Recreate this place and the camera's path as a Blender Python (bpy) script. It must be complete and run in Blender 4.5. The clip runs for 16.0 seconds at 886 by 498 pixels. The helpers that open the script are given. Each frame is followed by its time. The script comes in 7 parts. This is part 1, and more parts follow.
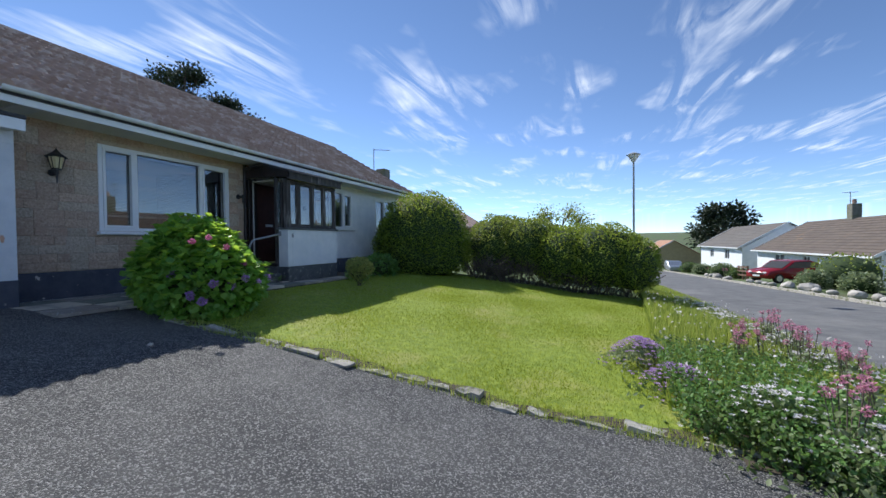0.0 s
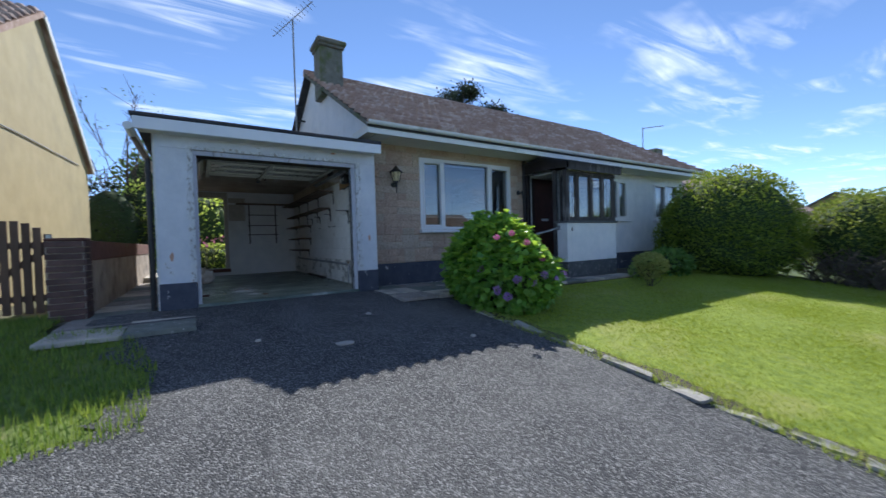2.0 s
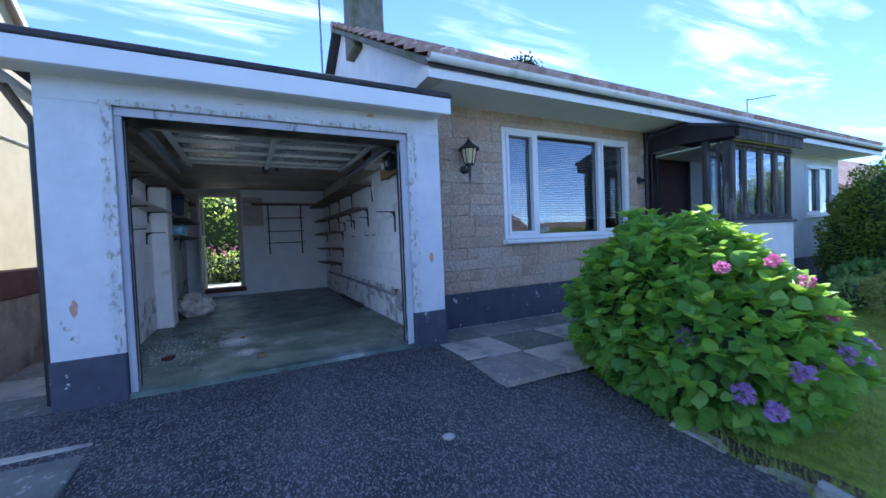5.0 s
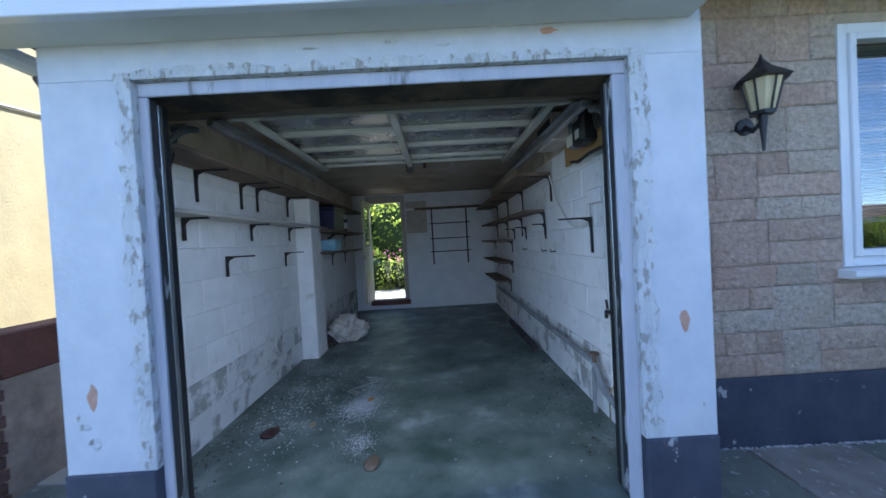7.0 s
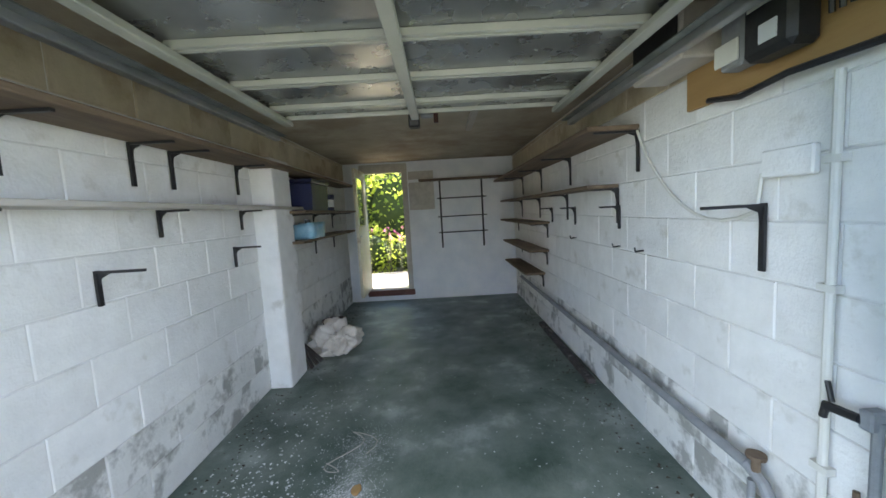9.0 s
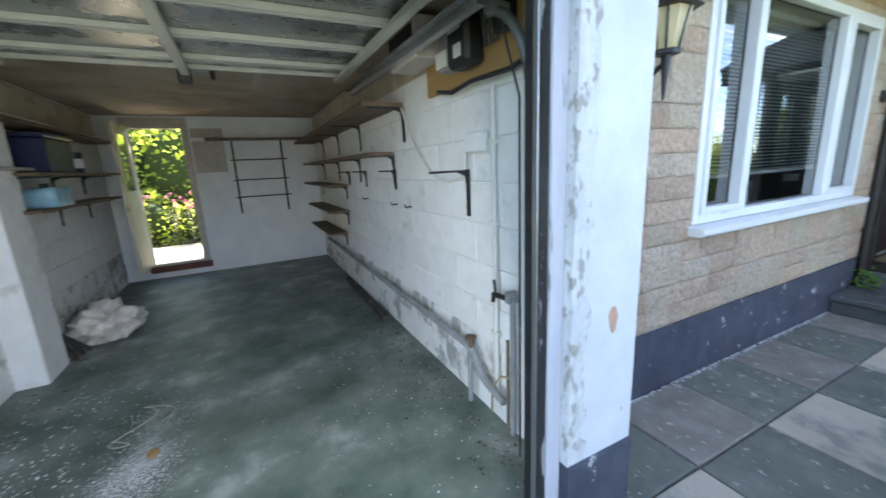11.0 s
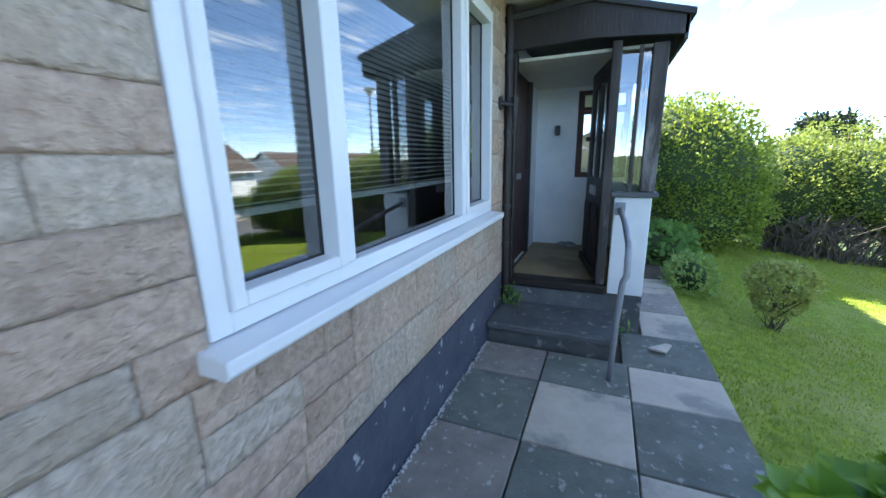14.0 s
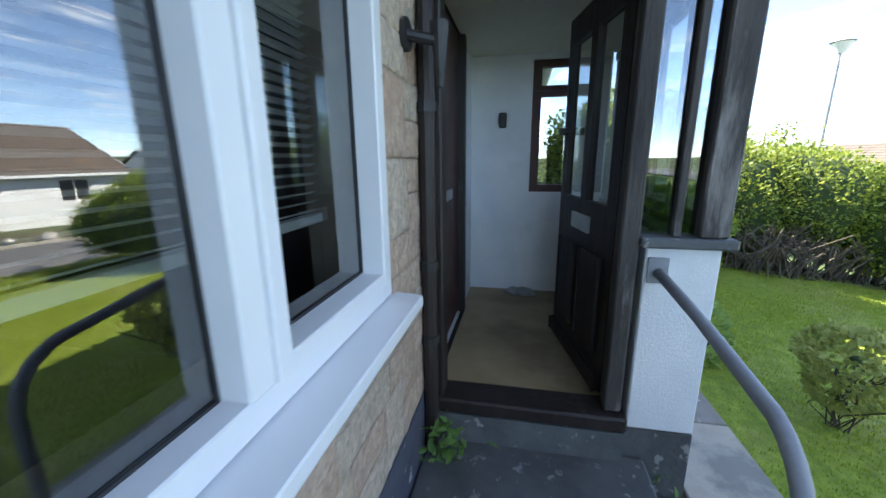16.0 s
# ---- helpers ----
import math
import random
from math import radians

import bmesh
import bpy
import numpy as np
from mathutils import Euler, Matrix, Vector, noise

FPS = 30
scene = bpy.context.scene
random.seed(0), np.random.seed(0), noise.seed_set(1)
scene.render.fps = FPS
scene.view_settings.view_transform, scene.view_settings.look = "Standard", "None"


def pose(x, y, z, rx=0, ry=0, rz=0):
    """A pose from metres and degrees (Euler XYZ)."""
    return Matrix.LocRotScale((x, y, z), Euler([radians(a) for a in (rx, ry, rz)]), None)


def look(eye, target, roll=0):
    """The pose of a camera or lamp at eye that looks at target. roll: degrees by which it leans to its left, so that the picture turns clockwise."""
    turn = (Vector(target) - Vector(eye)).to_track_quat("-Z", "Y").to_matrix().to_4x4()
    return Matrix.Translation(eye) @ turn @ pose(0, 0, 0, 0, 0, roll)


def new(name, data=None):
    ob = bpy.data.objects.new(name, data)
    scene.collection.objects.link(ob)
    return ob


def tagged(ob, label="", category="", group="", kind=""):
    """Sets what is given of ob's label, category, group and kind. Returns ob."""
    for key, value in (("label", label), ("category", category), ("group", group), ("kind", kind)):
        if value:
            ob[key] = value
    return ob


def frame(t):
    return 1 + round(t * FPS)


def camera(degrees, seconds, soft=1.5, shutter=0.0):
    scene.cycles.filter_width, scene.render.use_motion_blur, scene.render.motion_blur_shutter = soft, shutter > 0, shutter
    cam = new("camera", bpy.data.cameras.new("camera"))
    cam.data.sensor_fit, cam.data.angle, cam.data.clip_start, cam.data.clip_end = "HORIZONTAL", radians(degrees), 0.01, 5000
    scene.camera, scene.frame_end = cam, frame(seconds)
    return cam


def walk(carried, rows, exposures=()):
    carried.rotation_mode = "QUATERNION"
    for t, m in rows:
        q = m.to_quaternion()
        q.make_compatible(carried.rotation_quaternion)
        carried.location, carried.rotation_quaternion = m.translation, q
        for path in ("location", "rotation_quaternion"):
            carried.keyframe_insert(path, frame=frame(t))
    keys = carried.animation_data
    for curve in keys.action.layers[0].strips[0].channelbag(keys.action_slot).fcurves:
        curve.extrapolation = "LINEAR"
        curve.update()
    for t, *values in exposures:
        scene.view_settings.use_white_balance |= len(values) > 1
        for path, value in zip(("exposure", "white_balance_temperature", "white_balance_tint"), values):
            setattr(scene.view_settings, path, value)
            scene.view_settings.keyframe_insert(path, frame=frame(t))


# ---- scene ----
cam = camera(98.8, 16.0, 1.5, 0.3)
METRES, EYE, TILT, LEAN, TURN = 10.8, 1.5, -0.56, 0.21, 21.0
ROWS = [
    (0.0, 0.0, 0.0, 0.0, -0.0, -0.44, 0.48),
    (0.5, -0.006, -0.0007, 0.0002, 3.56, -0.56, 0.56),
    (1.0, -0.0197, 0.0051, -0.0003, 14.17, -0.72, 0.71),
    (1.5, -0.0464, 0.0227, -0.0006, 24.75, -0.87, 0.92),
    (2.0, -0.0794, 0.0372, 0.0026, 36.12, -0.92, 1.19),
    (2.5, -0.1154, 0.0531, 0.0103, 40.17, -1.06, 1.37),
    (3.0, -0.1491, 0.0781, 0.0129, 39.34, -1.21, 1.48),
    (5.5, -0.314, 0.2257, 0.0361, 43.97, -1.45, 2.13),
    (6.0, -0.3464, 0.2555, 0.0432, 55.13, -1.27, 2.41),
    (6.5, -0.3797, 0.2782, 0.0483, 65.54, -1.08, 2.63),
    (7.0, -0.4166, 0.2993, 0.0525, 68.1, -1.14, 2.61),
    (7.5, -0.4549, 0.3138, 0.0607, 68.1, -1.21, 2.63),
    (8.0, -0.4952, 0.3199, 0.0646, 69.98, -1.24, 2.66),
    (8.2, -0.5106, 0.3259, 0.0655, 70.1, -1.3, 2.65),
    (9.2, -0.5326, 0.3334, 0.067, 67.5, -7.0, 2.55),
    (10.3, -0.5061, 0.3247, 0.068, 57.6, -11.5, 2.45),
    (10.5, -0.5033, 0.3236, 0.068, 53.65, -11.78, 2.41),
    (11.0, -0.4924, 0.3288, 0.0662, 41.61, -12.19, 2.07),
    (11.5, -0.488, 0.3354, 0.0641, 30.35, -12.44, 1.6),
    (12.0, -0.4873, 0.3553, 0.0629, 18.29, -12.75, 1.3),
    (12.5, -0.4883, 0.389, 0.0661, 6.93, -12.94, 0.94),
    (13.0, -0.4819, 0.4281, 0.0626, 2.7, -12.96, 0.81),
    (13.5, -0.4766, 0.468, 0.0628, 2.25, -12.77, 0.95),
    (14.0, -0.4757, 0.5108, 0.0666, 1.78, -12.84, 0.88),
    (14.5, -0.4669, 0.5578, 0.0673, 1.01, -12.99, 0.89),
    (15.0, -0.4632, 0.6004, 0.0671, -0.02, -13.06, 0.72),
    (15.5, -0.4591, 0.6432, 0.0692, -4.29, -12.94, 0.64),
    (16.0, -0.4513, 0.6859, 0.0702, -9.56, -12.86, 0.42),
]
EXPOSURES = [(0.0, 0.53, 6200, 9), (2.0, 0.71, 6000, 9), (3.2, 1.05, 5700, 12), (5.5, 1.70, 5150, 16), (7.0, 2.00, 5650, 10), (7.6, 2.52, 6400, 7), (8.2, 3.12, 7200, 8), (10.5, 3.14, 7450, 9), (11.5, 2.92, 7250, 8), (12.0, 2.88, 7100, 8), (12.5, 2.42, 6700, 7), (13.0, 2.40, 6450, 8), (13.6, 2.80, 6500, 6), (14.2, 2.40, 6400, 6), (14.6, 2.30, 6400, 6), (15.2, 2.40, 6400, 6), (16.0, 2.60, 7000, 8)]
walk(cam, [(t, pose(0, 0, EYE, TILT, LEAN, TURN) @ pose(METRES * x, METRES * y, METRES * z, 90 + pitch, roll, yaw)) for t, x, y, z, yaw, pitch, roll in ROWS], EXPOSURES)

# ---- light ----
SUN_DIR = Vector((-2.9, 1.95, 3.2)).normalized()
sun_data = bpy.data.lights.new("sun", "SUN")
sun_data.energy, sun_data.angle, sun_data.color = 3.9, radians(0.5), (1.0, 0.95, 0.87)
sun = new("sun", sun_data)
sun.matrix_world = look(SUN_DIR * 60, (0, 0, 0))

world = bpy.data.worlds.new("sky")
scene.world = world
world.use_nodes = True
wn, wl = world.node_tree.nodes, world.node_tree.links
wn.clear()
w_out, w_bg, w_sky = wn.new("ShaderNodeOutputWorld"), wn.new("ShaderNodeBackground"), wn.new("ShaderNodeTexSky")
w_sky.sky_type, w_sky.sun_disc = "NISHITA", False
w_sky.sun_elevation, w_sky.sun_rotation = math.asin(SUN_DIR.z), math.atan2(SUN_DIR.x, SUN_DIR.y)
w_sky.air_density, w_sky.dust_density, w_sky.ozone_density = 0.5, 0.0, 2.2
w_bg.inputs["Strength"].default_value = 0.138
# area lamp added inside the garage opening, brightening it beyond the sky's own light
g_data = bpy.data.lights.new("garage_daylight", "AREA")
g_data.shape, g_data.size, g_data.size_y, g_data.energy, g_data.color = "RECTANGLE", 2.1, 1.95, 1.9, (0.86, 0.93, 1.0)
g_lamp = new("garage_daylight", g_data)
g_lamp.matrix_world = look((-7.50, 1.2, 1.78), (-9.5, 0.9, 1.2))
# feathery cirrus on a flat layer, its streaks running along y
w_tc, w_sep, w_com = wn.new("ShaderNodeTexCoord"), wn.new("ShaderNodeSeparateXYZ"), wn.new("ShaderNodeCombineXYZ")
w_max = wn.new("ShaderNodeMath")
w_max.operation, w_max.inputs[1].default_value = "MAXIMUM", 0.06
w_dx, w_dy = wn.new("ShaderNodeMath"), wn.new("ShaderNodeMath")
w_dx.operation, w_dy.operation = "DIVIDE", "DIVIDE"
wl.new(w_tc.outputs["Generated"], w_sep.inputs[0])
wl.new(w_sep.outputs["Z"], w_max.inputs[0])
for n_, axis_ in ((w_dx, "X"), (w_dy, "Y")):
    wl.new(w_sep.outputs[axis_], n_.inputs[0])
    wl.new(w_max.outputs[0], n_.inputs[1])
    wl.new(n_.outputs[0], w_com.inputs[axis_])
w_map, w_map2 = wn.new("ShaderNodeMapping"), wn.new("ShaderNodeMapping")
w_map.inputs["Scale"].default_value, w_map.inputs["Rotation"].default_value = (5.2, 0.85, 1), (0, 0, 0.12)
w_map2.inputs["Scale"].default_value, w_map2.inputs["Location"].default_value = (1.5, 1.0, 1), (0.35, 0.2, 0)
w_n1, w_n2 = wn.new("ShaderNodeTexNoise"), wn.new("ShaderNodeTexNoise")
w_n1.inputs["Scale"].default_value, w_n1.inputs["Detail"].default_value, w_n1.inputs["Distortion"].default_value = 1.0, 8, 1.1
w_n1.inputs["Roughness"].default_value = 0.6
w_n2.inputs["Scale"].default_value, w_n2.inputs["Detail"].default_value = 1.0, 4
w_r1, w_r2 = wn.new("ShaderNodeMapRange"), wn.new("ShaderNodeMapRange")
for r, a, b in ((w_r1, 0.44, 0.74), (w_r2, 0.485, 0.62)):
    r.inputs["From Min"].default_value, r.inputs["From Max"].default_value = a, b
w_mul, w_mul2 = wn.new("ShaderNodeMath"), wn.new("ShaderNodeMath")
w_mul.operation, w_mul2.operation = "MULTIPLY", "MULTIPLY"
w_mul2.inputs[1].default_value = 0.85
w_mix = wn.new("ShaderNodeMix")
w_mix.data_type = "RGBA"
w_mix.inputs["B"].default_value = (5.6, 5.9, 6.4, 1)
for m, n in ((w_map, w_n1), (w_map2, w_n2)):
    wl.new(w_com.outputs[0], m.inputs["Vector"])
    wl.new(m.outputs["Vector"], n.inputs["Vector"])
wl.new(w_n1.outputs["Fac"], w_r1.inputs["Value"])
wl.new(w_n2.outputs["Fac"], w_r2.inputs["Value"])
wl.new(w_r1.outputs["Result"], w_mul.inputs[0])
wl.new(w_r2.outputs["Result"], w_mul.inputs[1])
wl.new(w_mul.outputs["Value"], w_mul2.inputs[0])
wl.new(w_mul2.outputs["Value"], w_mix.inputs["Factor"])
wl.new(w_sky.outputs["Color"], w_mix.inputs["A"])
wl.new(w_mix.outputs["Result"], w_bg.inputs["Color"])
wl.new(w_bg.outputs["Background"], w_out.inputs["Surface"])


# ---- materials ----
def mat(name, c1, c2, scale=5.0, rough=0.8, bump=0.3, bscale=60.0, metal=0.0, c3=None, s3=1.3, lo=0.5, hi=0.62, vary=0.0, spec=0.5, detail=6.0, depth=0.01, stretch=(1, 1, 1)):
    """A surface: grain between c1 and c2, patches of c3, fine relief, and a shade of its own for each object."""
    m = bpy.data.materials.new(name)
    m.use_nodes = True
    n, k = m.node_tree.nodes, m.node_tree.links
    p = n["Principled BSDF"]
    tc, oi, add, mul = n.new("ShaderNodeTexCoord"), n.new("ShaderNodeObjectInfo"), n.new("ShaderNodeVectorMath"), n.new("ShaderNodeMath")
    mul.operation, mul.inputs[1].default_value = "MULTIPLY", 41.0
    mp = n.new("ShaderNodeMapping")
    mp.inputs["Scale"].default_value = stretch
    k.new(oi.outputs["Random"], mul.inputs[0])
    k.new(tc.outputs["Object"], add.inputs[0])
    k.new(mul.outputs[0], add.inputs[1])
    k.new(add.outputs[0], mp.inputs["Vector"])
    co = mp.outputs["Vector"]

    def noise_at(s, d=6.0):
        t = n.new("ShaderNodeTexNoise")
        t.inputs["Scale"].default_value, t.inputs["Detail"].default_value, t.inputs["Roughness"].default_value = s, d, 0.62
        k.new(co, t.inputs["Vector"])
        return t.outputs["Fac"]

    def ramp(fac, a, b, x=0.32, y=0.68):
        r = n.new("ShaderNodeMapRange")
        r.inputs["From Min"].default_value, r.inputs["From Max"].default_value = x, y
        k.new(fac, r.inputs["Value"])
        mx = n.new("ShaderNodeMix")
        mx.data_type = "RGBA"
        k.new(r.outputs[0], mx.inputs["Factor"])
        for v, s in ((a, "A"), (b, "B")):
            if isinstance(v, tuple):
                mx.inputs[s].default_value = (*v, 1)
            else:
                k.new(v, mx.inputs[s])
        return mx.outputs["Result"]

    col = ramp(noise_at(scale, detail), c1, c2)
    if c3:
        col = ramp(noise_at(s3, 7.0), col, c3, lo, hi)
    if vary:
        hsv = n.new("ShaderNodeHueSaturation")
        r = n.new("ShaderNodeMapRange")
        r.inputs["To Min"].default_value, r.inputs["To Max"].default_value = 1 - vary, 1 + vary
        k.new(oi.outputs["Random"], r.inputs["Value"])
        k.new(r.outputs[0], hsv.inputs["Value"])
        k.new(col, hsv.inputs["Color"])
        col = hsv.outputs["Color"]
    k.new(col, p.inputs["Base Color"])
    p.inputs["Metallic"].default_value = metal
    p.inputs["Specular IOR Level"].default_value = spec
    rr = n.new("ShaderNodeMapRange")
    rr.inputs["To Min"].default_value, rr.inputs["To Max"].default_value = max(0.03, rough - 0.12), min(1, rough + 0.12)
    k.new(noise_at(scale * 1.7, 3.0), rr.inputs["Value"])
    k.new(rr.outputs[0], p.inputs["Roughness"])
    if bump:
        b = n.new("ShaderNodeBump")
        b.inputs["Strength"].default_value, b.inputs["Distance"].default_value = bump, depth
        k.new(noise_at(bscale, 5.0), b.inputs["Height"])
        k.new(b.outputs["Normal"], p.inputs["Normal"])
    return m


def leaf_mat(name, dark, light, gloss=0.45, through_=0.3):
    """Foliage, each leaf of its own shade, letting some light through."""
    m = bpy.data.materials.new(name)
    m.use_nodes = True
    n, k = m.node_tree.nodes, m.node_tree.links
    p, out = n["Principled BSDF"], n["Material Output"]
    g, mx = n.new("ShaderNodeNewGeometry"), n.new("ShaderNodeMix")
    mx.data_type = "RGBA"
    mx.inputs["A"].default_value, mx.inputs["B"].default_value = (*dark, 1), (*light, 1)
    k.new(g.outputs["Random Per Island"], mx.inputs["Factor"])
    k.new(mx.outputs["Result"], p.inputs["Base Color"])
    p.inputs["Roughness"].default_value = gloss
    tr, ms = n.new("ShaderNodeBsdfTranslucent"), n.new("ShaderNodeMixShader")
    hsv = n.new("ShaderNodeHueSaturation")
    hsv.inputs["Value"].default_value, hsv.inputs["Hue"].default_value = 1.6, 0.48
    k.new(mx.outputs["Result"], hsv.inputs["Color"])
    k.new(hsv.outputs["Color"], tr.inputs["Color"])
    ms.inputs[0].default_value = through_
    k.new(p.outputs[0], ms.inputs[1])
    k.new(tr.outputs[0], ms.inputs[2])
    k.new(ms.outputs[0], out.inputs["Surface"])
    return m


def glass_mat(name, tint=(0.62, 0.66, 0.66), rough=0.0):
    m = bpy.data.materials.new(name)
    m.use_nodes = True
    p = m.node_tree.nodes["Principled BSDF"]
    p.inputs["Base Color"].default_value = (*tint, 1)
    p.inputs["Roughness"].default_value, p.inputs["IOR"].default_value, p.inputs["Transmission Weight"].default_value = rough, 2.1, 1.0
    return m


def tarmac_mat():
    """Old chipped tarmac: dark binder, paler stone chips, patches of wear."""
    m = mat("tarmac", (0.036, 0.037, 0.040), (0.066, 0.066, 0.068), 3.0, 0.85, 0.0, 60, c3=(0.12, 0.118, 0.115), s3=0.8, lo=0.45, hi=0.75)
    n, k = m.node_tree.nodes, m.node_tree.links
    p = n["Principled BSDF"]
    base = p.inputs["Base Color"].links[0].from_socket
    tc, v = n.new("ShaderNodeTexCoord"), n.new("ShaderNodeTexVoronoi")
    v.inputs["Scale"].default_value = 115.0
    k.new(tc.outputs["Object"], v.inputs["Vector"])
    sep, r = n.new("ShaderNodeSeparateColor"), n.new("ShaderNodeMapRange")
    k.new(v.outputs["Color"], sep.inputs[0])
    r.inputs["From Min"].default_value, r.inputs["From Max"].default_value = 0.62, 0.95
    r.inputs["To Max"].default_value = 0.8
    k.new(sep.outputs[0], r.inputs["Value"])
    mx = n.new("ShaderNodeMix")
    mx.data_type = "RGBA"
    mx.inputs["B"].default_value = (0.36, 0.352, 0.345, 1)
    k.new(r.outputs[0], mx.inputs["Factor"])
    k.new(base, mx.inputs["A"])
    k.new(mx.outputs["Result"], p.inputs["Base Color"])
    b = n.new("ShaderNodeBump")
    b.invert = True
    b.inputs["Strength"].default_value, b.inputs["Distance"].default_value = 0.9, 0.012
    k.new(v.outputs["Distance"], b.inputs["Height"])
    k.new(b.outputs["Normal"], p.inputs["Normal"])
    return m


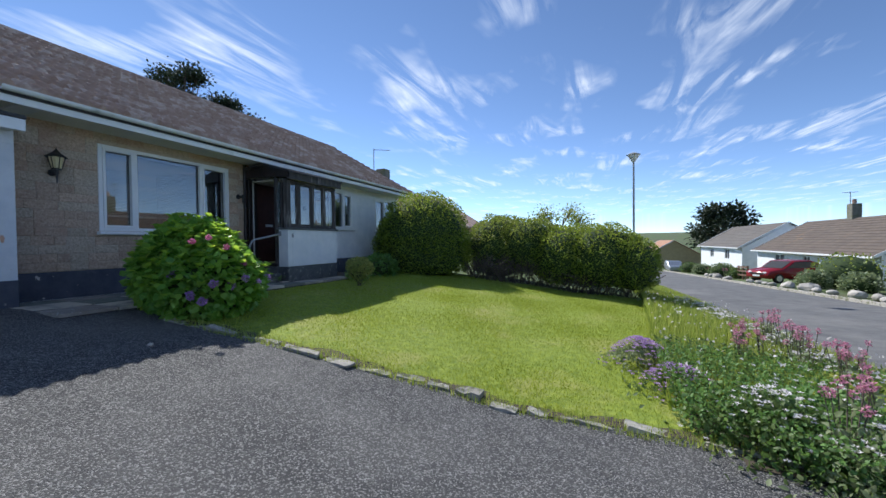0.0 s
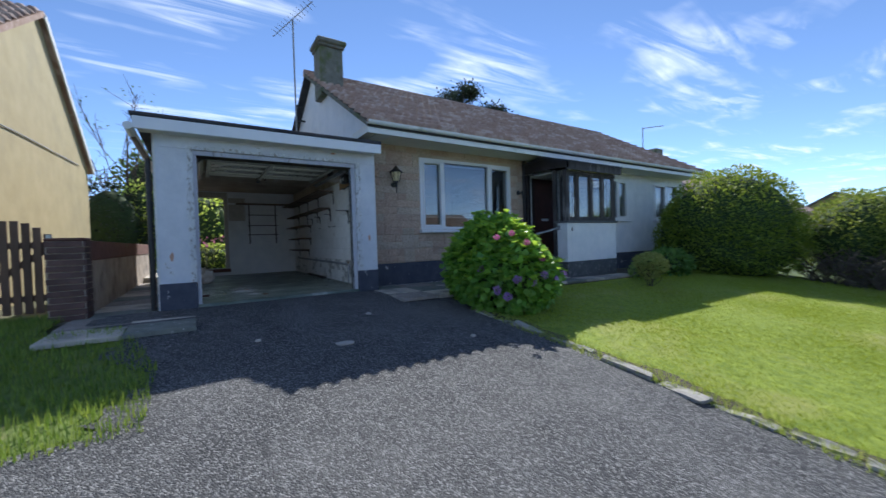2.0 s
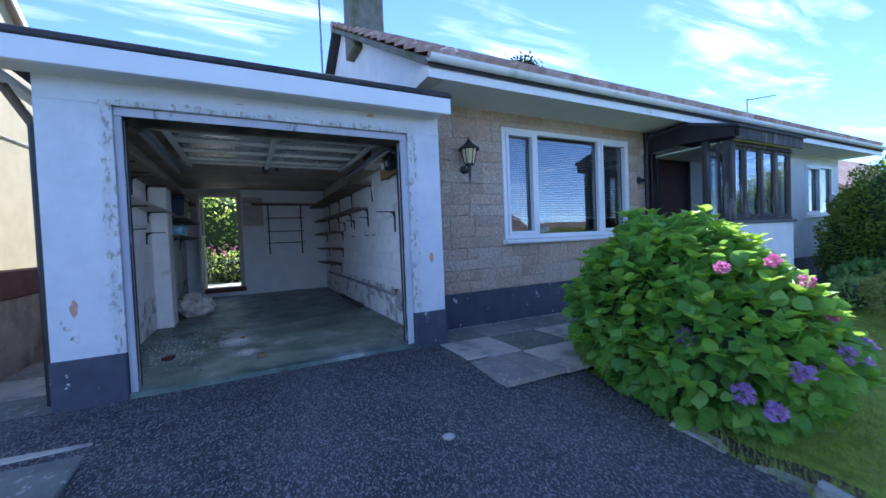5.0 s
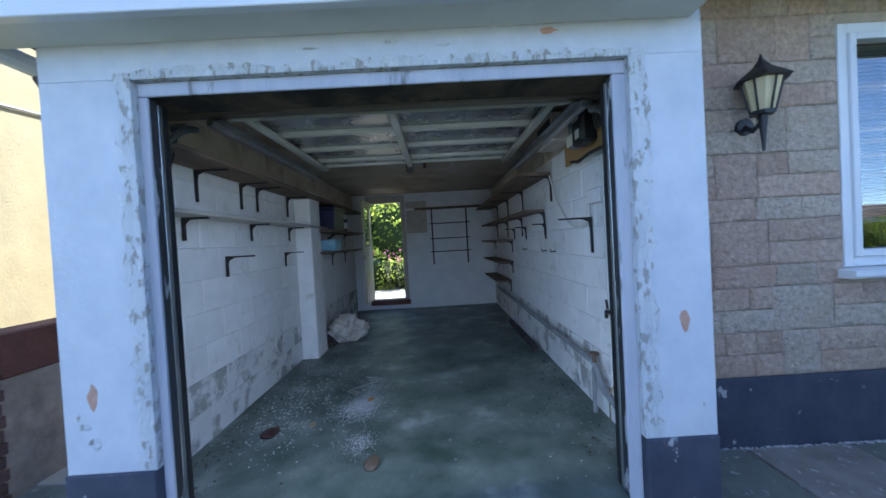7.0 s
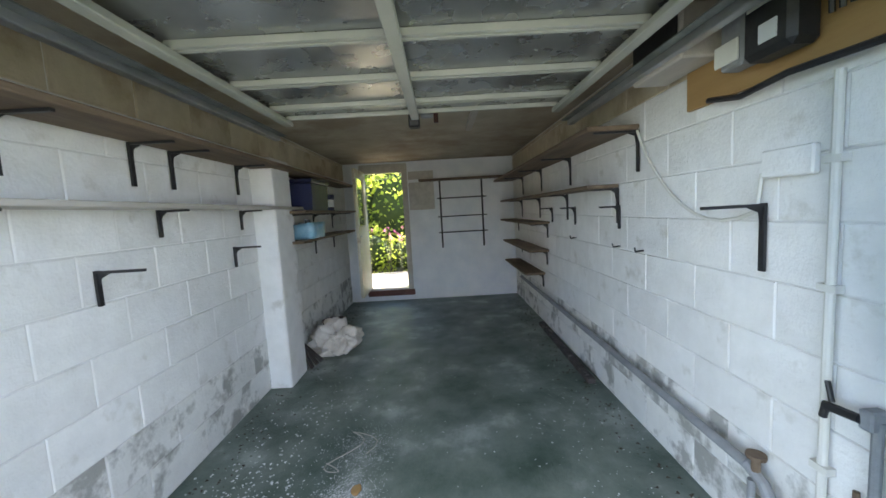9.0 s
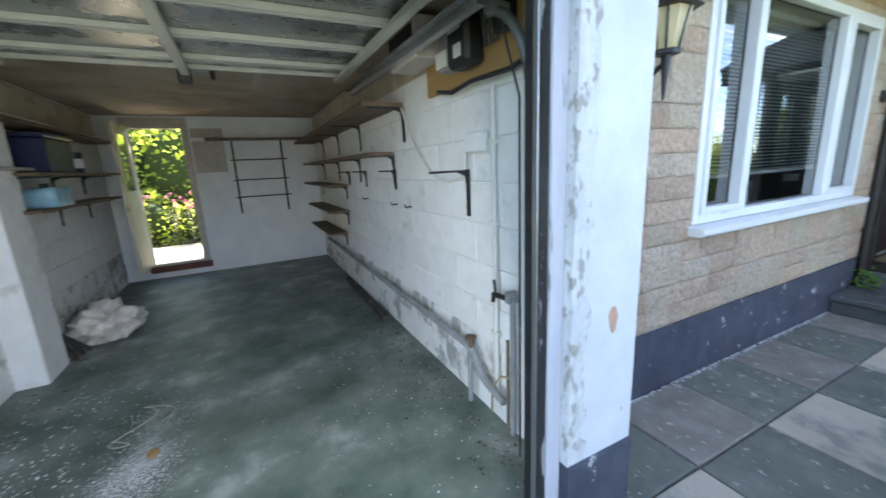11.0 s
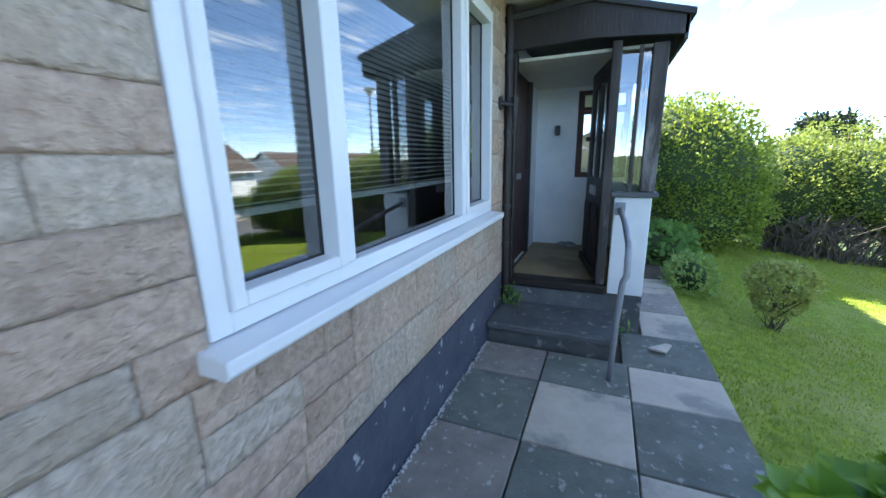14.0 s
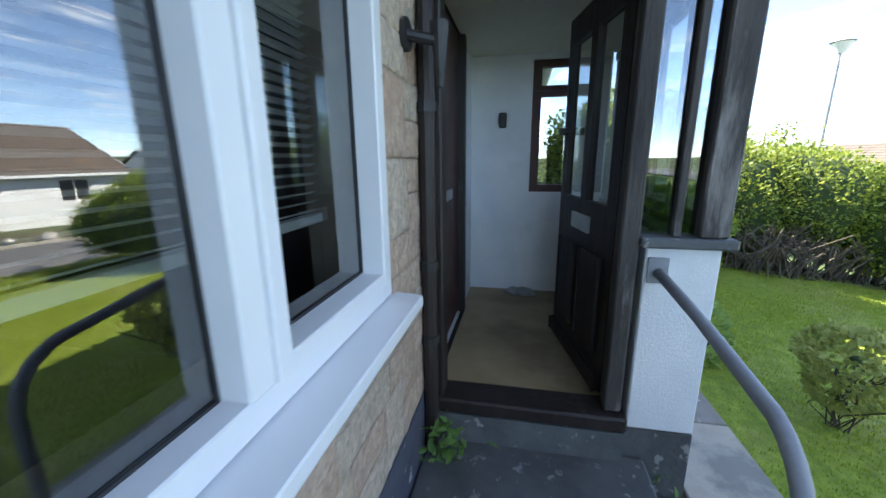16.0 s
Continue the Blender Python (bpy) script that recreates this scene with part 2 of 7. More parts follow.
M = {
    "tarmac": tarmac_mat(),
    "road": mat("road_asphalt", (0.10, 0.10, 0.105), (0.16, 0.16, 0.16), 2.0, 0.85, 0.3, 120, c3=(0.2, 0.195, 0.19), s3=0.25, lo=0.5, hi=0.7),
    "earth": mat("field_ground", (0.06, 0.10, 0.025), (0.10, 0.14, 0.04), 0.4, 0.95, 0.4, 8, c3=(0.10, 0.085, 0.05), s3=0.05),
    "soil": mat("soil", (0.05, 0.04, 0.03), (0.10, 0.08, 0.055), 6, 0.95, 0.7, 30),
    "turf": mat("turf", (0.13, 0.195, 0.018), (0.30, 0.37, 0.045), 11.0, 0.95, 0.9, 45, c3=(0.38, 0.35, 0.12), s3=0.9, lo=0.5, hi=0.75),
    "verge": mat("rough_verge_turf", (0.08, 0.125, 0.02), (0.18, 0.24, 0.045), 9.0, 0.95, 0.9, 40, c3=(0.24, 0.20, 0.10), s3=1.4, lo=0.55, hi=0.7),
    "white": mat("white_render", (0.68, 0.71, 0.74), (0.80, 0.81, 0.82), 3.0, 0.8, 0.35, 90, c3=(0.60, 0.62, 0.62), s3=1.1, lo=0.55, hi=0.8),
    "peel": mat("peeling_white_paint", (0.56, 0.59, 0.63), (0.68, 0.70, 0.73), 4.0, 0.75, 0.5, 26, c3=(0.44, 0.43, 0.41), s3=5.0, lo=0.70, hi=0.76),
    "worn": mat("worn_edge_paint", (0.56, 0.58, 0.60), (0.72, 0.735, 0.74), 9.0, 0.8, 1.0, 24, c3=(0.40, 0.385, 0.355), s3=24.0, lo=0.54, hi=0.58, stretch=(1, 1, 0.5), depth=0.04),
    "bareplaster": mat("bare_pink_plaster", (0.46, 0.27, 0.19), (0.58, 0.37, 0.27), 30, 0.9, 0.5, 60),
    "frame_paint": mat("grey_timber_paint", (0.42, 0.44, 0.50), (0.55, 0.56, 0.61), 6.0, 0.7, 0.5, 60, c3=(0.22, 0.22, 0.22), s3=7.0, lo=0.60, hi=0.66, stretch=(1, 1, 0.25)),
    "plinth": mat("blue_black_plinth", (0.04, 0.047, 0.072), (0.072, 0.08, 0.108), 5, 0.7, 0.6, 30, c3=(0.42, 0.42, 0.43), s3=8.0, lo=0.635, hi=0.655),
    "cream": mat("cream_render", (0.40, 0.325, 0.17), (0.47, 0.385, 0.21), 2.5, 0.85, 0.35, 70, c3=(0.35, 0.295, 0.17), s3=0.9, lo=0.52, hi=0.8),
    "block": mat("painted_block", (0.76, 0.755, 0.735), (0.86, 0.855, 0.84), 6, 0.85, 0.5, 50, c3=(0.58, 0.56, 0.51), s3=4.5, lo=0.60, hi=0.74, vary=0.04),
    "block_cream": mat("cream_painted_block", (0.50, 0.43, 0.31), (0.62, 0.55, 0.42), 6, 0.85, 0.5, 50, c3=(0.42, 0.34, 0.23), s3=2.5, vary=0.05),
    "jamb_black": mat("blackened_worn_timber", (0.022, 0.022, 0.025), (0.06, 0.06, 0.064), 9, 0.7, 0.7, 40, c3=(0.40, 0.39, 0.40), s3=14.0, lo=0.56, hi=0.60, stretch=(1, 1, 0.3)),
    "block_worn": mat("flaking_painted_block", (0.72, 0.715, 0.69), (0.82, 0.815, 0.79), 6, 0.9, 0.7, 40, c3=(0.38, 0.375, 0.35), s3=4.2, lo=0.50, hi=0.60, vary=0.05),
    "mortar": mat("painted_mortar", (0.66, 0.655, 0.64), (0.76, 0.755, 0.74), 8, 0.9, 0.5, 60),
    "stone": mat("reconstituted_stone", (0.40, 0.285, 0.21), (0.64, 0.49, 0.375), 32, 0.75, 1.0, 26, c3=(0.46, 0.31, 0.225), s3=3.4, lo=0.48, hi=0.74, vary=0.10, depth=0.04),
    "stone2": mat("grey_stone_face", (0.39, 0.315, 0.24), (0.65, 0.54, 0.43), 34, 0.75, 1.0, 26, c3=(0.48, 0.37, 0.26), s3=3.2, hi=0.75, vary=0.12, depth=0.04),
    "joint": mat("stone_mortar", (0.40, 0.33, 0.255), (0.52, 0.43, 0.34), 12, 0.95, 0.6, 70),
    "slab_a": mat("buff_slab", (0.46, 0.41, 0.34), (0.58, 0.525, 0.445), 6, 0.8, 0.4, 50, c3=(0.29, 0.275, 0.245), s3=3.0, vary=0.08),
    "slab_b": mat("grey_green_slab", (0.125, 0.138, 0.118), (0.205, 0.218, 0.187), 6, 0.75, 0.4, 50, c3=(0.38, 0.38, 0.35), s3=18.0, lo=0.61, hi=0.64, vary=0.14),
    "slab_c": mat("brown_grey_slab", (0.215, 0.19, 0.17), (0.32, 0.29, 0.262), 6, 0.8, 0.4, 50, c3=(0.46, 0.45, 0.42), s3=18.0, lo=0.61, hi=0.64, vary=0.10),
    "slate": mat("slate", (0.065, 0.072, 0.078), (0.12, 0.128, 0.132), 5, 0.6, 0.7, 25, c3=(0.28, 0.28, 0.28), s3=13.0, lo=0.60, hi=0.64, vary=0.1),
    "kerb": mat("kerb_slate", (0.26, 0.25, 0.225), (0.46, 0.43, 0.38), 9, 0.85, 0.9, 30, c3=(0.15, 0.155, 0.09), s3=5.0, lo=0.52, hi=0.62, vary=0.2),
    "concrete": mat("garage_floor", (0.05, 0.085, 0.066), (0.24, 0.28, 0.25), 2.2, 0.42, 0.4, 40, c3=(0.40, 0.43, 0.42), s3=2.2, lo=0.56, hi=0.74),
    "tile": mat("roof_tile", (0.32, 0.205, 0.15), (0.44, 0.305, 0.24), 3, 0.88, 0.4, 60, c3=(0.56, 0.44, 0.37), s3=2.0, vary=0.05, spec=0.2),
    "fartile": mat("far_roof", (0.095, 0.075, 0.064), (0.14, 0.11, 0.09), 1.3, 0.85, 0.5, 6, c3=(0.28, 0.17, 0.08), s3=0.35, lo=0.64, hi=0.75),
    "fartile2": mat("far_roof_grey", (0.11, 0.10, 0.093), (0.16, 0.145, 0.133), 1.3, 0.85, 0.5, 6),
    "farred": mat("far_roof_red", (0.36, 0.19, 0.12), (0.45, 0.26, 0.17), 1.3, 0.85, 0.3, 6),
    "upvc": mat("white_upvc", (0.70, 0.72, 0.74), (0.78, 0.79, 0.80), 2, 0.32, 0.05, 40),
    "gutter": mat("white_gutter", (0.72, 0.74, 0.75), (0.80, 0.81, 0.81), 3, 0.45, 0.1, 30, c3=(0.50, 0.52, 0.48), s3=2.5, lo=0.58, hi=0.75),
    "soffit": mat("soffit_board", (0.66, 0.65, 0.60), (0.74, 0.73, 0.68), 3, 0.7, 0.1, 30),
    "felt": mat("roof_felt", (0.03, 0.03, 0.035), (0.06, 0.06, 0.065), 6, 0.9, 0.5, 40),
    "black": mat("black_iron", (0.012, 0.012, 0.014), (0.03, 0.03, 0.032), 8, 0.45, 0.2, 60),
    "darkwood": mat("dark_stained_timber", (0.011, 0.007, 0.0065), (0.026, 0.017, 0.015), 7, 0.5, 0.5, 40, c3=(0.06, 0.053, 0.05), s3=6.0, lo=0.62, hi=0.74, stretch=(1, 1, 0.25)),
    "greywood": mat("weathered_grey_timber", (0.020, 0.017, 0.016), (0.085, 0.075, 0.070), 9, 0.75, 0.8, 30, c3=(0.26, 0.245, 0.235), s3=8.0, lo=0.56, hi=0.68, stretch=(1, 1, 0.15)),
    "redwood": mat("red_brown_timber", (0.045, 0.015, 0.012), (0.075, 0.026, 0.021), 6, 0.5, 0.3, 40),
    "blackdoor": mat("blackened_door_timber", (0.010, 0.007, 0.0065), (0.022, 0.015, 0.013), 7, 0.5, 0.4, 40, stretch=(1, 1, 0.25)),
    "shelf": mat("bare_shelf_board", (0.11, 0.075, 0.05), (0.20, 0.145, 0.10), 5, 0.8, 0.4, 30, stretch=(0.3, 2, 2)),
    "shelf_pale": mat("pale_shelf_board", (0.40, 0.37, 0.33), (0.52, 0.49, 0.44), 5, 0.8, 0.4, 30, stretch=(0.3, 2, 2)),
    "ply": mat("plywood", (0.33, 0.19, 0.075), (0.42, 0.26, 0.11), 4, 0.7, 0.2, 30, stretch=(0.3, 1, 2)),
    "gatewood": mat("gate_boards", (0.10, 0.060, 0.040), (0.17, 0.105, 0.07), 7, 0.85, 0.5, 30, vary=0.15, stretch=(1, 1, 0.2)),
    "brick": mat("dark_brick", (0.085, 0.050, 0.042), (0.15, 0.085, 0.07), 12, 0.9, 0.6, 60, vary=0.25),
    "brickband": mat("red_brown_coping", (0.10, 0.042, 0.034), (0.16, 0.07, 0.055), 6, 0.9, 0.6, 40, c3=(0.12, 0.13, 0.05), s3=3.0, lo=0.6, hi=0.72),
    "dirtyrender": mat("stained_render", (0.30, 0.25, 0.21), (0.45, 0.38, 0.32), 4, 0.9, 0.5, 40, c3=(0.13, 0.11, 0.10), s3=2.2, lo=0.50, hi=0.70),
    "steel": mat("galvanised_steel", (0.42, 0.44, 0.45), (0.56, 0.57, 0.58), 6, 0.38, 0.1, 40, metal=0.9),
    "panel": mat("bare_steel_panel", (0.28, 0.295, 0.29), (0.37, 0.385, 0.375), 3, 0.28, 0.1, 20, metal=0.7),
    "rib": mat("pale_steel_rib", (0.36, 0.38, 0.33), (0.46, 0.47, 0.41), 3, 0.4, 0.1, 20),
    "track": mat("greenish_steel_track", (0.13, 0.15, 0.15), (0.24, 0.265, 0.26), 7, 0.4, 0.2, 40, metal=0.6),
    "oldply": mat("mottled_old_ply", (0.06, 0.045, 0.03), (0.14, 0.105, 0.065), 5, 0.9, 0.4, 30, c3=(0.02, 0.018, 0.016), s3=3.0, lo=0.45, hi=0.6),
    "dustywood": mat("dusty_brown_rail", (0.16, 0.13, 0.10), (0.27, 0.23, 0.19), 5, 0.85, 0.4, 30, stretch=(2, 0.3, 2)),
    "creamdoor": mat("cream_door_paint", (0.58, 0.53, 0.40), (0.70, 0.65, 0.52), 3, 0.5, 0.2, 30, c3=(0.40, 0.31, 0.20), s3=3.0, lo=0.58, hi=0.7),
    "rail": mat("grey_handrail", (0.22, 0.235, 0.26), (0.30, 0.315, 0.34), 8, 0.5, 0.3, 50),
    "pipe": mat("grey_pipe", (0.20, 0.21, 0.22), (0.32, 0.33, 0.34), 8, 0.6, 0.3, 50),
    "lino": mat("tan_lino", (0.34, 0.265, 0.15), (0.44, 0.35, 0.21), 3, 0.6, 0.2, 30, c3=(0.27, 0.21, 0.13), s3=2.0),
    "creamwall": mat("cream_inner_wall", (0.66, 0.63, 0.52), (0.74, 0.71, 0.60), 3, 0.8, 0.2, 60),
    "ceiling": mat("garage_ceiling_board", (0.34, 0.29, 0.22), (0.47, 0.415, 0.33), 2.5, 0.85, 0.3, 30, c3=(0.30, 0.24, 0.17), s3=1.2),
    "lampglass": mat("amber_lamp_glass", (0.62, 0.52, 0.28), (0.70, 0.60, 0.36), 9, 0.35, 0.2, 80),
    "blind": mat("white_blind_slat", (0.62, 0.63, 0.60), (0.72, 0.72, 0.69), 3, 0.5, 0.0, 30),
    # room behind the windows: its dimness is put into these dark tones
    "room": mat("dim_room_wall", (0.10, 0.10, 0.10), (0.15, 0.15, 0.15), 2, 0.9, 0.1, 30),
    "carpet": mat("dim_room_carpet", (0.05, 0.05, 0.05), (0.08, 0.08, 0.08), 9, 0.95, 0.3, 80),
    "bag": mat("dust_sheet", (0.58, 0.53, 0.47), (0.74, 0.69, 0.63), 7, 0.9, 0.5, 30),
    "bluebox": mat("navy_crate", (0.008, 0.012, 0.045), (0.016, 0.022, 0.075), 4, 0.4, 0.1, 30),
    "bluebag": mat("pale_blue_bag", (0.16, 0.40, 0.55), (0.36, 0.58, 0.70), 9, 0.4, 0.3, 30),
    "carred": mat("red_car_paint", (0.22, 0.006, 0.012), (0.26, 0.010, 0.016), 2, 0.22, 0.0, 30),
    "tyre": mat("tyre_rubber", (0.012, 0.012, 0.012), (0.025, 0.025, 0.025), 9, 0.85, 0.2, 60),
    "boulder": mat("pale_boulder", (0.36, 0.34, 0.31), (0.50, 0.47, 0.43), 4, 0.9, 0.8, 14, vary=0.15),
    "twig": mat("grey_twig", (0.07, 0.055, 0.045), (0.14, 0.115, 0.09), 8, 0.9, 0.3, 40),
    "bark": mat("bark", (0.06, 0.045, 0.035), (0.12, 0.09, 0.07), 8, 0.9, 0.8, 20),
    # dark fill inside bushes; its colour stands for shade between the leaves
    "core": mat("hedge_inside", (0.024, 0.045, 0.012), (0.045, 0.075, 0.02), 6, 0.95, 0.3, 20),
    "chimney": mat("mossy_chimney", (0.12, 0.12, 0.095), (0.22, 0.21, 0.17), 6, 0.9, 0.7, 25, c3=(0.10, 0.12, 0.045), s3=2.2),
    "chips": mat("loose_chippings", (0.16, 0.16, 0.155), (0.34, 0.33, 0.32), 30, 0.9, 0.2, 60),
}
GLASS = glass_mat("window_glass")
L = {
    "hydrangea": leaf_mat("hydrangea_leaf", (0.115, 0.27, 0.04), (0.25, 0.45, 0.075), 0.42, 0.4),
    "newleaf": leaf_mat("hydrangea_young_leaf", (0.22, 0.40, 0.035), (0.36, 0.54, 0.07), 0.42, 0.38),
    "hedge": leaf_mat("hedge_leaf", (0.10, 0.17, 0.022), (0.27, 0.35, 0.045), 0.55, 0.36),
    "laurel": leaf_mat("sunlit_hedge_leaf", (0.10, 0.165, 0.025), (0.26, 0.32, 0.06), 0.55, 0.36),
    "shrub": leaf_mat("shrub_leaf", (0.055, 0.11, 0.028), (0.14, 0.21, 0.06), 0.55, 0.3),
    "fern": leaf_mat("fern_leaf", (0.08, 0.18, 0.04), (0.16, 0.30, 0.07), 0.6, 0.35),
    "mint": leaf_mat("pale_herb_leaf", (0.17, 0.28, 0.07), (0.32, 0.44, 0.14), 0.6, 0.35),
    "grass": leaf_mat("grass_blade", (0.17, 0.25, 0.02), (0.38, 0.45, 0.055), 0.6, 0.3),
    "meadow": leaf_mat("long_grass", (0.18, 0.27, 0.04), (0.38, 0.44, 0.10), 0.6, 0.35),
    "verge": leaf_mat("rough_verge_grass", (0.09, 0.18, 0.022), (0.26, 0.35, 0.055), 0.6, 0.3),
    "grey": leaf_mat("grey_green_leaf", (0.13, 0.18, 0.085), (0.27, 0.32, 0.17), 0.6, 0.3),
    "tuft": leaf_mat("yellow_green_shrub_leaf", (0.20, 0.24, 0.06), (0.42, 0.44, 0.14), 0.6, 0.35),
    # lighter than the other leaves: sun shining through is put into the colour
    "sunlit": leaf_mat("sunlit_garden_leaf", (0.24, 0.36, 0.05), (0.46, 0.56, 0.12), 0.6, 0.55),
    "conifer": leaf_mat("conifer_leaf", (0.012, 0.024, 0.012), (0.035, 0.055, 0.025), 0.6, 0.15),
    "pink": leaf_mat("pink_petal", (0.50, 0.10, 0.24), (0.62, 0.24, 0.40), 0.6, 0.3),
    "red": leaf_mat("red_valerian_petal", (0.44, 0.14, 0.22), (0.60, 0.30, 0.38), 0.6, 0.3),
    "purple": leaf_mat("purple_petal", (0.36, 0.17, 0.46), (0.58, 0.40, 0.66), 0.6, 0.3),
    "daisy": leaf_mat("white_petal", (0.62, 0.56, 0.60), (0.78, 0.76, 0.76), 0.6, 0.3),
    "yellow": leaf_mat("pale_yellow_petal", (0.60, 0.50, 0.22), (0.70, 0.62, 0.36), 0.6, 0.3),
}


# ---- building helpers ----
def place_of(ob):
    """The pose of a thing or part in the world, before the scene is evaluated."""
    m = ob.matrix_basis.copy()
    return place_of(ob.parent) @ ob.matrix_parent_inverse @ m if ob.parent else m


def hang(ob, parent):
    ob.parent = parent
    ob.matrix_parent_inverse = place_of(parent).inverted()
    return ob


def thing(name, label, category, at=(0, 0, 0), group="", kind=""):
    e = new(name)
    e.empty_display_size = 0.1
    e.matrix_basis = Matrix.Translation(at)
    return tagged(e, label, category, group, kind)


def part(name, bm, material, parent=None, label="", bevel=0.0, smooth=False):
    """Links a bmesh as one mesh object, under a thing or under a part."""
    if bevel:
        es = [e for e in bm.edges if len(e.link_faces) == 2 and e.calc_face_angle(0) > 0.5]
        bmesh.ops.bevel(bm, geom=es, offset=bevel, segments=1, affect="EDGES")
    me = bpy.data.meshes.new(name)
    bm.to_mesh(me)
    bm.free()
    if smooth:
        me.polygons.foreach_set("use_smooth", [True] * len(me.polygons))
    me.materials.append(material)
    ob = new(name, me)
    if parent:
        hang(ob, parent)
    if label:
        ob["label"] = label
    return ob


def box(x0, x1, y0, y1, z0, z1, bm=None):
    bm = bm or bmesh.new()
    m = Matrix.Translation(((x0 + x1) / 2, (y0 + y1) / 2, (z0 + z1) / 2)) @ Matrix.Diagonal((abs(x1 - x0), abs(y1 - y0), abs(z1 - z0), 1))
    bmesh.ops.create_cube(bm, size=1, matrix=m)
    return bm


def rod(p, q, r, bm=None, n=10, r2=None):
    """A round bar from p to q."""
    bm = bm or bmesh.new()
    p, q = Vector(p), Vector(q)
    turn = (q - p).to_track_quat("Z", "Y").to_matrix().to_4x4()
    bmesh.ops.create_cone(bm, cap_ends=True, segments=n, radius1=r, radius2=r if r2 is None else r2, depth=(q - p).length, matrix=Matrix.Translation((p + q) / 2) @ turn)
    return bm


def beam(p, q, w, h, bm=None):
    """A square bar from p to q, w wide and h high."""
    bm = bm or bmesh.new()
    p, q = Vector(p), Vector(q)
    d = (q - p).normalized()
    side = d.cross(Vector((0, 0, 1)))
    side = side.normalized() if side.length > 1e-4 else Vector((1, 0, 0))
    up = side.cross(d)
    m = Matrix((side, d, up)).transposed().to_4x4()
    bmesh.ops.create_cube(bm, size=1, matrix=Matrix.Translation((p + q) / 2) @ m @ Matrix.Diagonal((w, (q - p).length, h, 1)))
    return bm


def tube(points, r, bm=None, n=10):
    """A bent round bar through the points."""
    bm = bm or bmesh.new()
    pts = [Vector(p) for p in points]
    rings = []
    for i, p in enumerate(pts):
        d = (pts[min(i + 1, len(pts) - 1)] - pts[max(i - 1, 0)]).normalized()
        a = d.orthogonal().normalized() if not rings else (rings[-1][1] - d * rings[-1][1].dot(d)).normalized()
        b = d.cross(a)
        rings.append(([bm.verts.new(p + r * (math.cos(2 * math.pi * k / n) * a + math.sin(2 * math.pi * k / n) * b)) for k in range(n)], a))
    for (u, _), (v, _) in zip(rings, rings[1:]):
        for k in range(n):
            bm.faces.new((u[k], u[(k + 1) % n], v[(k + 1) % n], v[k]))
    bm.faces.new(rings[0][0][::-1])
    bm.faces.new(rings[-1][0])
    return bm


def prism(outline, axis, a, b, bm=None):
    """An outline of (u, v), drawn out along an axis from a to b. axis x: (y, z); y: (x, z); z: (x, y)."""
    bm = bm or bmesh.new()

    def at(u, v, w):
        return {"x": (w, u, v), "y": (u, w, v), "z": (u, v, w)}[axis]
    lo = [bm.verts.new(at(u, v, a)) for u, v in outline]
    hi = [bm.verts.new(at(u, v, b)) for u, v in outline]
    bm.faces.new(lo)
    bm.faces.new(hi[::-1])
    for i in range(len(lo)):
        j = (i + 1) % len(lo)
        bm.faces.new((lo[j], lo[i], hi[i], hi[j]))
    bmesh.ops.recalc_face_normals(bm, faces=bm.faces)
    return bm


def wall_with(axis, at0, at1, u0, u1, z0, z1, holes, bm=None):
    """A wall between at0 and at1 on the axis, from u0 to u1, with rectangular holes (ua, ub, za, zb) side by side."""
    bm = bm or bmesh.new()

    def put(ua, ub, za, zb):
        if ub - ua > 1e-4 and zb - za > 1e-4:
            box(*((at0, at1, ua, ub) if axis == "x" else (ua, ub, at0, at1)), za, zb, bm)
    u = u0
    for ua, ub, za, zb in sorted(holes):
        put(u, ua, z0, z1)
        put(ua, ub, z0, za)
        put(ua, ub, zb, z1)
        u = ub
    put(u, u1, z0, z1)
    return bm


def fast_mesh(name, verts, tris, material, parent=None, kind="", label="", category=""):
    me = bpy.data.meshes.new(name)
    verts, tris = np.asarray(verts, np.float32), np.asarray(tris, np.int32)
    me.vertices.add(len(verts))
    me.vertices.foreach_set("co", verts.ravel())
    me.loops.add(tris.size)
    me.loops.foreach_set("vertex_index", tris.ravel())
    me.polygons.add(len(tris))
    me.polygons.foreach_set("loop_start", np.arange(0, tris.size, 3, dtype=np.int32))
    me.polygons.foreach_set("loop_total", np.full(len(tris), 3, np.int32))
    me.update()
    me.validate()
    me.materials.append(material)
    ob = new(name, me)
    if parent:
        hang(ob, parent)
    return tagged(ob, label, category, "", kind)


LEAF = (np.array([(0, 0, 0), (-0.22, 0.14, 0.04), (0.22, 0.14, 0.04), (-0.33, 0.40, 0.06), (0.33, 0.40, 0.06), (-0.22, 0.70, 0.02), (0.22, 0.70, 0.02), (0, 1.0, -0.12), (0, 0.40, 0), (0, 0.70, -0.03)]),
        [(0, 8, 1), (0, 2, 8), (1, 8, 3), (2, 4, 8), (3, 8, 9), (3, 9, 5), (8, 4, 9), (4, 6, 9), (5, 9, 7), (9, 6, 7)])
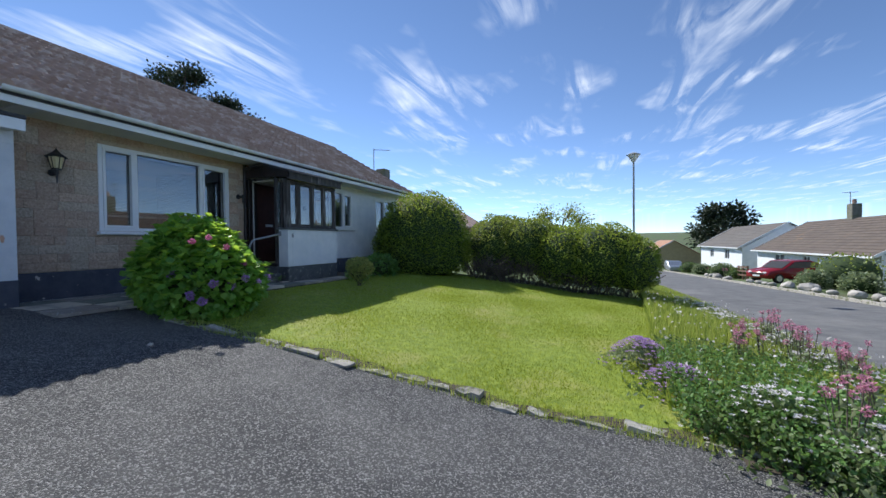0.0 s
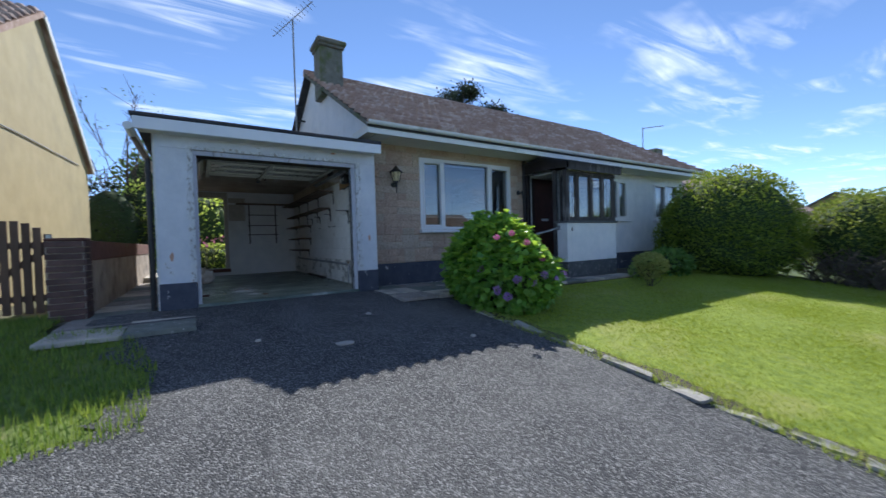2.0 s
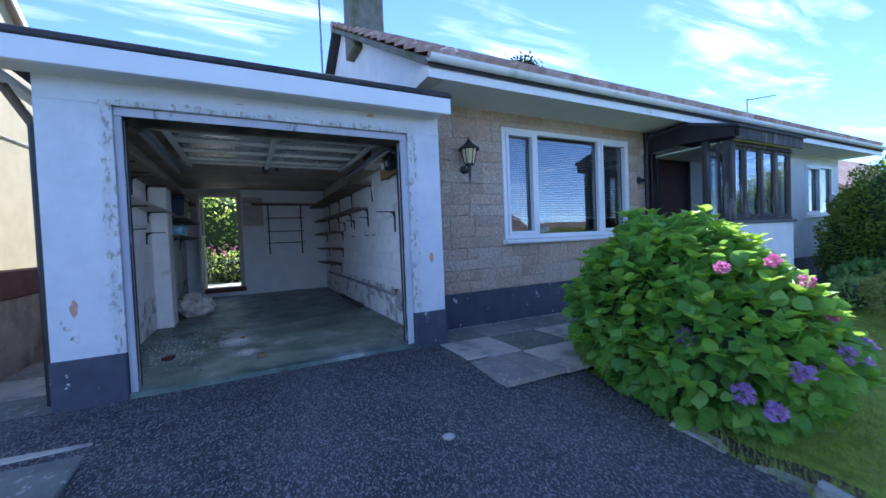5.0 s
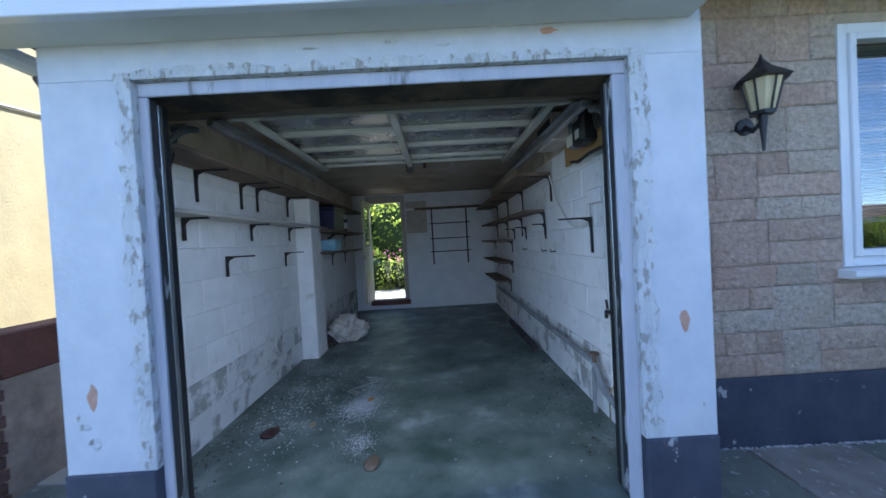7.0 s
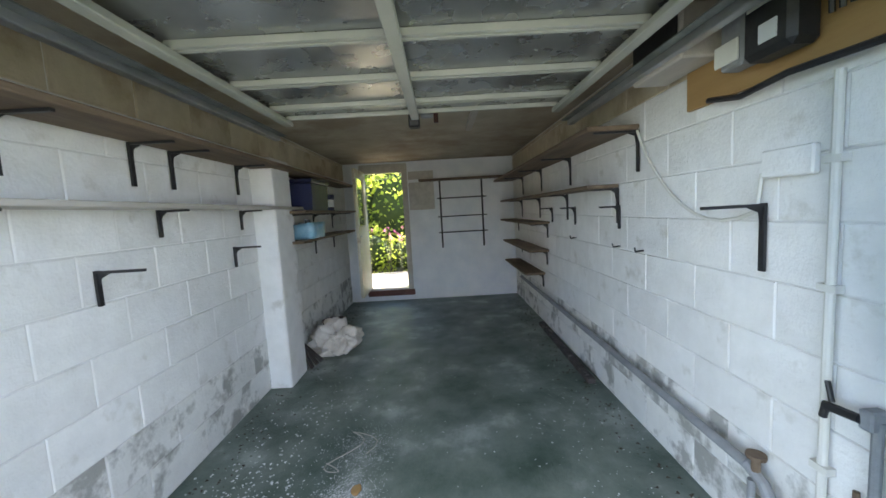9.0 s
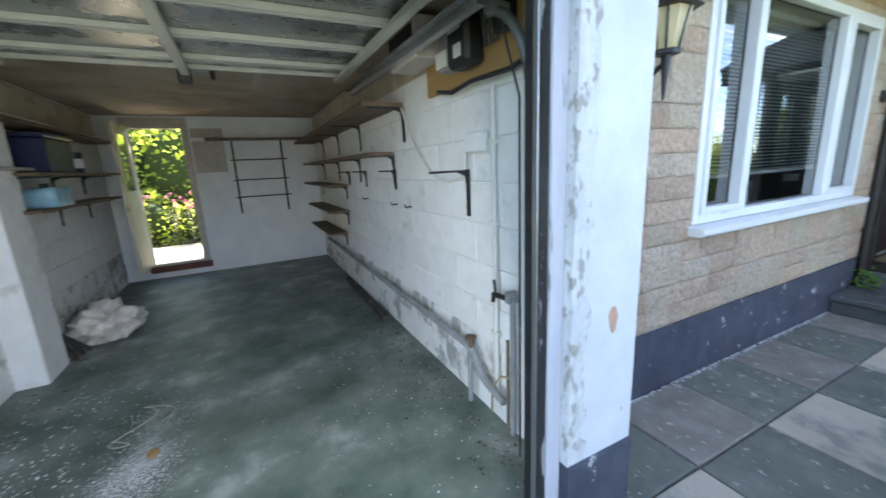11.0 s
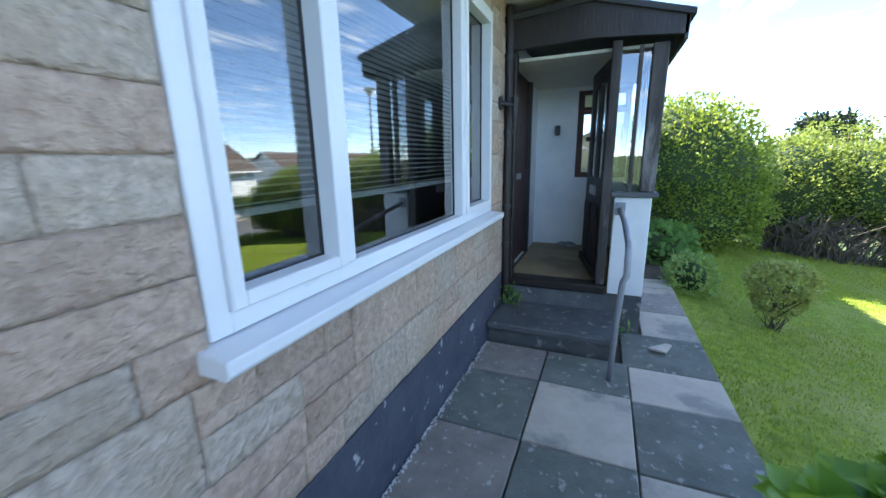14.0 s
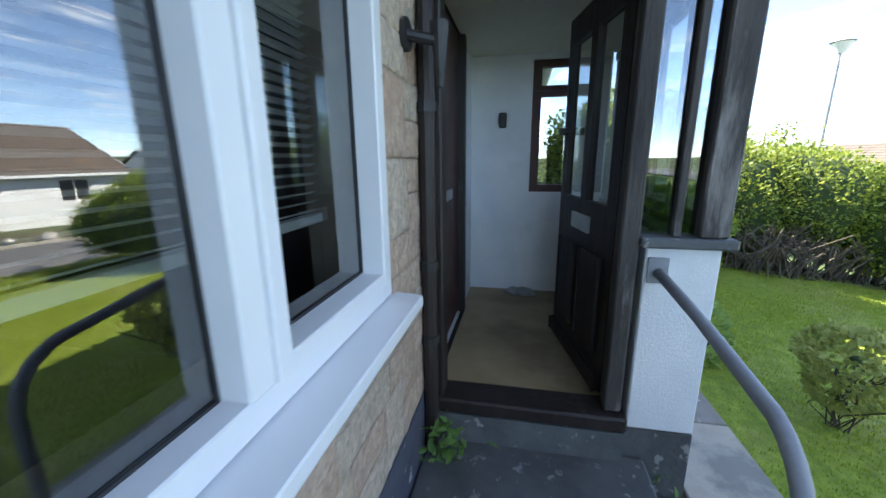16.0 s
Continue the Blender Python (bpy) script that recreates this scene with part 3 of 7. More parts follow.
HLEAF = (np.array([(0, 0, 0), (0, 0.2, -0.05), (0, 0.45, -0.07), (0, 0.7, -0.09), (0, 1.0, -0.2), (-0.2, 0.06, 0.02), (0.2, 0.06, 0.02), (-0.37, 0.26, 0.05), (0.37, 0.26, 0.05), (-0.40, 0.45, 0.04), (0.40, 0.45, 0.04), (-0.29, 0.68, -0.01), (0.29, 0.68, -0.01), (-0.11, 0.87, -0.1), (0.11, 0.87, -0.1)]),
         [(0, 1, 5), (5, 1, 7), (7, 1, 2), (7, 2, 9), (9, 2, 11), (2, 3, 11), (11, 3, 13), (3, 4, 13), (0, 6, 1), (6, 8, 1), (8, 2, 1), (8, 10, 2), (10, 12, 2), (2, 12, 3), (12, 14, 3), (3, 14, 4)])
BLADE = (np.array([(-0.5, 0, 0), (0.5, 0, 0), (0.0, 0.12, 1.0)]), [(0, 1, 2)])
PETAL = (np.array([(-0.5, -0.3, 0), (0.5, -0.3, 0), (0, 0.6, 0.12)]), [(0, 1, 2)])


def scatter(name, shape, places, aims, sizes, material, rng, width=1.0, parent=None, kind="", label="", category="", tumble=0.6):
    """One mesh of many small pieces: each stands at its place, its y axis pointing along its aim."""
    v0, f0 = np.asarray(shape[0], float), np.asarray(shape[1], int)
    n = len(places)
    y = aims / np.linalg.norm(aims, axis=1)[:, None]
    x = np.cross(y, rng.normal(size=(n, 3)) * tumble + np.array((0, 0, 1.0)))
    x /= np.linalg.norm(x, axis=1)[:, None] + 1e-9
    z = np.cross(x, y)
    s = sizes[:, None, None]
    verts = places[:, None, :] + s * (v0[None, :, 0:1] * width * x[:, None, :] + v0[None, :, 1:2] * y[:, None, :] + v0[None, :, 2:3] * z[:, None, :])
    tris = f0[None] + (np.arange(n) * len(v0))[:, None, None]
    ob = fast_mesh(name, verts.reshape(-1, 3), tris.reshape(-1, 3), material, parent, kind, label, category)
    ob.data.polygons.foreach_set("use_smooth", [True] * len(ob.data.polygons))
    return ob


def blades(name, xy, zs, tall, material, rng, width=0.14, lean=0.45, **k):
    """Upright grass."""
    n = len(xy)
    a = rng.uniform(0, 2 * np.pi, n)
    up = np.stack([np.cos(a), np.sin(a), np.zeros(n)], 1) * rng.uniform(0, lean, n)[:, None] + np.array((0, 0, 1.0))
    up /= np.linalg.norm(up, axis=1)[:, None]
    side = np.stack([-np.sin(a), np.cos(a), np.zeros(n)], 1)
    p = np.column_stack([xy, zs])
    w = (tall * width)[:, None] / 2
    verts = np.stack([p - side * w, p + side * w, p + up * tall[:, None]], 1)
    tris = np.arange(n * 3).reshape(n, 3)
    return fast_mesh(name, verts.reshape(-1, 3), tris, material, **k)


def lumps(parts, n, rng, lo=0.86, hi=1.04):
    """Points and outward normals on a heap of ellipsoids (centre, radii), leaving out what lies inside another one or below ground."""
    total = sum(r[0] * r[1] + r[1] * r[2] + r[0] * r[2] for _, r in parts)
    ps, ns = [], []
    for c, r in parts:
        m = int(n * (r[0] * r[1] + r[1] * r[2] + r[0] * r[2]) / total)
        d = rng.normal(size=(m, 3))
        d /= np.linalg.norm(d, axis=1)[:, None]
        bumps = 1 + 0.05 * np.sin(7 * d[:, 0] + c[0]) * np.cos(6 * d[:, 1] + c[1]) + 0.04 * np.sin(11 * d[:, 2] + 9 * d[:, 0])
        q = np.array(c) + d * np.array(r) * (bumps * rng.uniform(lo, hi, m))[:, None]
        keep = np.ones(m, bool)
        for c2, r2 in parts:
            if c2 is not c:
                keep &= (((q - np.array(c2)) / np.array(r2)) ** 2).sum(1) > 0.72
        nn = d / np.array(r)
        ps.append(q[keep])
        ns.append((nn / np.linalg.norm(nn, axis=1)[:, None])[keep])
    return np.concatenate(ps), np.concatenate(ns)


# Solid dark lumps that put the shade within foliage into a colour.
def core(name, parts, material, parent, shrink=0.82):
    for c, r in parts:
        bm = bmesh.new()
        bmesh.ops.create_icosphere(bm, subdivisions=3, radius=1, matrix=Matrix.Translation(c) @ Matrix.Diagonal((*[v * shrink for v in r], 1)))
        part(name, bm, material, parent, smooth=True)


# ---- lie of the land ----
PX = [-60, -6.6, -5.95, -5.2, -4.0, -2.5, -1.5, -0.7, 0.0, 1.5, 2.2, 3.4, 9.2, 9.6, 16, 60]
PZ = [0.70, 0.70, 0.63, 0.55, 0.42, 0.27, 0.13, 0.02, -0.02, -0.10, -0.18, -0.30, -0.30, -0.18, -0.25, -1.0]


def gz(x, y):
    """Height of the ground."""
    x, y = np.asarray(x, float), np.asarray(y, float)
    near = np.interp(x, PX, PZ)
    fall_lawn = 0.012 * np.clip(y - 2.0, 0, 14)
    fall_road = 0.045 * np.clip(y - 5.0, -25, 75)
    k = np.clip((x - 0.5) / 2.9, 0, 1)
    z = near - fall_lawn * (1 - k) - fall_road * k
    far = np.clip((y - 60) / 200, 0, 1)
    return z * (1 - far) - 4.0 * far + np.clip((y - 350) / 900, 0, 1) * 26


def gh(x, y):
    return float(gz(x, y))


def sheet(name, xs, ys, lift, material, inside=None, wobble=0.0, label="", kind="structure"):
    """A patch of ground that follows the lie of the land."""
    xs, ys = np.asarray(xs, float), np.asarray(ys, float)
    X, Y = np.meshgrid(xs, ys, indexing="ij")
    Z = gz(X, Y) + lift
    if wobble:
        Z = Z + wobble * (np.sin(3.1 * X + 1.7 * Y) + np.sin(2.3 * Y - 1.3 * X + 1)) / 2
    nx, ny = X.shape
    idx = np.arange(nx * ny).reshape(nx, ny)
    a, b, c, d = idx[:-1, :-1], idx[1:, :-1], idx[1:, 1:], idx[:-1, 1:]
    t = np.concatenate([np.stack([a, b, c], -1).reshape(-1, 3), np.stack([a, c, d], -1).reshape(-1, 3)])
    V = np.stack([X, Y, Z], -1).reshape(-1, 3)
    if inside:
        m = V[t].mean(1)
        t = t[inside(m[:, 0], m[:, 1])]
    ob = fast_mesh(name, V, t, material, kind=kind, label=label)
    ob.data.polygons.foreach_set("use_smooth", [True] * len(ob.data.polygons))
    return ob


# ---- ground, drive, lawn, road ----
rng = np.random.default_rng(7)
axis_x = np.concatenate([[-1500, -600, -250, -120, -60], np.arange(-40, 40.1, 1.0), [60, 120, 250, 600, 1500]])
axis_y = np.concatenate([[-600, -250, -100, -50], np.arange(-30, 70.1, 1.0), [90, 120, 180, 260, 350, 500, 700, 900, 1250, 2000]])
sheet("ground", axis_x, axis_y, -0.05, M["earth"], label="rough green field and garden ground")


def on_drive(x, y):
    edge = np.where(x < -3.95, -0.42 + 0.12 * np.sin(5 * x) + np.clip(-4.9 - x, 0, 2) * -0.28, -6.0)
    return (y > edge) & (y < 3.36 + 0.05 * np.sin(3 * x)) & ((x > -6.15) | (y < 2.8))


sheet("drive", np.arange(-7.15, 3.5, 0.1), np.arange(-6, 3.6, 0.1), 0.012, M["tarmac"], on_drive, 0.004, "grey chipped tarmac drive, partly in shade")
sheet("lawn", np.arange(-5.92, 2.4, 0.2), np.arange(3.3, 13.4, 0.2), 0.005, M["turf"], lambda x, y: (y > 3.4) | (x < -9), 0.006, "mown green lawn, half in house shade")
sheet("edge_earth", np.arange(-5.6, 1.5, 0.1), np.arange(3.30, 3.62, 0.03), 0.018, M["soil"], lambda x, y: (y > 3.36 + 0.04 * np.sin(3 * x)) & (y < 3.50 + 0.05 * np.sin(4.1 * x) + 0.03 * np.sin(11 * x)), 0.004, "bare brown earth behind the edging stones")
sheet("grass_verge", np.arange(-8.0, -3.7, 0.15), np.arange(-6, 0, 0.15), 0.006, M["verge"], lambda x, y: (y < -0.25 + np.clip(-4.9 - x, 0, 2) * -0.28) & (x < -3.9) & ((x > -6.3) | (y < -1.3)), 0.01, "rough grass patch beside the drive")
sheet("road", np.concatenate([np.arange(3.4, 9.21, 0.58)]), np.arange(-40, 75, 1.0), 0.01, M["road"], label="pale grey asphalt village road")
sheet("flower_bed", np.arange(0.2, 3.4, 0.2), np.arange(2.7, 26, 0.4), 0.012, M["soil"], lambda x, y: (x > 0.80 + np.clip(y - 4.6, 0, 8) * 0.10) & (y > 3.55 - 0.9 * np.clip(x - 0.72, 0, 0.75)), 0.02, "earth of the flower bed by the road")

bm = bmesh.new()
for y in np.arange(-12, 60, 0.915):
    z = gh(9.28, y)
    box(9.2, 9.33, y, y + 0.9, z - 0.2, gh(9.0, y) + 0.11, bm)
tagged(part("kerb", bm, M["kerb"], bevel=0.012), "worn concrete road kerb", "kerb", kind="structure")

# ---- garage ----
GX, GB, GL, GR, GF = -7.13, -13.0, -0.25, 2.55, 0.75

front = thing("wall_garage_front", "peeling white painted garage front", "wall", (GX, 1.2, 1.06), kind="structure")
part("pier", box(GX - 0.2, GX, -0.36, 0.05, 1.062, 2.87), M["peel"], front)
part("pier", box(GX - 0.2, GX, 2.35, 2.695, 1.062, 2.87), M["peel"], front)
part("lintel", box(GX - 0.2, GX, -0.36, 2.695, 2.872, 3.12), M["peel"], front)


def ragged(u0, u1, v0, v1, seed, upright=True, step=0.035, rough=0.022):
    """An outline whose far side is torn and uneven, like a flaking coat of paint."""
    r = random.Random(seed)
    if upright:
        n = int((v1 - v0) / step)
        side = [(u1 + (r.uniform(-rough, rough) if 0 < k < n else 0), v0 + (v1 - v0) * k / n) for k in range(n + 1)]
        return [(u0, v1), (u0, v0)] + side
    n = int((u1 - u0) / step)
    side = [(u1 - (u1 - u0) * k / n, v1 + (r.uniform(-rough, rough) if 0 < k < n else 0)) for k in range(n + 1)]
    return [(u0, v0), (u1, v0)] + side


# bare, flaking edge of the opening
FLAKE = "flaking grey and white paint at the opening's edge"
part("reveal_edge", prism(ragged(0.053, -0.02, 1.07, 2.90, 1), "x", GX - 0.19, GX + 0.003), M["worn"], front, FLAKE)
part("reveal_edge", prism(ragged(2.347, 2.425, 1.07, 2.90, 2), "x", GX - 0.19, GX + 0.003), M["worn"], front, FLAKE)
part("reveal_edge", prism(ragged(0.06, 2.34, 2.868, 2.905, 3, False), "x", GX - 0.19, GX + 0.003), M["worn"], front, FLAKE)


def bare_patch(y, z, w, h, seed):
    r = random.Random(seed)
    o = [(y + w * r.uniform(0.55, 1) * math.cos(a), z + h * r.uniform(0.6, 1) * math.sin(a)) for a in np.linspace(0, 5.8, 11)]
    part("bare_patch", prism(o, "x", GX - 0.002, GX + 0.0025), M["bareplaster"], front, "bare pink patch where paint has flaked off")


for k, (y, z, w, h) in enumerate([(2.56, 1.62, 0.028, 0.062), (-0.22, 1.42, 0.03, 0.07), (1.98, 3.0, 0.05, 0.02)]):
    bare_patch(y, z, w, h, k)
for k, (y, z, w, h) in enumerate([(-0.27, 1.28, 0.05, 0.03), (-0.22, 1.2, 0.04, 0.04), (-0.30, 1.33, 0.02, 0.03), (2.63, 1.21, 0.02, 0.014), (0.9, 2.97, 0.09, 0.008), (1.25, 2.985, 0.06, 0.012), (1.5, 2.96, 0.05, 0.008), (2.08, 3.0, 0.04, 0.012)]):
    r_ = random.Random(40 + k)
    o_ = [(y + w * r_.uniform(0.4, 1) * math.cos(a), z + h * r_.uniform(0.4, 1) * math.sin(a)) for a in np.linspace(0, 5.8, 12)]
    part("bare_patch", prism(o_, "x", GX - 0.002, GX + 0.002), M["worn"], front, "small grey patch of flaked paint")
part("garage_plinth", box(GX - 0.2, GX + 0.012, -0.37, 0.05, 0.60, 1.06), M["plinth"], front, "blue-black painted plinth, chipped", 0.006)
part("garage_plinth", box(GX - 0.2, GX + 0.012, 2.35, 2.70, 0.60, 1.06), M["plinth"], front, "blue-black painted plinth, chipped", 0.006)

fl = thing("garage_door_frame", "grey painted timber door frame with worn edges", "door frame", (GX - 0.1, 1.2, GF))
for a, b in ((0.052, 0.098), (2.283, 2.348)):
    part("jamb", box(GX - 0.052, GX - 0.035, a, b, 0.74, 2.80), M["frame_paint"], fl, "", 0.004)
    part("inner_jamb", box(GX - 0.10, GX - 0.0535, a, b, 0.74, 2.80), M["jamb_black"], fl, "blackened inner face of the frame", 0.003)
    e_ = b - 0.012 if a < 1 else a
    part("steel_edge", box(GX - 0.130, GX - 0.1015, e_, e_ + 0.012, 0.76, 2.79), M["steel"], fl, "bright steel edge strip", 0.002)
    part("rubber_seal", box(GX - 0.165, GX - 0.1315, e_ - 0.002, e_ + 0.014, 0.76, 2.79), M["black"], fl, "black rubber seal")
part("head", box(GX - 0.052, GX - 0.035, 0.052, 2.348, 2.803, 2.866), M["frame_paint"], fl, "", 0.004)
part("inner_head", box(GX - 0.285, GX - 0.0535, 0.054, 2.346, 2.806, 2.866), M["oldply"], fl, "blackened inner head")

BLOCK_MESH = {}


def block_mesh(l, h, d, skin="block"):
    """A painted building block with soft edges, its face along +y."""
    key = (round(l, 3), round(h, 3), d, skin)
    if key not in BLOCK_MESH:
        bm = box(-l / 2, l / 2, -d, 0, -h / 2, h / 2)
        es = [e for e in bm.edges if all(abs(v.co.y) < 1e-6 for v in e.verts)]
        bmesh.ops.bevel(bm, geom=es, offset=0.004, segments=1, affect="EDGES")
        me = bpy.data.meshes.new("block")
        bm.to_mesh(me)
        bm.free()
        me.materials.append(M[skin])
        BLOCK_MESH[key] = me
    return BLOCK_MESH[key]


def block_wall(owner, along, face, out, u0, u1, z0, z1, holes=()):
    """Courses of 440 x 215 mm blocks laid on the face of a wall."""
    k, z = 0, z0
    r = random.Random(owner.name)
    while z < z1 - 0.03:
        h = min(0.220, z1 - z)
        u = u0 - (0.225 if k % 2 else 0)
        while u < u1:
            a, b = max(u, u0), min(u + 0.445, u1)
            if b - a > 0.03 and not any(a < hb and b > ha and z < zb and z + h > za for ha, hb, za, zb in holes):
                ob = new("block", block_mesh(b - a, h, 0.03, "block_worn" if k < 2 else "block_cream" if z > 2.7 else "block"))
                c, dz = (a + b) / 2, z + h / 2
                f = face + out * (r.uniform(-0.002, 0.002) + 0.006)
                if along == "x":
                    ob.matrix_basis = pose(c, f, dz, 0, r.uniform(-0.2, 0.2), 0 if out > 0 else 180)
                else:
                    ob.matrix_basis = pose(f, c, dz, 0, r.uniform(-0.2, 0.2), -90 if out > 0 else 90)
                hang(ob, owner)
            u += 0.45
        z += 0.225
        k += 1


gl = part("wall_garage_left", box(GB - 0.15, GX - 0.2, -0.40, GL, 0.55, 3.1), M["mortar"])
tagged(gl, "white painted blockwork garage side wall", "wall", kind="structure")
gr = part("wall_garage_right", box(GB - 0.15, GX - 0.2, GR, 2.66, 0.55, 3.1), M["mortar"])
tagged(gr, "white painted blockwork garage side wall with stains", "wall", kind="structure")
gb = part("wall_garage_back", wall_with("x", GB - 0.15, GB, GL, GR, 0.55, 3.1, [(0.04, 0.77, 0.90, 2.97)]), M["white"])
tagged(gb, "white painted garage rear wall", "wall", kind="structure")
part("pilaster", box(-10.22, -9.85, GL, -0.06, 0.74, 2.73), M["block"], gl, "white painted block pier", 0.01)
tagged(part("floor_garage", box(GB, GX - 0.01, GL, GR, 0.5, GF), M["concrete"]), "dusty dark green painted concrete floor, white stains", "floor", kind="structure")
tagged(part("lintel_board", box(-7.60, GX - 0.21, -0.2, 2.5, 3.0, 3.045), M["oldply"]), "mottled brown board above the garage opening", "board", kind="structure")
tagged(part("ceiling_garage", box(GB, GX - 0.2, GL, GR, 3.05, 3.09), M["ceiling"]), "stained cream ceiling boards", "ceiling", kind="structure")

groof = thing("garage_roof", "flat felt garage roof with white timber fascia", "roof", (-10, 1.1, 3.1), kind="structure")
part("deck", box(GB - 0.3, -6.962, -0.55, 2.64, 3.124, 3.222), M["felt"], groof)
part("fascia", box(-6.93, -6.88, -0.55, 2.72, 3.02, 3.17), M["upvc"], groof, "pale painted fascia board", 0.004)
part("felt_edge", box(-6.96, -6.87, -0.58, 2.73, 3.174, 3.225), M["felt"], groof, "black felt roof edge", 0.01)
part("soffit_strip", box(-7.125, -6.932, -0.5, 2.64, 3.03, 3.05), M["soffit"], groof)
part("side_gutter", tube([(x, -0.60, 3.06) for x in (-13.2, -10, -6.95)], 0.05), M["gutter"], groof)

# up-and-over door, raised under the ceiling
ud = thing("garage_door", "raised grey ribbed steel up-and-over garage door", "garage door", (-8.5, 1.2, 2.9))
part("door_skin", box(-9.46, -7.74, 0.25, 2.20, 2.93, 2.945), M["panel"], ud)
for x in (-7.79, -8.23, -8.27, -8.70, -8.74, -9.16, -9.20, -9.42):
    w_ = 0.011
    part("rib", prism([(x - w_ * 1.3, 2.929), (x - w_, 2.90), (x + w_, 2.90), (x + w_ * 1.3, 2.929)], "y", 0.27, 2.18), M["rib"], ud, "", 0.002)
for y in (0.27, 1.17, 2.18):
    part("stile", box(-9.46, -7.74, y - 0.028, y + 0.028, 2.866, 2.899), M["rib"], ud, "", 0.004)
for y in (0.12, 2.33):
    s_ = 1 if y < 1 else -1
    part("track", box(-9.60, -7.62, y - 0.022, y + 0.022, 2.80, 2.845), M["steel"], ud, "galvanised steel track", 0.004)
    part("track_lip", box(-9.60, -7.62, y + s_ * 0.024, y + s_ * 0.07, 2.832, 2.838), M["track"], ud)
    yo = -0.10 if y < 1 else 2.45
    bend = [(-7.47, yo, z) for z in (0.76, 1.4, 2.0, 2.5)]
    bend += [(-7.47 - 0.20 * (1 - math.cos(a)), yo + (y - yo) * a / 1.571 * 0.5, 2.5 + 0.30 * math.sin(a)) for a in np.linspace(0.3, 1.571, 6)]
    part("upright_track", tube(bend, 0.021, n=10), M["track"], ud, "greenish steel upright track, bent at the top", smooth=True)
    part("spring_cable", tube([(-7.50, yo + s_ * 0.028, 0.8), (-7.50, yo + s_ * 0.028, 2.45), (-7.60, yo + s_ * 0.05, 2.78)], 0.005, n=6), M["black"], ud)
    part("roller", rod((-7.62, yo, 2.80), (-7.62, yo + s_ * 0.09, 2.80), 0.028, n=12), M["steel"], ud)
    for z in (1.15, 1.75, 2.3):
        part("clip", box(-7.50, -7.44, min(yo, yo - s_ * 0.13), max(yo, yo - s_ * 0.13), z - 0.012, z + 0.012), M["black"], ud)
part("bottom_rail", box(-7.70, -7.62, -0.20, 2.50, 2.865, 2.92), M["dustywood"], ud, "dusty brown bottom rail", 0.006)
part("upper_rail", box(-7.73, -7.705, 0.05, 2.42, 2.855, 2.90), M["rib"], ud, "", 0.004)
part("handle", box(-9.55, -9.465, 1.12, 1.2, 2.82, 2.94), M["black"], ud, "", 0.01)

# rear door, opened inwards
rd = thing("rear_door", "cream painted half-glazed door standing open", "door", (GB, 0.08, 0.92))
part("frame", wall_with("x", GB - 0.1, GB + 0.03, 0.02, 0.80, 0.86, 3.02, [(0.09, 0.715, 0.95, 2.88)]), M["shelf_pale"], rd)
lo = wall_with("y", 0.06, 0.10, -12.97, -12.28, 0.97, 2.90, [(-12.87, -12.38, 2.05, 2.78)])
part("leaf", lo, M["creamdoor"], rd)
part("pane", box(-12.87, -12.38, 0.076, 0.084, 2.05, 2.78), GLASS, rd).visible_shadow = False
part("lever", rod((-12.36, 0.12, 1.9), (-12.30, 0.12, 1.9), 0.012), M["steel"], rd)
part("sill", box(GB - 0.16, GB + 0.06, 0.04, 0.82, 0.84, 0.93), M["brickband"], rd)

# ---- bungalow shell ----
HX, HY0, HY1, HB = -7.63, 2.67, 14.5, -14.2
EZ = 3.43
W1 = (3.87, 6.33, 1.76, 3.22)
W2 = (10.15, 11.15, 2.0, 3.2)
W3 = (12.6, 14.1, 2.0, 3.2)
MD = (7.05, 7.95, 1.05, 3.05)
wf = part("wall_front", wall_with("x", HX - 0.28, HX - 0.003, HY0, 6.9, 1.1, EZ, [W1]), M["joint"])
tagged(wf, "tan and grey reconstituted stone front wall", "wall", kind="structure")
wr = part("wall_front_white", wall_with("x", HX - 0.28, HX, 6.9, HY1, 1.02, EZ, [MD, W2, W3]), M["white"])
tagged(wr, "white rendered bungalow front wall", "wall", kind="structure")
pl = part("plinth", box(HX - 0.26, HX + 0.012, 2.70, 6.86, 0.55, 1.12), M["plinth"], None, "", 0.004)
tagged(pl, "blue-black painted plinth with chipped paint", "plinth", kind="structure")
tagged(part("plinth_white_side", box(HX - 0.26, HX + 0.014, 8.7, HY1, 0.40, 1.02), M["plinth"]), "dark painted plinth below white render", "plinth", kind="structure")
gable = prism([(HX - 0.02, 0.6), (HX - 0.02, 3.36), (-6.93, 3.36), (-6.93, 3.46), (-10.92, 5.75), (-14.9, 3.46), (-14.9, 3.36), (HB, 3.36), (HB, 0.6)], "y", HY0, HY0 + 0.25)
tagged(part("wall_gable", gable, M["white"]), "white rendered gable end wall", "wall", kind="structure")
gable = prism([(HX - 0.28, 0.6), (HX - 0.28, EZ), (-10.92, 5.72), (HB, EZ), (HB, 0.6)], "y", HY1 - 0.25, HY1)
tagged(part("wall_gable_far", gable, M["white"]), "white rendered gable end wall", "wall", kind="structure")
tagged(part("wall_rear", box(HB, HB + 0.25, HY0 + 0.25, HY1 - 0.25, 0.5, EZ), M["white"]), "white rendered rear wall", "wall", kind="structure")
# Inner surfaces take the darkened tones, so the rooms look unlit.
tagged(part("floor_house", box(HB + 0.25, HX - 0.28, HY0 + 0.25, HY1 - 0.25, 0.9, 1.0), M["carpet"]), "carpeted floor, coloured dark as if unlit", "floor", kind="structure")
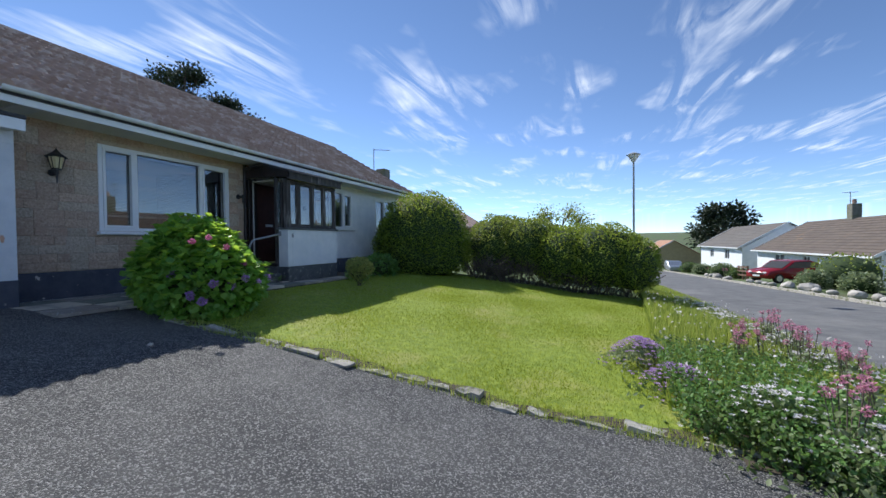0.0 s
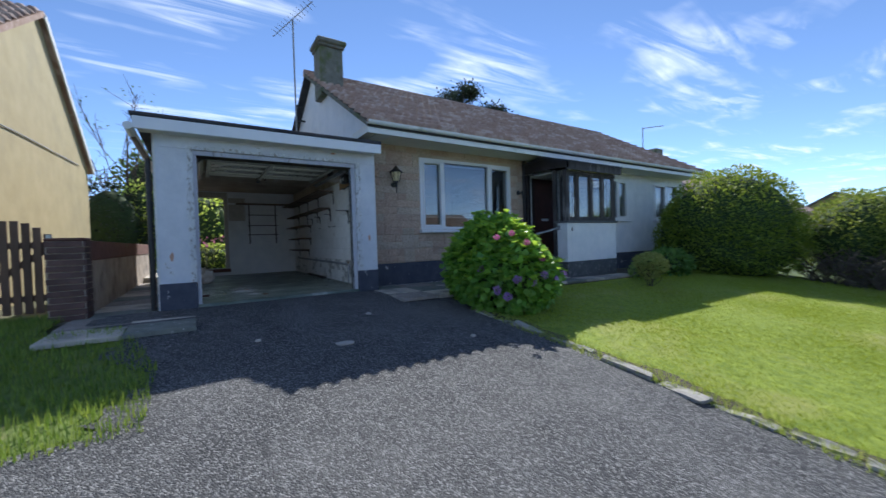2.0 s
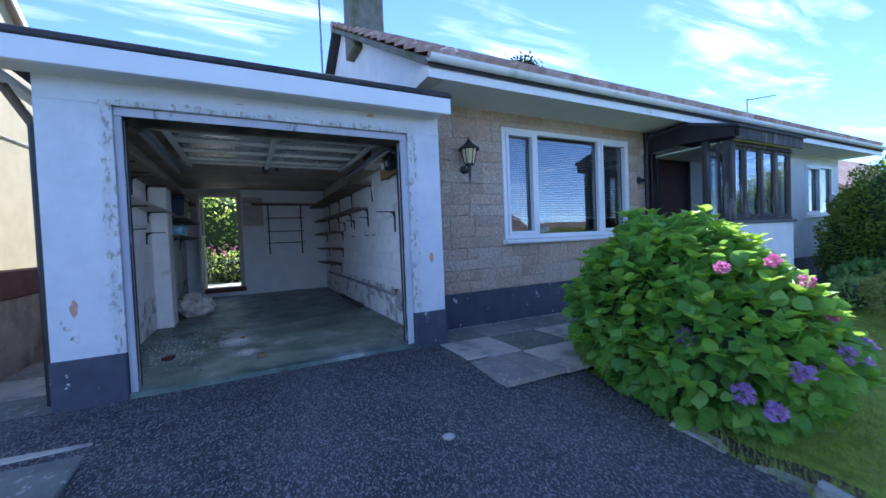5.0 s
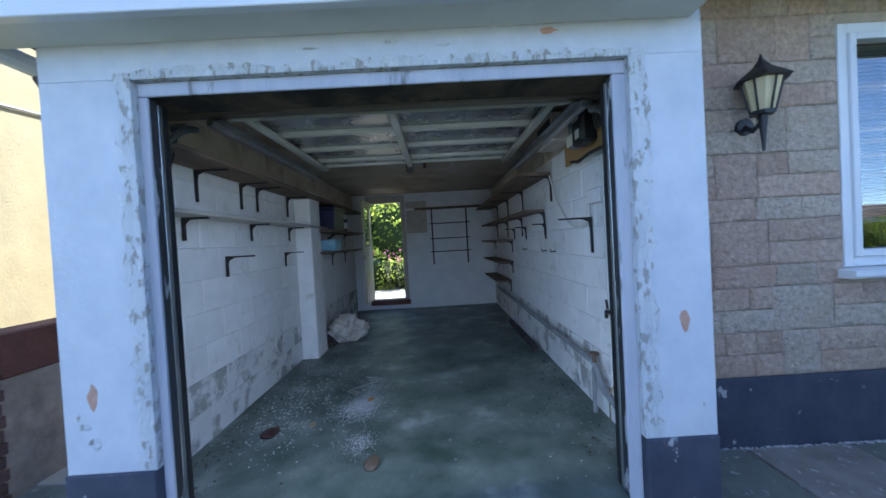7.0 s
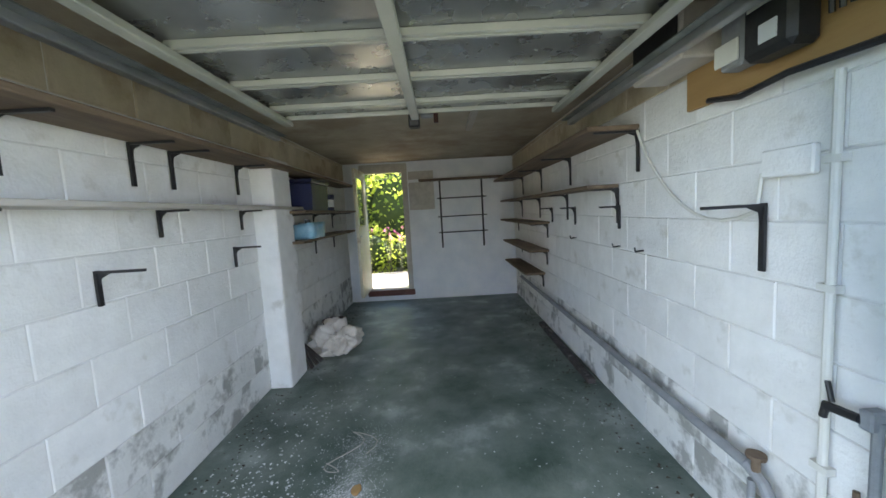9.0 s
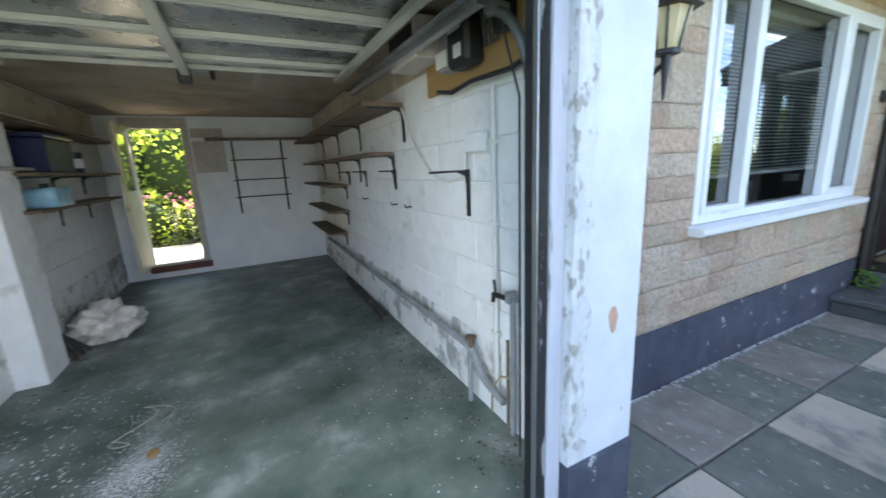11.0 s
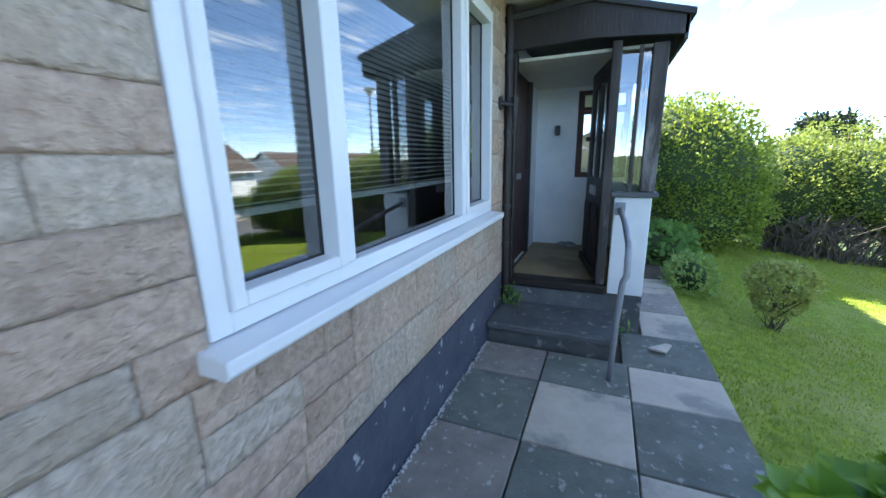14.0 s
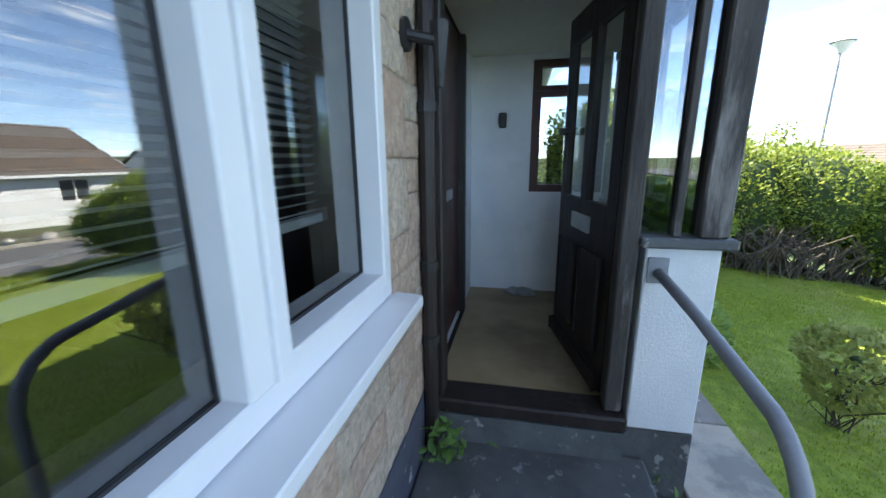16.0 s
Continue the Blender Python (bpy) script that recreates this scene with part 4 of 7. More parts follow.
tagged(part("ceiling_house", box(HB + 0.25, HX - 0.28, HY0 + 0.25, HY1 - 0.25, 3.40, 3.43), M["room"]), "plain ceiling, coloured dark as if unlit", "ceiling", kind="structure")
tagged(part("wall_partition", box(-11.2, -11.1, HY0 + 0.25, HY1 - 0.25, 1.0, 3.4), M["room"]), "inner room wall, coloured dark as if unlit", "wall", kind="structure")
tagged(part("wall_partition_2", box(-11.1, HX - 0.28, 6.95, 7.03, 1.0, 3.4), M["room"]), "inner room wall, coloured dark as if unlit", "wall", kind="structure")
tagged(part("wall_partition_3", box(-11.1, HX - 0.28, 8.9, 8.98, 1.0, 3.4), M["room"]), "inner room wall, coloured dark as if unlit", "wall", kind="structure")

EAVE, RIDGE = (-6.88, 3.55), (-10.92, 5.86)
roof = thing("roof", "brown concrete tiled pitched bungalow roof", "roof", (-10.9, 8.5, 3.5), kind="structure")
bm = prism([(EAVE[0], EAVE[1] - 0.03), RIDGE, (-14.95, EAVE[1]), (-14.95, EAVE[1] - 0.08), (RIDGE[0], RIDGE[1] - 0.1), (EAVE[0], EAVE[1] - 0.1)], "y", 2.5, HY1 + 0.12)
part("roof_deck", bm, M["felt"], roof)
part("soffit", box(HX - 0.02, -6.92, 2.55, HY1 + 0.1, 3.40, 3.425), M["soffit"], roof, "pale boarded soffit")
part("fascia", box(-6.92, -6.895, 2.5, HY1 + 0.12, 3.36, 3.52), M["gutter"], roof, "white fascia board", 0.003)
gut = bmesh.new()
prof = [(-6.895 + 0.055 + 0.055 * math.cos(a), 3.545 + 0.06 * math.sin(a)) for a in np.linspace(math.pi, 2 * math.pi, 9)]
prism(prof + [(x, z + 0.012) if 0 < i < 8 else (x, z) for i, (x, z) in list(enumerate(prof))[::-1]][1:-1], "y", 2.48, HY1 + 0.12, gut)
part("gutter", gut, M["gutter"], roof, "white half-round gutter")
part("ridge_tiles", tube([(RIDGE[0], y, RIDGE[1] + 0.0) for y in (2.48, 8.0, HY1 + 0.14)], 0.10, n=8), M["tile"], roof)
part("verge", beam((EAVE[0] - 0.02, 2.51, EAVE[1] - 0.045), (RIDGE[0], 2.51, RIDGE[1] - 0.045), 0.03, 0.07), M["chimney"], roof, "mossy mortar verge")
part("eave_end", box(-7.62, -6.90, 2.50, 2.66, 3.37, 3.50), M["soffit"], roof, "boxed eave end")
part("bargeboard", beam((EAVE[0] - 0.02, HY1 + 0.13, EAVE[1] - 0.07), (RIDGE[0], HY1 + 0.13, RIDGE[1] - 0.07), 0.03, 0.12), M["gutter"], roof)

ch = thing("chimney", "mossy rendered chimney stack with a corbelled cap", "chimney", (-9.9, 3.0, 5.2))
part("shaft", box(-10.15, -9.60, 2.53, 3.05, 4.9, 6.00), M["chimney"], ch, "", 0.02)
part("band", box(-10.19, -9.56, 2.50, 3.09, 6.00, 6.07), M["chimney"], ch, "", 0.02)
part("cap", box(-10.23, -9.52, 2.46, 3.13, 6.07, 6.18), M["chimney"], ch, "", 0.03)


# ---- windows ----
def window(name, y0, y1, z0, z1, mullions, x, label, open_bars=()):
    """A white framed window in a wall that faces +x, with casement bars at the mullions."""
    w = thing(name, label, "window", (x, (y0 + y1) / 2, z0), kind="structure")
    xi, xo = x - 0.07, x + 0.012
    part("window_frame", wall_with("x", xi, xo, y0, y1, z0, z1, [(y0 + 0.06, y1 - 0.06, z0 + 0.06, z1 - 0.06)]), M["upvc"], w, "white frame", 0.004)
    edges = [y0 + 0.06] + list(mullions) + [y1 - 0.06]
    for m in mullions:
        part("mullion", box(xi, xo + 0.004, m - 0.032, m + 0.032, z0 + 0.06, z1 - 0.06), M["upvc"], w, "", 0.004)
    for i, (a, b) in enumerate(zip(edges, edges[1:])):
        a, b = a + (0.032 if i else 0), b - (0.032 if i < len(edges) - 2 else 0)
        if i in open_bars:
            part("casement", wall_with("x", xi + 0.01, xo + 0.016, a, b, z0 + 0.06, z1 - 0.06, [(a + 0.042, b - 0.042, z0 + 0.102, z1 - 0.102)]), M["upvc"], w, "", 0.004)
            a, b, za, zb = a + 0.042, b - 0.042, z0 + 0.102, z1 - 0.102
        else:
            za, zb = z0 + 0.06, z1 - 0.06
        part("seal", wall_with("x", xi + 0.012, x - 0.042, a, b, za, zb, [(a + 0.006, b - 0.006, za + 0.006, zb - 0.006)]), M["black"], w)
        p = part("pane", box(x - 0.053, x - 0.047, a + 0.005, b - 0.005, za + 0.005, zb - 0.005), GLASS, w)
        p.visible_shadow = False
    part("window_sill", prism([(x - 0.08, z0), (x + 0.11, z0 - 0.012), (x + 0.11, z0 - 0.05), (x + 0.095, z0 - 0.065), (x - 0.08, z0 - 0.065)], "y", y0 - 0.04, y1 + 0.04), M["upvc"], w, "white sill", 0.004)
    return w


window("window_1", *W1, (4.43, 5.67), HX, "large white three-light window with a lowered blind", (0, 2))
window("window_2", *W2, (10.62,), HX, "white two-light window in the rendered wall", (1,))
window("window_3", *W3, (13.35,), HX, "white two-light window behind the hedge", (0,))

bl = thing("venetian_blind", "white slatted blind lowered behind the window", "blind", (-7.80, 5.1, 2.05))
part("head_rail", box(-7.84, -7.79, 3.98, 6.24, 3.12, 3.16), M["blind"], bl)
slat = bmesh.new()
prism([(-0.012, -0.006), (0.0, 0.0015), (0.012, 0.004), (0.0, 0.0005)], "y", -1.12, 1.12, slat)
first = part("slat", slat, M["blind"], bl)
first.matrix_basis = Matrix.Translation((-7.815, 5.11, 3.09))
for i in range(1, 40):
    s = new("slat", first.data)
    s.matrix_basis = Matrix.Translation((-7.815, 5.11, 3.09 - i * 0.0265))
    hang(s, bl)
part("bottom_rail", box(-7.83, -7.80, 3.99, 6.23, 2.02, 2.045), M["blind"], bl)

# ---- porch ----
PY, PE, PN, PZ0, PZT = 6.83, -6.41, 8.62, 1.04, 2.98
po = thing("porch", "dark timber and white rendered entrance porch", "porch", (-7.0, 7.7, 0.65), kind="structure")
part("base", box(HX, PE, PY, PN, 0.45, 0.98), M["slate"], po, "dark slate and mortar base")
part("porch_floor", box(HX, PE - 0.1, PY + 0.12, PN - 0.1, 0.985, PZ0), M["lino"], po, "worn tan floor covering")
dw = box(-6.69, PE, PY, PY + 0.14, 0.985, 1.84)
box(PE - 0.14, PE, PY + 0.14, PN, 0.985, 1.84, dw)
part("dwarf_wall", dw, M["white"], po, "white rendered dwarf wall", 0.006)
sl = box(-6.72, PE + 0.04, PY - 0.04, PY + 0.16, 1.843, 1.885)
box(PE - 0.16, PE + 0.04, PY + 0.16, PN + 0.03, 1.843, 1.885, sl)
part("coping", sl, M["slate"], po, "slate coping", 0.008)
for y in (PY + 0.06, 7.22, 7.70, 8.14, PN - 0.04):
    part("post", box(PE - 0.09, PE - 0.02, y - 0.035, y + 0.035, 1.887, PZT), M["greywood"], po, "", 0.006)
part("sill_rail", box(PE - 0.10, PE - 0.005, PY + 0.03, PN, 1.887, 1.93), M["greywood"], po, "", 0.006)
part("head_rail", box(PE - 0.10, PE - 0.005, PY + 0.03, PN, 2.93, 2.99), M["greywood"], po, "", 0.006)
for a, b in ((6.93, 7.18), (7.26, 7.66), (7.74, 8.10), (8.18, 8.54)):
    part("casement", wall_with("x", PE - 0.07, PE - 0.03, a, b, 1.935, 2.925, [(a + 0.035, b - 0.035, 1.975, 2.885)]), M["greywood"], po, "", 0.004)
    part("pane", box(PE - 0.052, PE - 0.047, a + 0.03, b - 0.03, 1.97, 2.89), GLASS, po).visible_shadow = False
# corner light beside the door
part("corner_post", box(-6.795, -6.72, PY - 0.01, PY + 0.09, 1.063, 3.05), M["greywood"], po, "weathered grey door post", 0.008)
part("corner_post", box(PE - 0.10, PE + 0.01, PY - 0.02, PY + 0.08, 1.887, 3.0), M["greywood"], po, "weathered grey corner post", 0.008)
part("corner_bead", box(-6.60, -6.57, PY - 0.005, PY + 0.05, 1.887, 3.0), M["greywood"], po, "", 0.004)
part("pane", box(-6.72, -6.51, PY + 0.03, PY + 0.035, 1.89, 2.95), GLASS, po).visible_shadow = False
part("door_post", box(HX + 0.012, HX + 0.09, PY - 0.03, PY + 0.08, 0.98, 3.05), M["darkwood"], po, "", 0.008)
part("threshold", box(HX + 0.01, -6.70, PY - 0.06, PY + 0.12, 0.99, 1.062), M["darkwood"], po, "", 0.01)
bar = prism([(HX + 0.01, 3.05), (HX + 0.01, 3.30), (-6.95, 3.36), (-6.30, 3.17), (-6.30, 3.02), (-6.95, 3.07)], "y", PY - 0.09, PY - 0.04)
part("bargeboard", bar, M["darkwood"], po, "dark-stained shallow gable board")
part("porch_roof", prism([(HX, 3.30), (-6.95, 3.365), (-6.27, 3.17), (-6.27, 3.13), (-6.95, 3.32), (HX, 3.26)], "y", PY - 0.12, PN + 0.1), M["felt"], po)
part("porch_ceiling", box(HX, PE, PY + 0.1, PN, 2.995, 3.02), M["creamwall"], po)
part("side_fascia", box(-6.33, -6.30, PY - 0.09, PN + 0.08, 2.98, 3.16), M["greywood"], po, "", 0.005)
ew = wall_with("y", PN - 0.12, PN, HX, PE - 0.14, 1.045, 2.995, [(-7.14, -6.56, 1.92, 2.95)])
part("end_wall", ew, M["white"], po, "white painted porch end wall")
part("end_frame", wall_with("y", PN - 0.10, PN - 0.02, -7.14, -6.56, 1.92, 2.72, [(-7.07, -6.62, 1.98, 2.68)]), M["redwood"], po, "red-brown window frame")
part("end_frame", wall_with("y", PN - 0.10, PN - 0.02, -7.14, -6.56, 2.722, 2.95, [(-7.07, -6.62, 2.76, 2.90)]), M["redwood"], po, "red-brown top light frame")
part("pane", box(-7.07, -6.62, PN - 0.062, PN - 0.056, 2.76, 2.90), GLASS, po).visible_shadow = False
part("pane", box(-7.07, -6.62, PN - 0.062, PN - 0.056, 1.98, 2.68), GLASS, po).visible_shadow = False
part("key_safe", box(-7.40, -7.34, PN - 0.16, PN - 0.12, 2.44, 2.56), M["black"], po, "small black key safe", 0.008)

fd = thing("front_door", "dark-brown timber front door, closed", "door", (HX, 7.5, 1.05))
part("leaf", box(HX - 0.06, HX - 0.02, 7.10, 7.90, 1.06, 3.0), M["redwood"], fd)
part("frame", wall_with("x", HX - 0.10, HX + 0.03, 7.03, 7.97, 1.045, 3.07, [(7.10, 7.90, 1.046, 3.0)]), M["darkwood"], fd, "", 0.004)
part("letter_plate", box(HX - 0.02, HX - 0.008, 7.38, 7.62, 1.95, 2.01), M["steel"], fd)

# porch door, swung inwards
pd = thing("porch_door", "very dark glazed timber porch door swung open", "door", (-6.83, PY + 0.1, 1.07))
leaf_pose = Matrix.Translation((-6.77, PY + 0.12, 0)) @ pose(0, 0, 0, 0, 0, 102)


def door_part(name, bm, material, label="", bevel=0.0):
    bm.transform(leaf_pose)
    return part(name, bm, material, pd, label, bevel)


D = 0.78
door_part("leaf", wall_with("y", -0.022, 0.022, 0.0, D, 1.075, 2.96, [(0.10, 0.36, 1.98, 2.82), (0.44, 0.70, 1.98, 2.82)]), M["blackdoor"])
door_part("lower_panel", box(0.10, 0.36, 0.022, 0.034, 1.25, 1.72), M["blackdoor"], "", 0.01)
door_part("lower_panel", box(0.44, 0.70, 0.022, 0.034, 1.25, 1.72), M["blackdoor"], "", 0.01)
for a in (0.10, 0.44):
    door_part("pane", box(a, a + 0.26, -0.003, 0.003, 1.98, 2.82), GLASS).visible_shadow = False
door_part("letter_plate", box(0.28, 0.52, 0.023, 0.034, 1.82, 1.90), M["steel"], "tarnished letter plate", 0.003)
door_part("weather_bar", box(0.02, D - 0.02, 0.022, 0.05, 1.08, 1.15), M["blackdoor"], "", 0.008)
door_part("knob", rod((0.70, 0.02, 2.35), (0.70, 0.07, 2.35), 0.022), M["black"])

st = thing("entrance_step", "dark slate entrance step with worn edge", "step", (-7.1, 6.5, 0.65))
part("tread", box(HX + 0.016, -6.60, 6.20, PY - 0.005, 0.775, 0.835), M["slate"], st, "slate tread", 0.012)
part("riser", box(HX + 0.016, -6.63, 6.26, PY - 0.005, 0.45, 0.774), M["slate"], st)
part("upper_riser", box(HX + 0.016, -6.71, PY - 0.055, PY - 0.006, 0.837, 0.985), M["slate"], st)

hr = thing("handrail", "bent grey tubular handrail by the step", "handrail", (-6.65, 5.92, 0.66))
pts = [(-6.65, 5.92, 0.62), (-6.64, 5.92, 1.1), (-6.62, 5.93, 1.38)]
pts += [(-6.60 - 0.0 * a, 6.16 - 0.22 * math.cos(a), 1.40 + 0.22 * math.sin(a)) for a in np.linspace(0.1, 1.25, 6)]
pts += [(-6.61, 6.5, 1.68), (-6.64, PY - 0.02, 1.74)]
part("tube", tube(pts, 0.021, n=12), M["rail"], hr, smooth=True)
part("wall_plate", box(-6.68, -6.60, PY - 0.012, PY - 0.001, 1.69, 1.80), M["rail"], hr, "", 0.003)


# ---- wall lamps ----
def lantern(y, z, x=HX):
    """A black coach lantern on a wall bracket; z is its finial's tip."""
    e = thing("wall_lantern", "black coach lantern with amber panes on the stone wall", "wall lamp", (x, y, z - 0.5))
    c = x + 0.15
    part("back_plate", rod((x - 0.005, y, z - 0.36), (x + 0.03, y, z - 0.36), 0.05, n=14), M["black"], e)
    part("arm", tube([(x + 0.02, y, z - 0.36), (x + 0.08, y, z - 0.40), (c, y, z - 0.36), (c, y, z - 0.30)], 0.014), M["black"], e)
    part("tail", rod((c, y, z - 0.53), (c, y, z - 0.33), 0.006, r2=0.024), M["black"], e)
    bm = bmesh.new()
    bmesh.ops.create_cone(bm, cap_ends=True, segments=6, radius1=0.055, radius2=0.095, depth=0.17, matrix=Matrix.Translation((c, y, z - 0.225)))
    part("lamp_glass", bm, M["lampglass"], e, "amber glass panes")
    for k in range(6):
        a = math.pi / 3 * k
        part("cage_bar", rod((c + 0.057 * math.cos(a), y + 0.057 * math.sin(a), z - 0.312), (c + 0.098 * math.cos(a), y + 0.098 * math.sin(a), z - 0.138), 0.006, None, 5), M["black"], e)
    bm = bmesh.new()
    bmesh.ops.create_cone(bm, cap_ends=True, segments=6, radius1=0.062, radius2=0.062, depth=0.02, matrix=Matrix.Translation((c, y, z - 0.318)))
    part("base_ring", bm, M["black"], e)
    bm = bmesh.new()
    bmesh.ops.create_cone(bm, cap_ends=True, segments=6, radius1=0.14, radius2=0.05, depth=0.07, matrix=Matrix.Translation((c, y, z - 0.105)))
    bmesh.ops.create_cone(bm, cap_ends=True, segments=6, radius1=0.05, radius2=0.012, depth=0.05, matrix=Matrix.Translation((c, y, z - 0.045)))
    bmesh.ops.create_cone(bm, cap_ends=True, segments=8, radius1=0.014, radius2=0.003, depth=0.04, matrix=Matrix.Translation((c, y, z - 0.01)))
    part("cap", bm, M["black"], e, "flared black cap")
    return e


lantern(3.28, 2.99)
sb = thing("lamp_bracket", "black wall bracket lamp beside the porch", "wall lamp", (HX, 6.57, 2.55))
part("back_plate", rod((HX - 0.005, 6.57, 2.62), (HX + 0.025, 6.57, 2.62), 0.055, n=14), M["black"], sb)
part("arm", rod((HX + 0.02, 6.57, 2.62), (HX + 0.13, 6.60, 2.60), 0.02), M["black"], sb)
part("cup", rod((HX + 0.13, 6.60, 2.66), (HX + 0.13, 6.60, 2.45), 0.035, r2=0.012), M["black"], sb)

# ---- neighbour's house, gate and boundary wall ----
nb = thing("neighbour_house", "cream rendered neighbouring bungalow with brown roof", "house", (-12, -7, 0.6))
part("wall", prism([(-8.0, 0.5), (-8.0, 3.88), (-12.16, 6.42), (-15.9, 3.92), (-15.9, 0.5)], "y", -12, -2.55), M["cream"], nb, "sunlit cream rendered wall")
part("roof", prism([(-7.6, 3.78), (-12.16, 6.57), (-16.1, 3.93), (-16.1, 3.81), (-12.16, 6.45), (-7.6, 3.66)], "y", -12.2, -2.45), M["tile"], nb)
part("barge", beam((-16.1, -2.44, 3.83), (-12.16, -2.44, 6.47), 0.03, 0.14), M["soffit"], nb)
part("cable", tube([(-8.58, -2.53, 3.51), (-9.53, -2.53, 3.58), (-10.63, -2.53, 3.66), (-14.76, -2.53, 3.84)], 0.012, n=6), M["pipe"], nb)

bw = part("boundary_wall", box(-15, -7.535, -1.32, -1.12, 0.5, 1.40), M["dirtyrender"])
tagged(bw, "stained rendered boundary wall with brown coping", "wall", kind="structure")
part("coping", box(-15, -7.535, -1.34, -1.10, 1.402, 1.665), M["brickband"], bw, "red-brown brick coping", 0.01)
pier = thing("brick_pier", "dark brick gate pier", "pier", (-7.38, -1.27, 0.65))
part("core", box(-7.53, -7.235, -1.44, -1.105, 0.5, 1.655), M["joint"], pier)
brick_bm = box(-0.105, 0.105, -0.05, 0.05, -0.0325, 0.0325)
bmesh.ops.bevel(brick_bm, geom=list(brick_bm.edges), offset=0.004, segments=1, affect="EDGES")
brick0 = part("brick", brick_bm, M["brick"])
bricks = []
for k in range(13):
    z = 0.72 + k * 0.075
    for face, c, turn in (("e", -7.225, 90), ("n", -1.095, 0)):
        for u in (-0.09, 0.13) if k % 2 else (-0.13, 0.09):
            m = pose(c - 0.04, -1.27 + u * 0.55, z, 0, 0, 90) if face == "e" else pose(-7.38 + u * 0.38, c - 0.04, z)
            bricks.append(m)
brick0.matrix_basis = bricks[0]
hang(brick0, pier)
for m in bricks[1:]:
    b = new("brick", brick0.data)
    b.matrix_basis = m
    hang(b, pier)
part("cap", box(-7.534, -7.215, -1.45, -1.085, 1.658, 1.695), M["brickband"], pier, "", 0.01)

gt = thing("garden_gate", "brown arched timber garden gate with gaps", "gate", (-7.75, -1.85, 0.72))
for i in range(8):
    y = -2.22 + i * 0.098
    top = 1.93 - 1.5 * (y + 1.87) ** 2
    part("board", box(-7.77, -7.75, y - 0.038, y + 0.038, 0.76, top), M["gatewood"], gt, "", 0.004)
for z in (0.95, 1.62):
    part("ledge", box(-7.80, -7.772, -2.26, -1.50, z - 0.04, z + 0.04), M["gatewood"], gt)
part("brace", beam((-7.79, -2.24, 1.0), (-7.79, -1.54, 1.58), 0.028, 0.07), M["gatewood"], gt)
for i in range(5):
    y = -2.42 - i * 0.11
    ob = part("fence_board", box(-7.79, -7.76, y - 0.05, y + 0.05, 0.6, 1.85 - 0.02 * (i % 2)), M["gatewood"], gt, "", 0.004)
part("post", box(-7.82, -7.74, -2.36, -2.28, 0.55, 1.9), M["gatewood"], gt)
part("post", box(-7.82, -7.74, -1.55, -1.505, 0.55, 1.75), M["soffit"], gt)

tx = bpy.data.curves.new("house_number", "FONT")
tx.body, tx.size, tx.extrude, tx.align_x = "6", 0.13, 0.004, "CENTER"
num = new("house_number", tx)
num.matrix_basis = pose(PE + 0.004, 6.98, 1.66, 90, 0, 90)
tx.materials.append(M["black"])
tagged(num, "black house number six on the white wall", "number")


# ---- planting ----
def bush(name, label, category, lobes, count, size, material, ground_z, inner=0.84, seed=1, lo=0.86, hi=1.05, droop=0.0, shape=LEAF, tumble=0.6):
    r = np.random.default_rng(seed)
    c0 = lobes[0][0]
    e = thing(name, label, category, (c0[0], c0[1], ground_z))
    p, nrm = lumps(lobes, count, r, lo, hi)
    keep = p[:, 2] > ground_z + 0.02
    p, nrm = p[keep], nrm[keep]
    aim = nrm * 0.7 + r.normal(size=p.shape) * 0.55 + np.array((0, 0, 0.25 - droop))
    scatter("leaves", shape, p, aim, r.uniform(0.65, 1.2, len(p)) * size, material, r, 1.1, e, tumble=tumble)
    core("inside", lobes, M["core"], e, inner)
    return e, p, nrm, r


hyd, hp, hn, hrng = bush("hydrangea_bush", "large leafy green hydrangea bush with pink blooms", "bush",
                         [((-5.50, 3.98, 1.08), (0.74, 0.74, 0.70)), ((-5.15, 3.92, 0.95), (0.66, 0.70, 0.58)), ((-5.60, 4.04, 1.15), (0.64, 0.64, 0.72))],
                         10500, 0.106, L["hydrangea"], 0.5, 0.80, 3, 0.84, 1.05, 0.45, HLEAF, 0.5)
# rosettes of young leaves at the shoot tips
sel = np.nonzero(hp[:, 2] + 0.25 * hrng.normal(size=len(hp)) > 1.0)[0][::8]
tip = np.repeat(hp[sel] + hn[sel] * 0.06, 5, 0)
ra = np.tile(np.arange(5) * 1.257, len(sel)) + np.repeat(hrng.uniform(0, 6.28, len(sel)), 5)
raim = np.column_stack([np.cos(ra), np.sin(ra), hrng.uniform(0.15, 0.9, len(ra))]) + np.repeat(hn[sel], 5, 0) * 0.5
scatter("young_leaves", HLEAF, tip, raim, hrng.uniform(0.045, 0.115, len(ra)), L["newleaf"], hrng, 1.0, hyd, tumble=0.15)


def bloom(at, r, material, parent, seed, name="flower_head", n=90):
    q = np.random.default_rng(seed)
    d = q.normal(size=(n, 3))
    d /= np.linalg.norm(d, axis=1)[:, None]
    return scatter(name, PETAL, np.array(at) + d * r * q.uniform(0.6, 1, n)[:, None], d + q.normal(size=(n, 3)) * 0.7, np.full(n, r * 0.55), material, q, 1.0, parent)


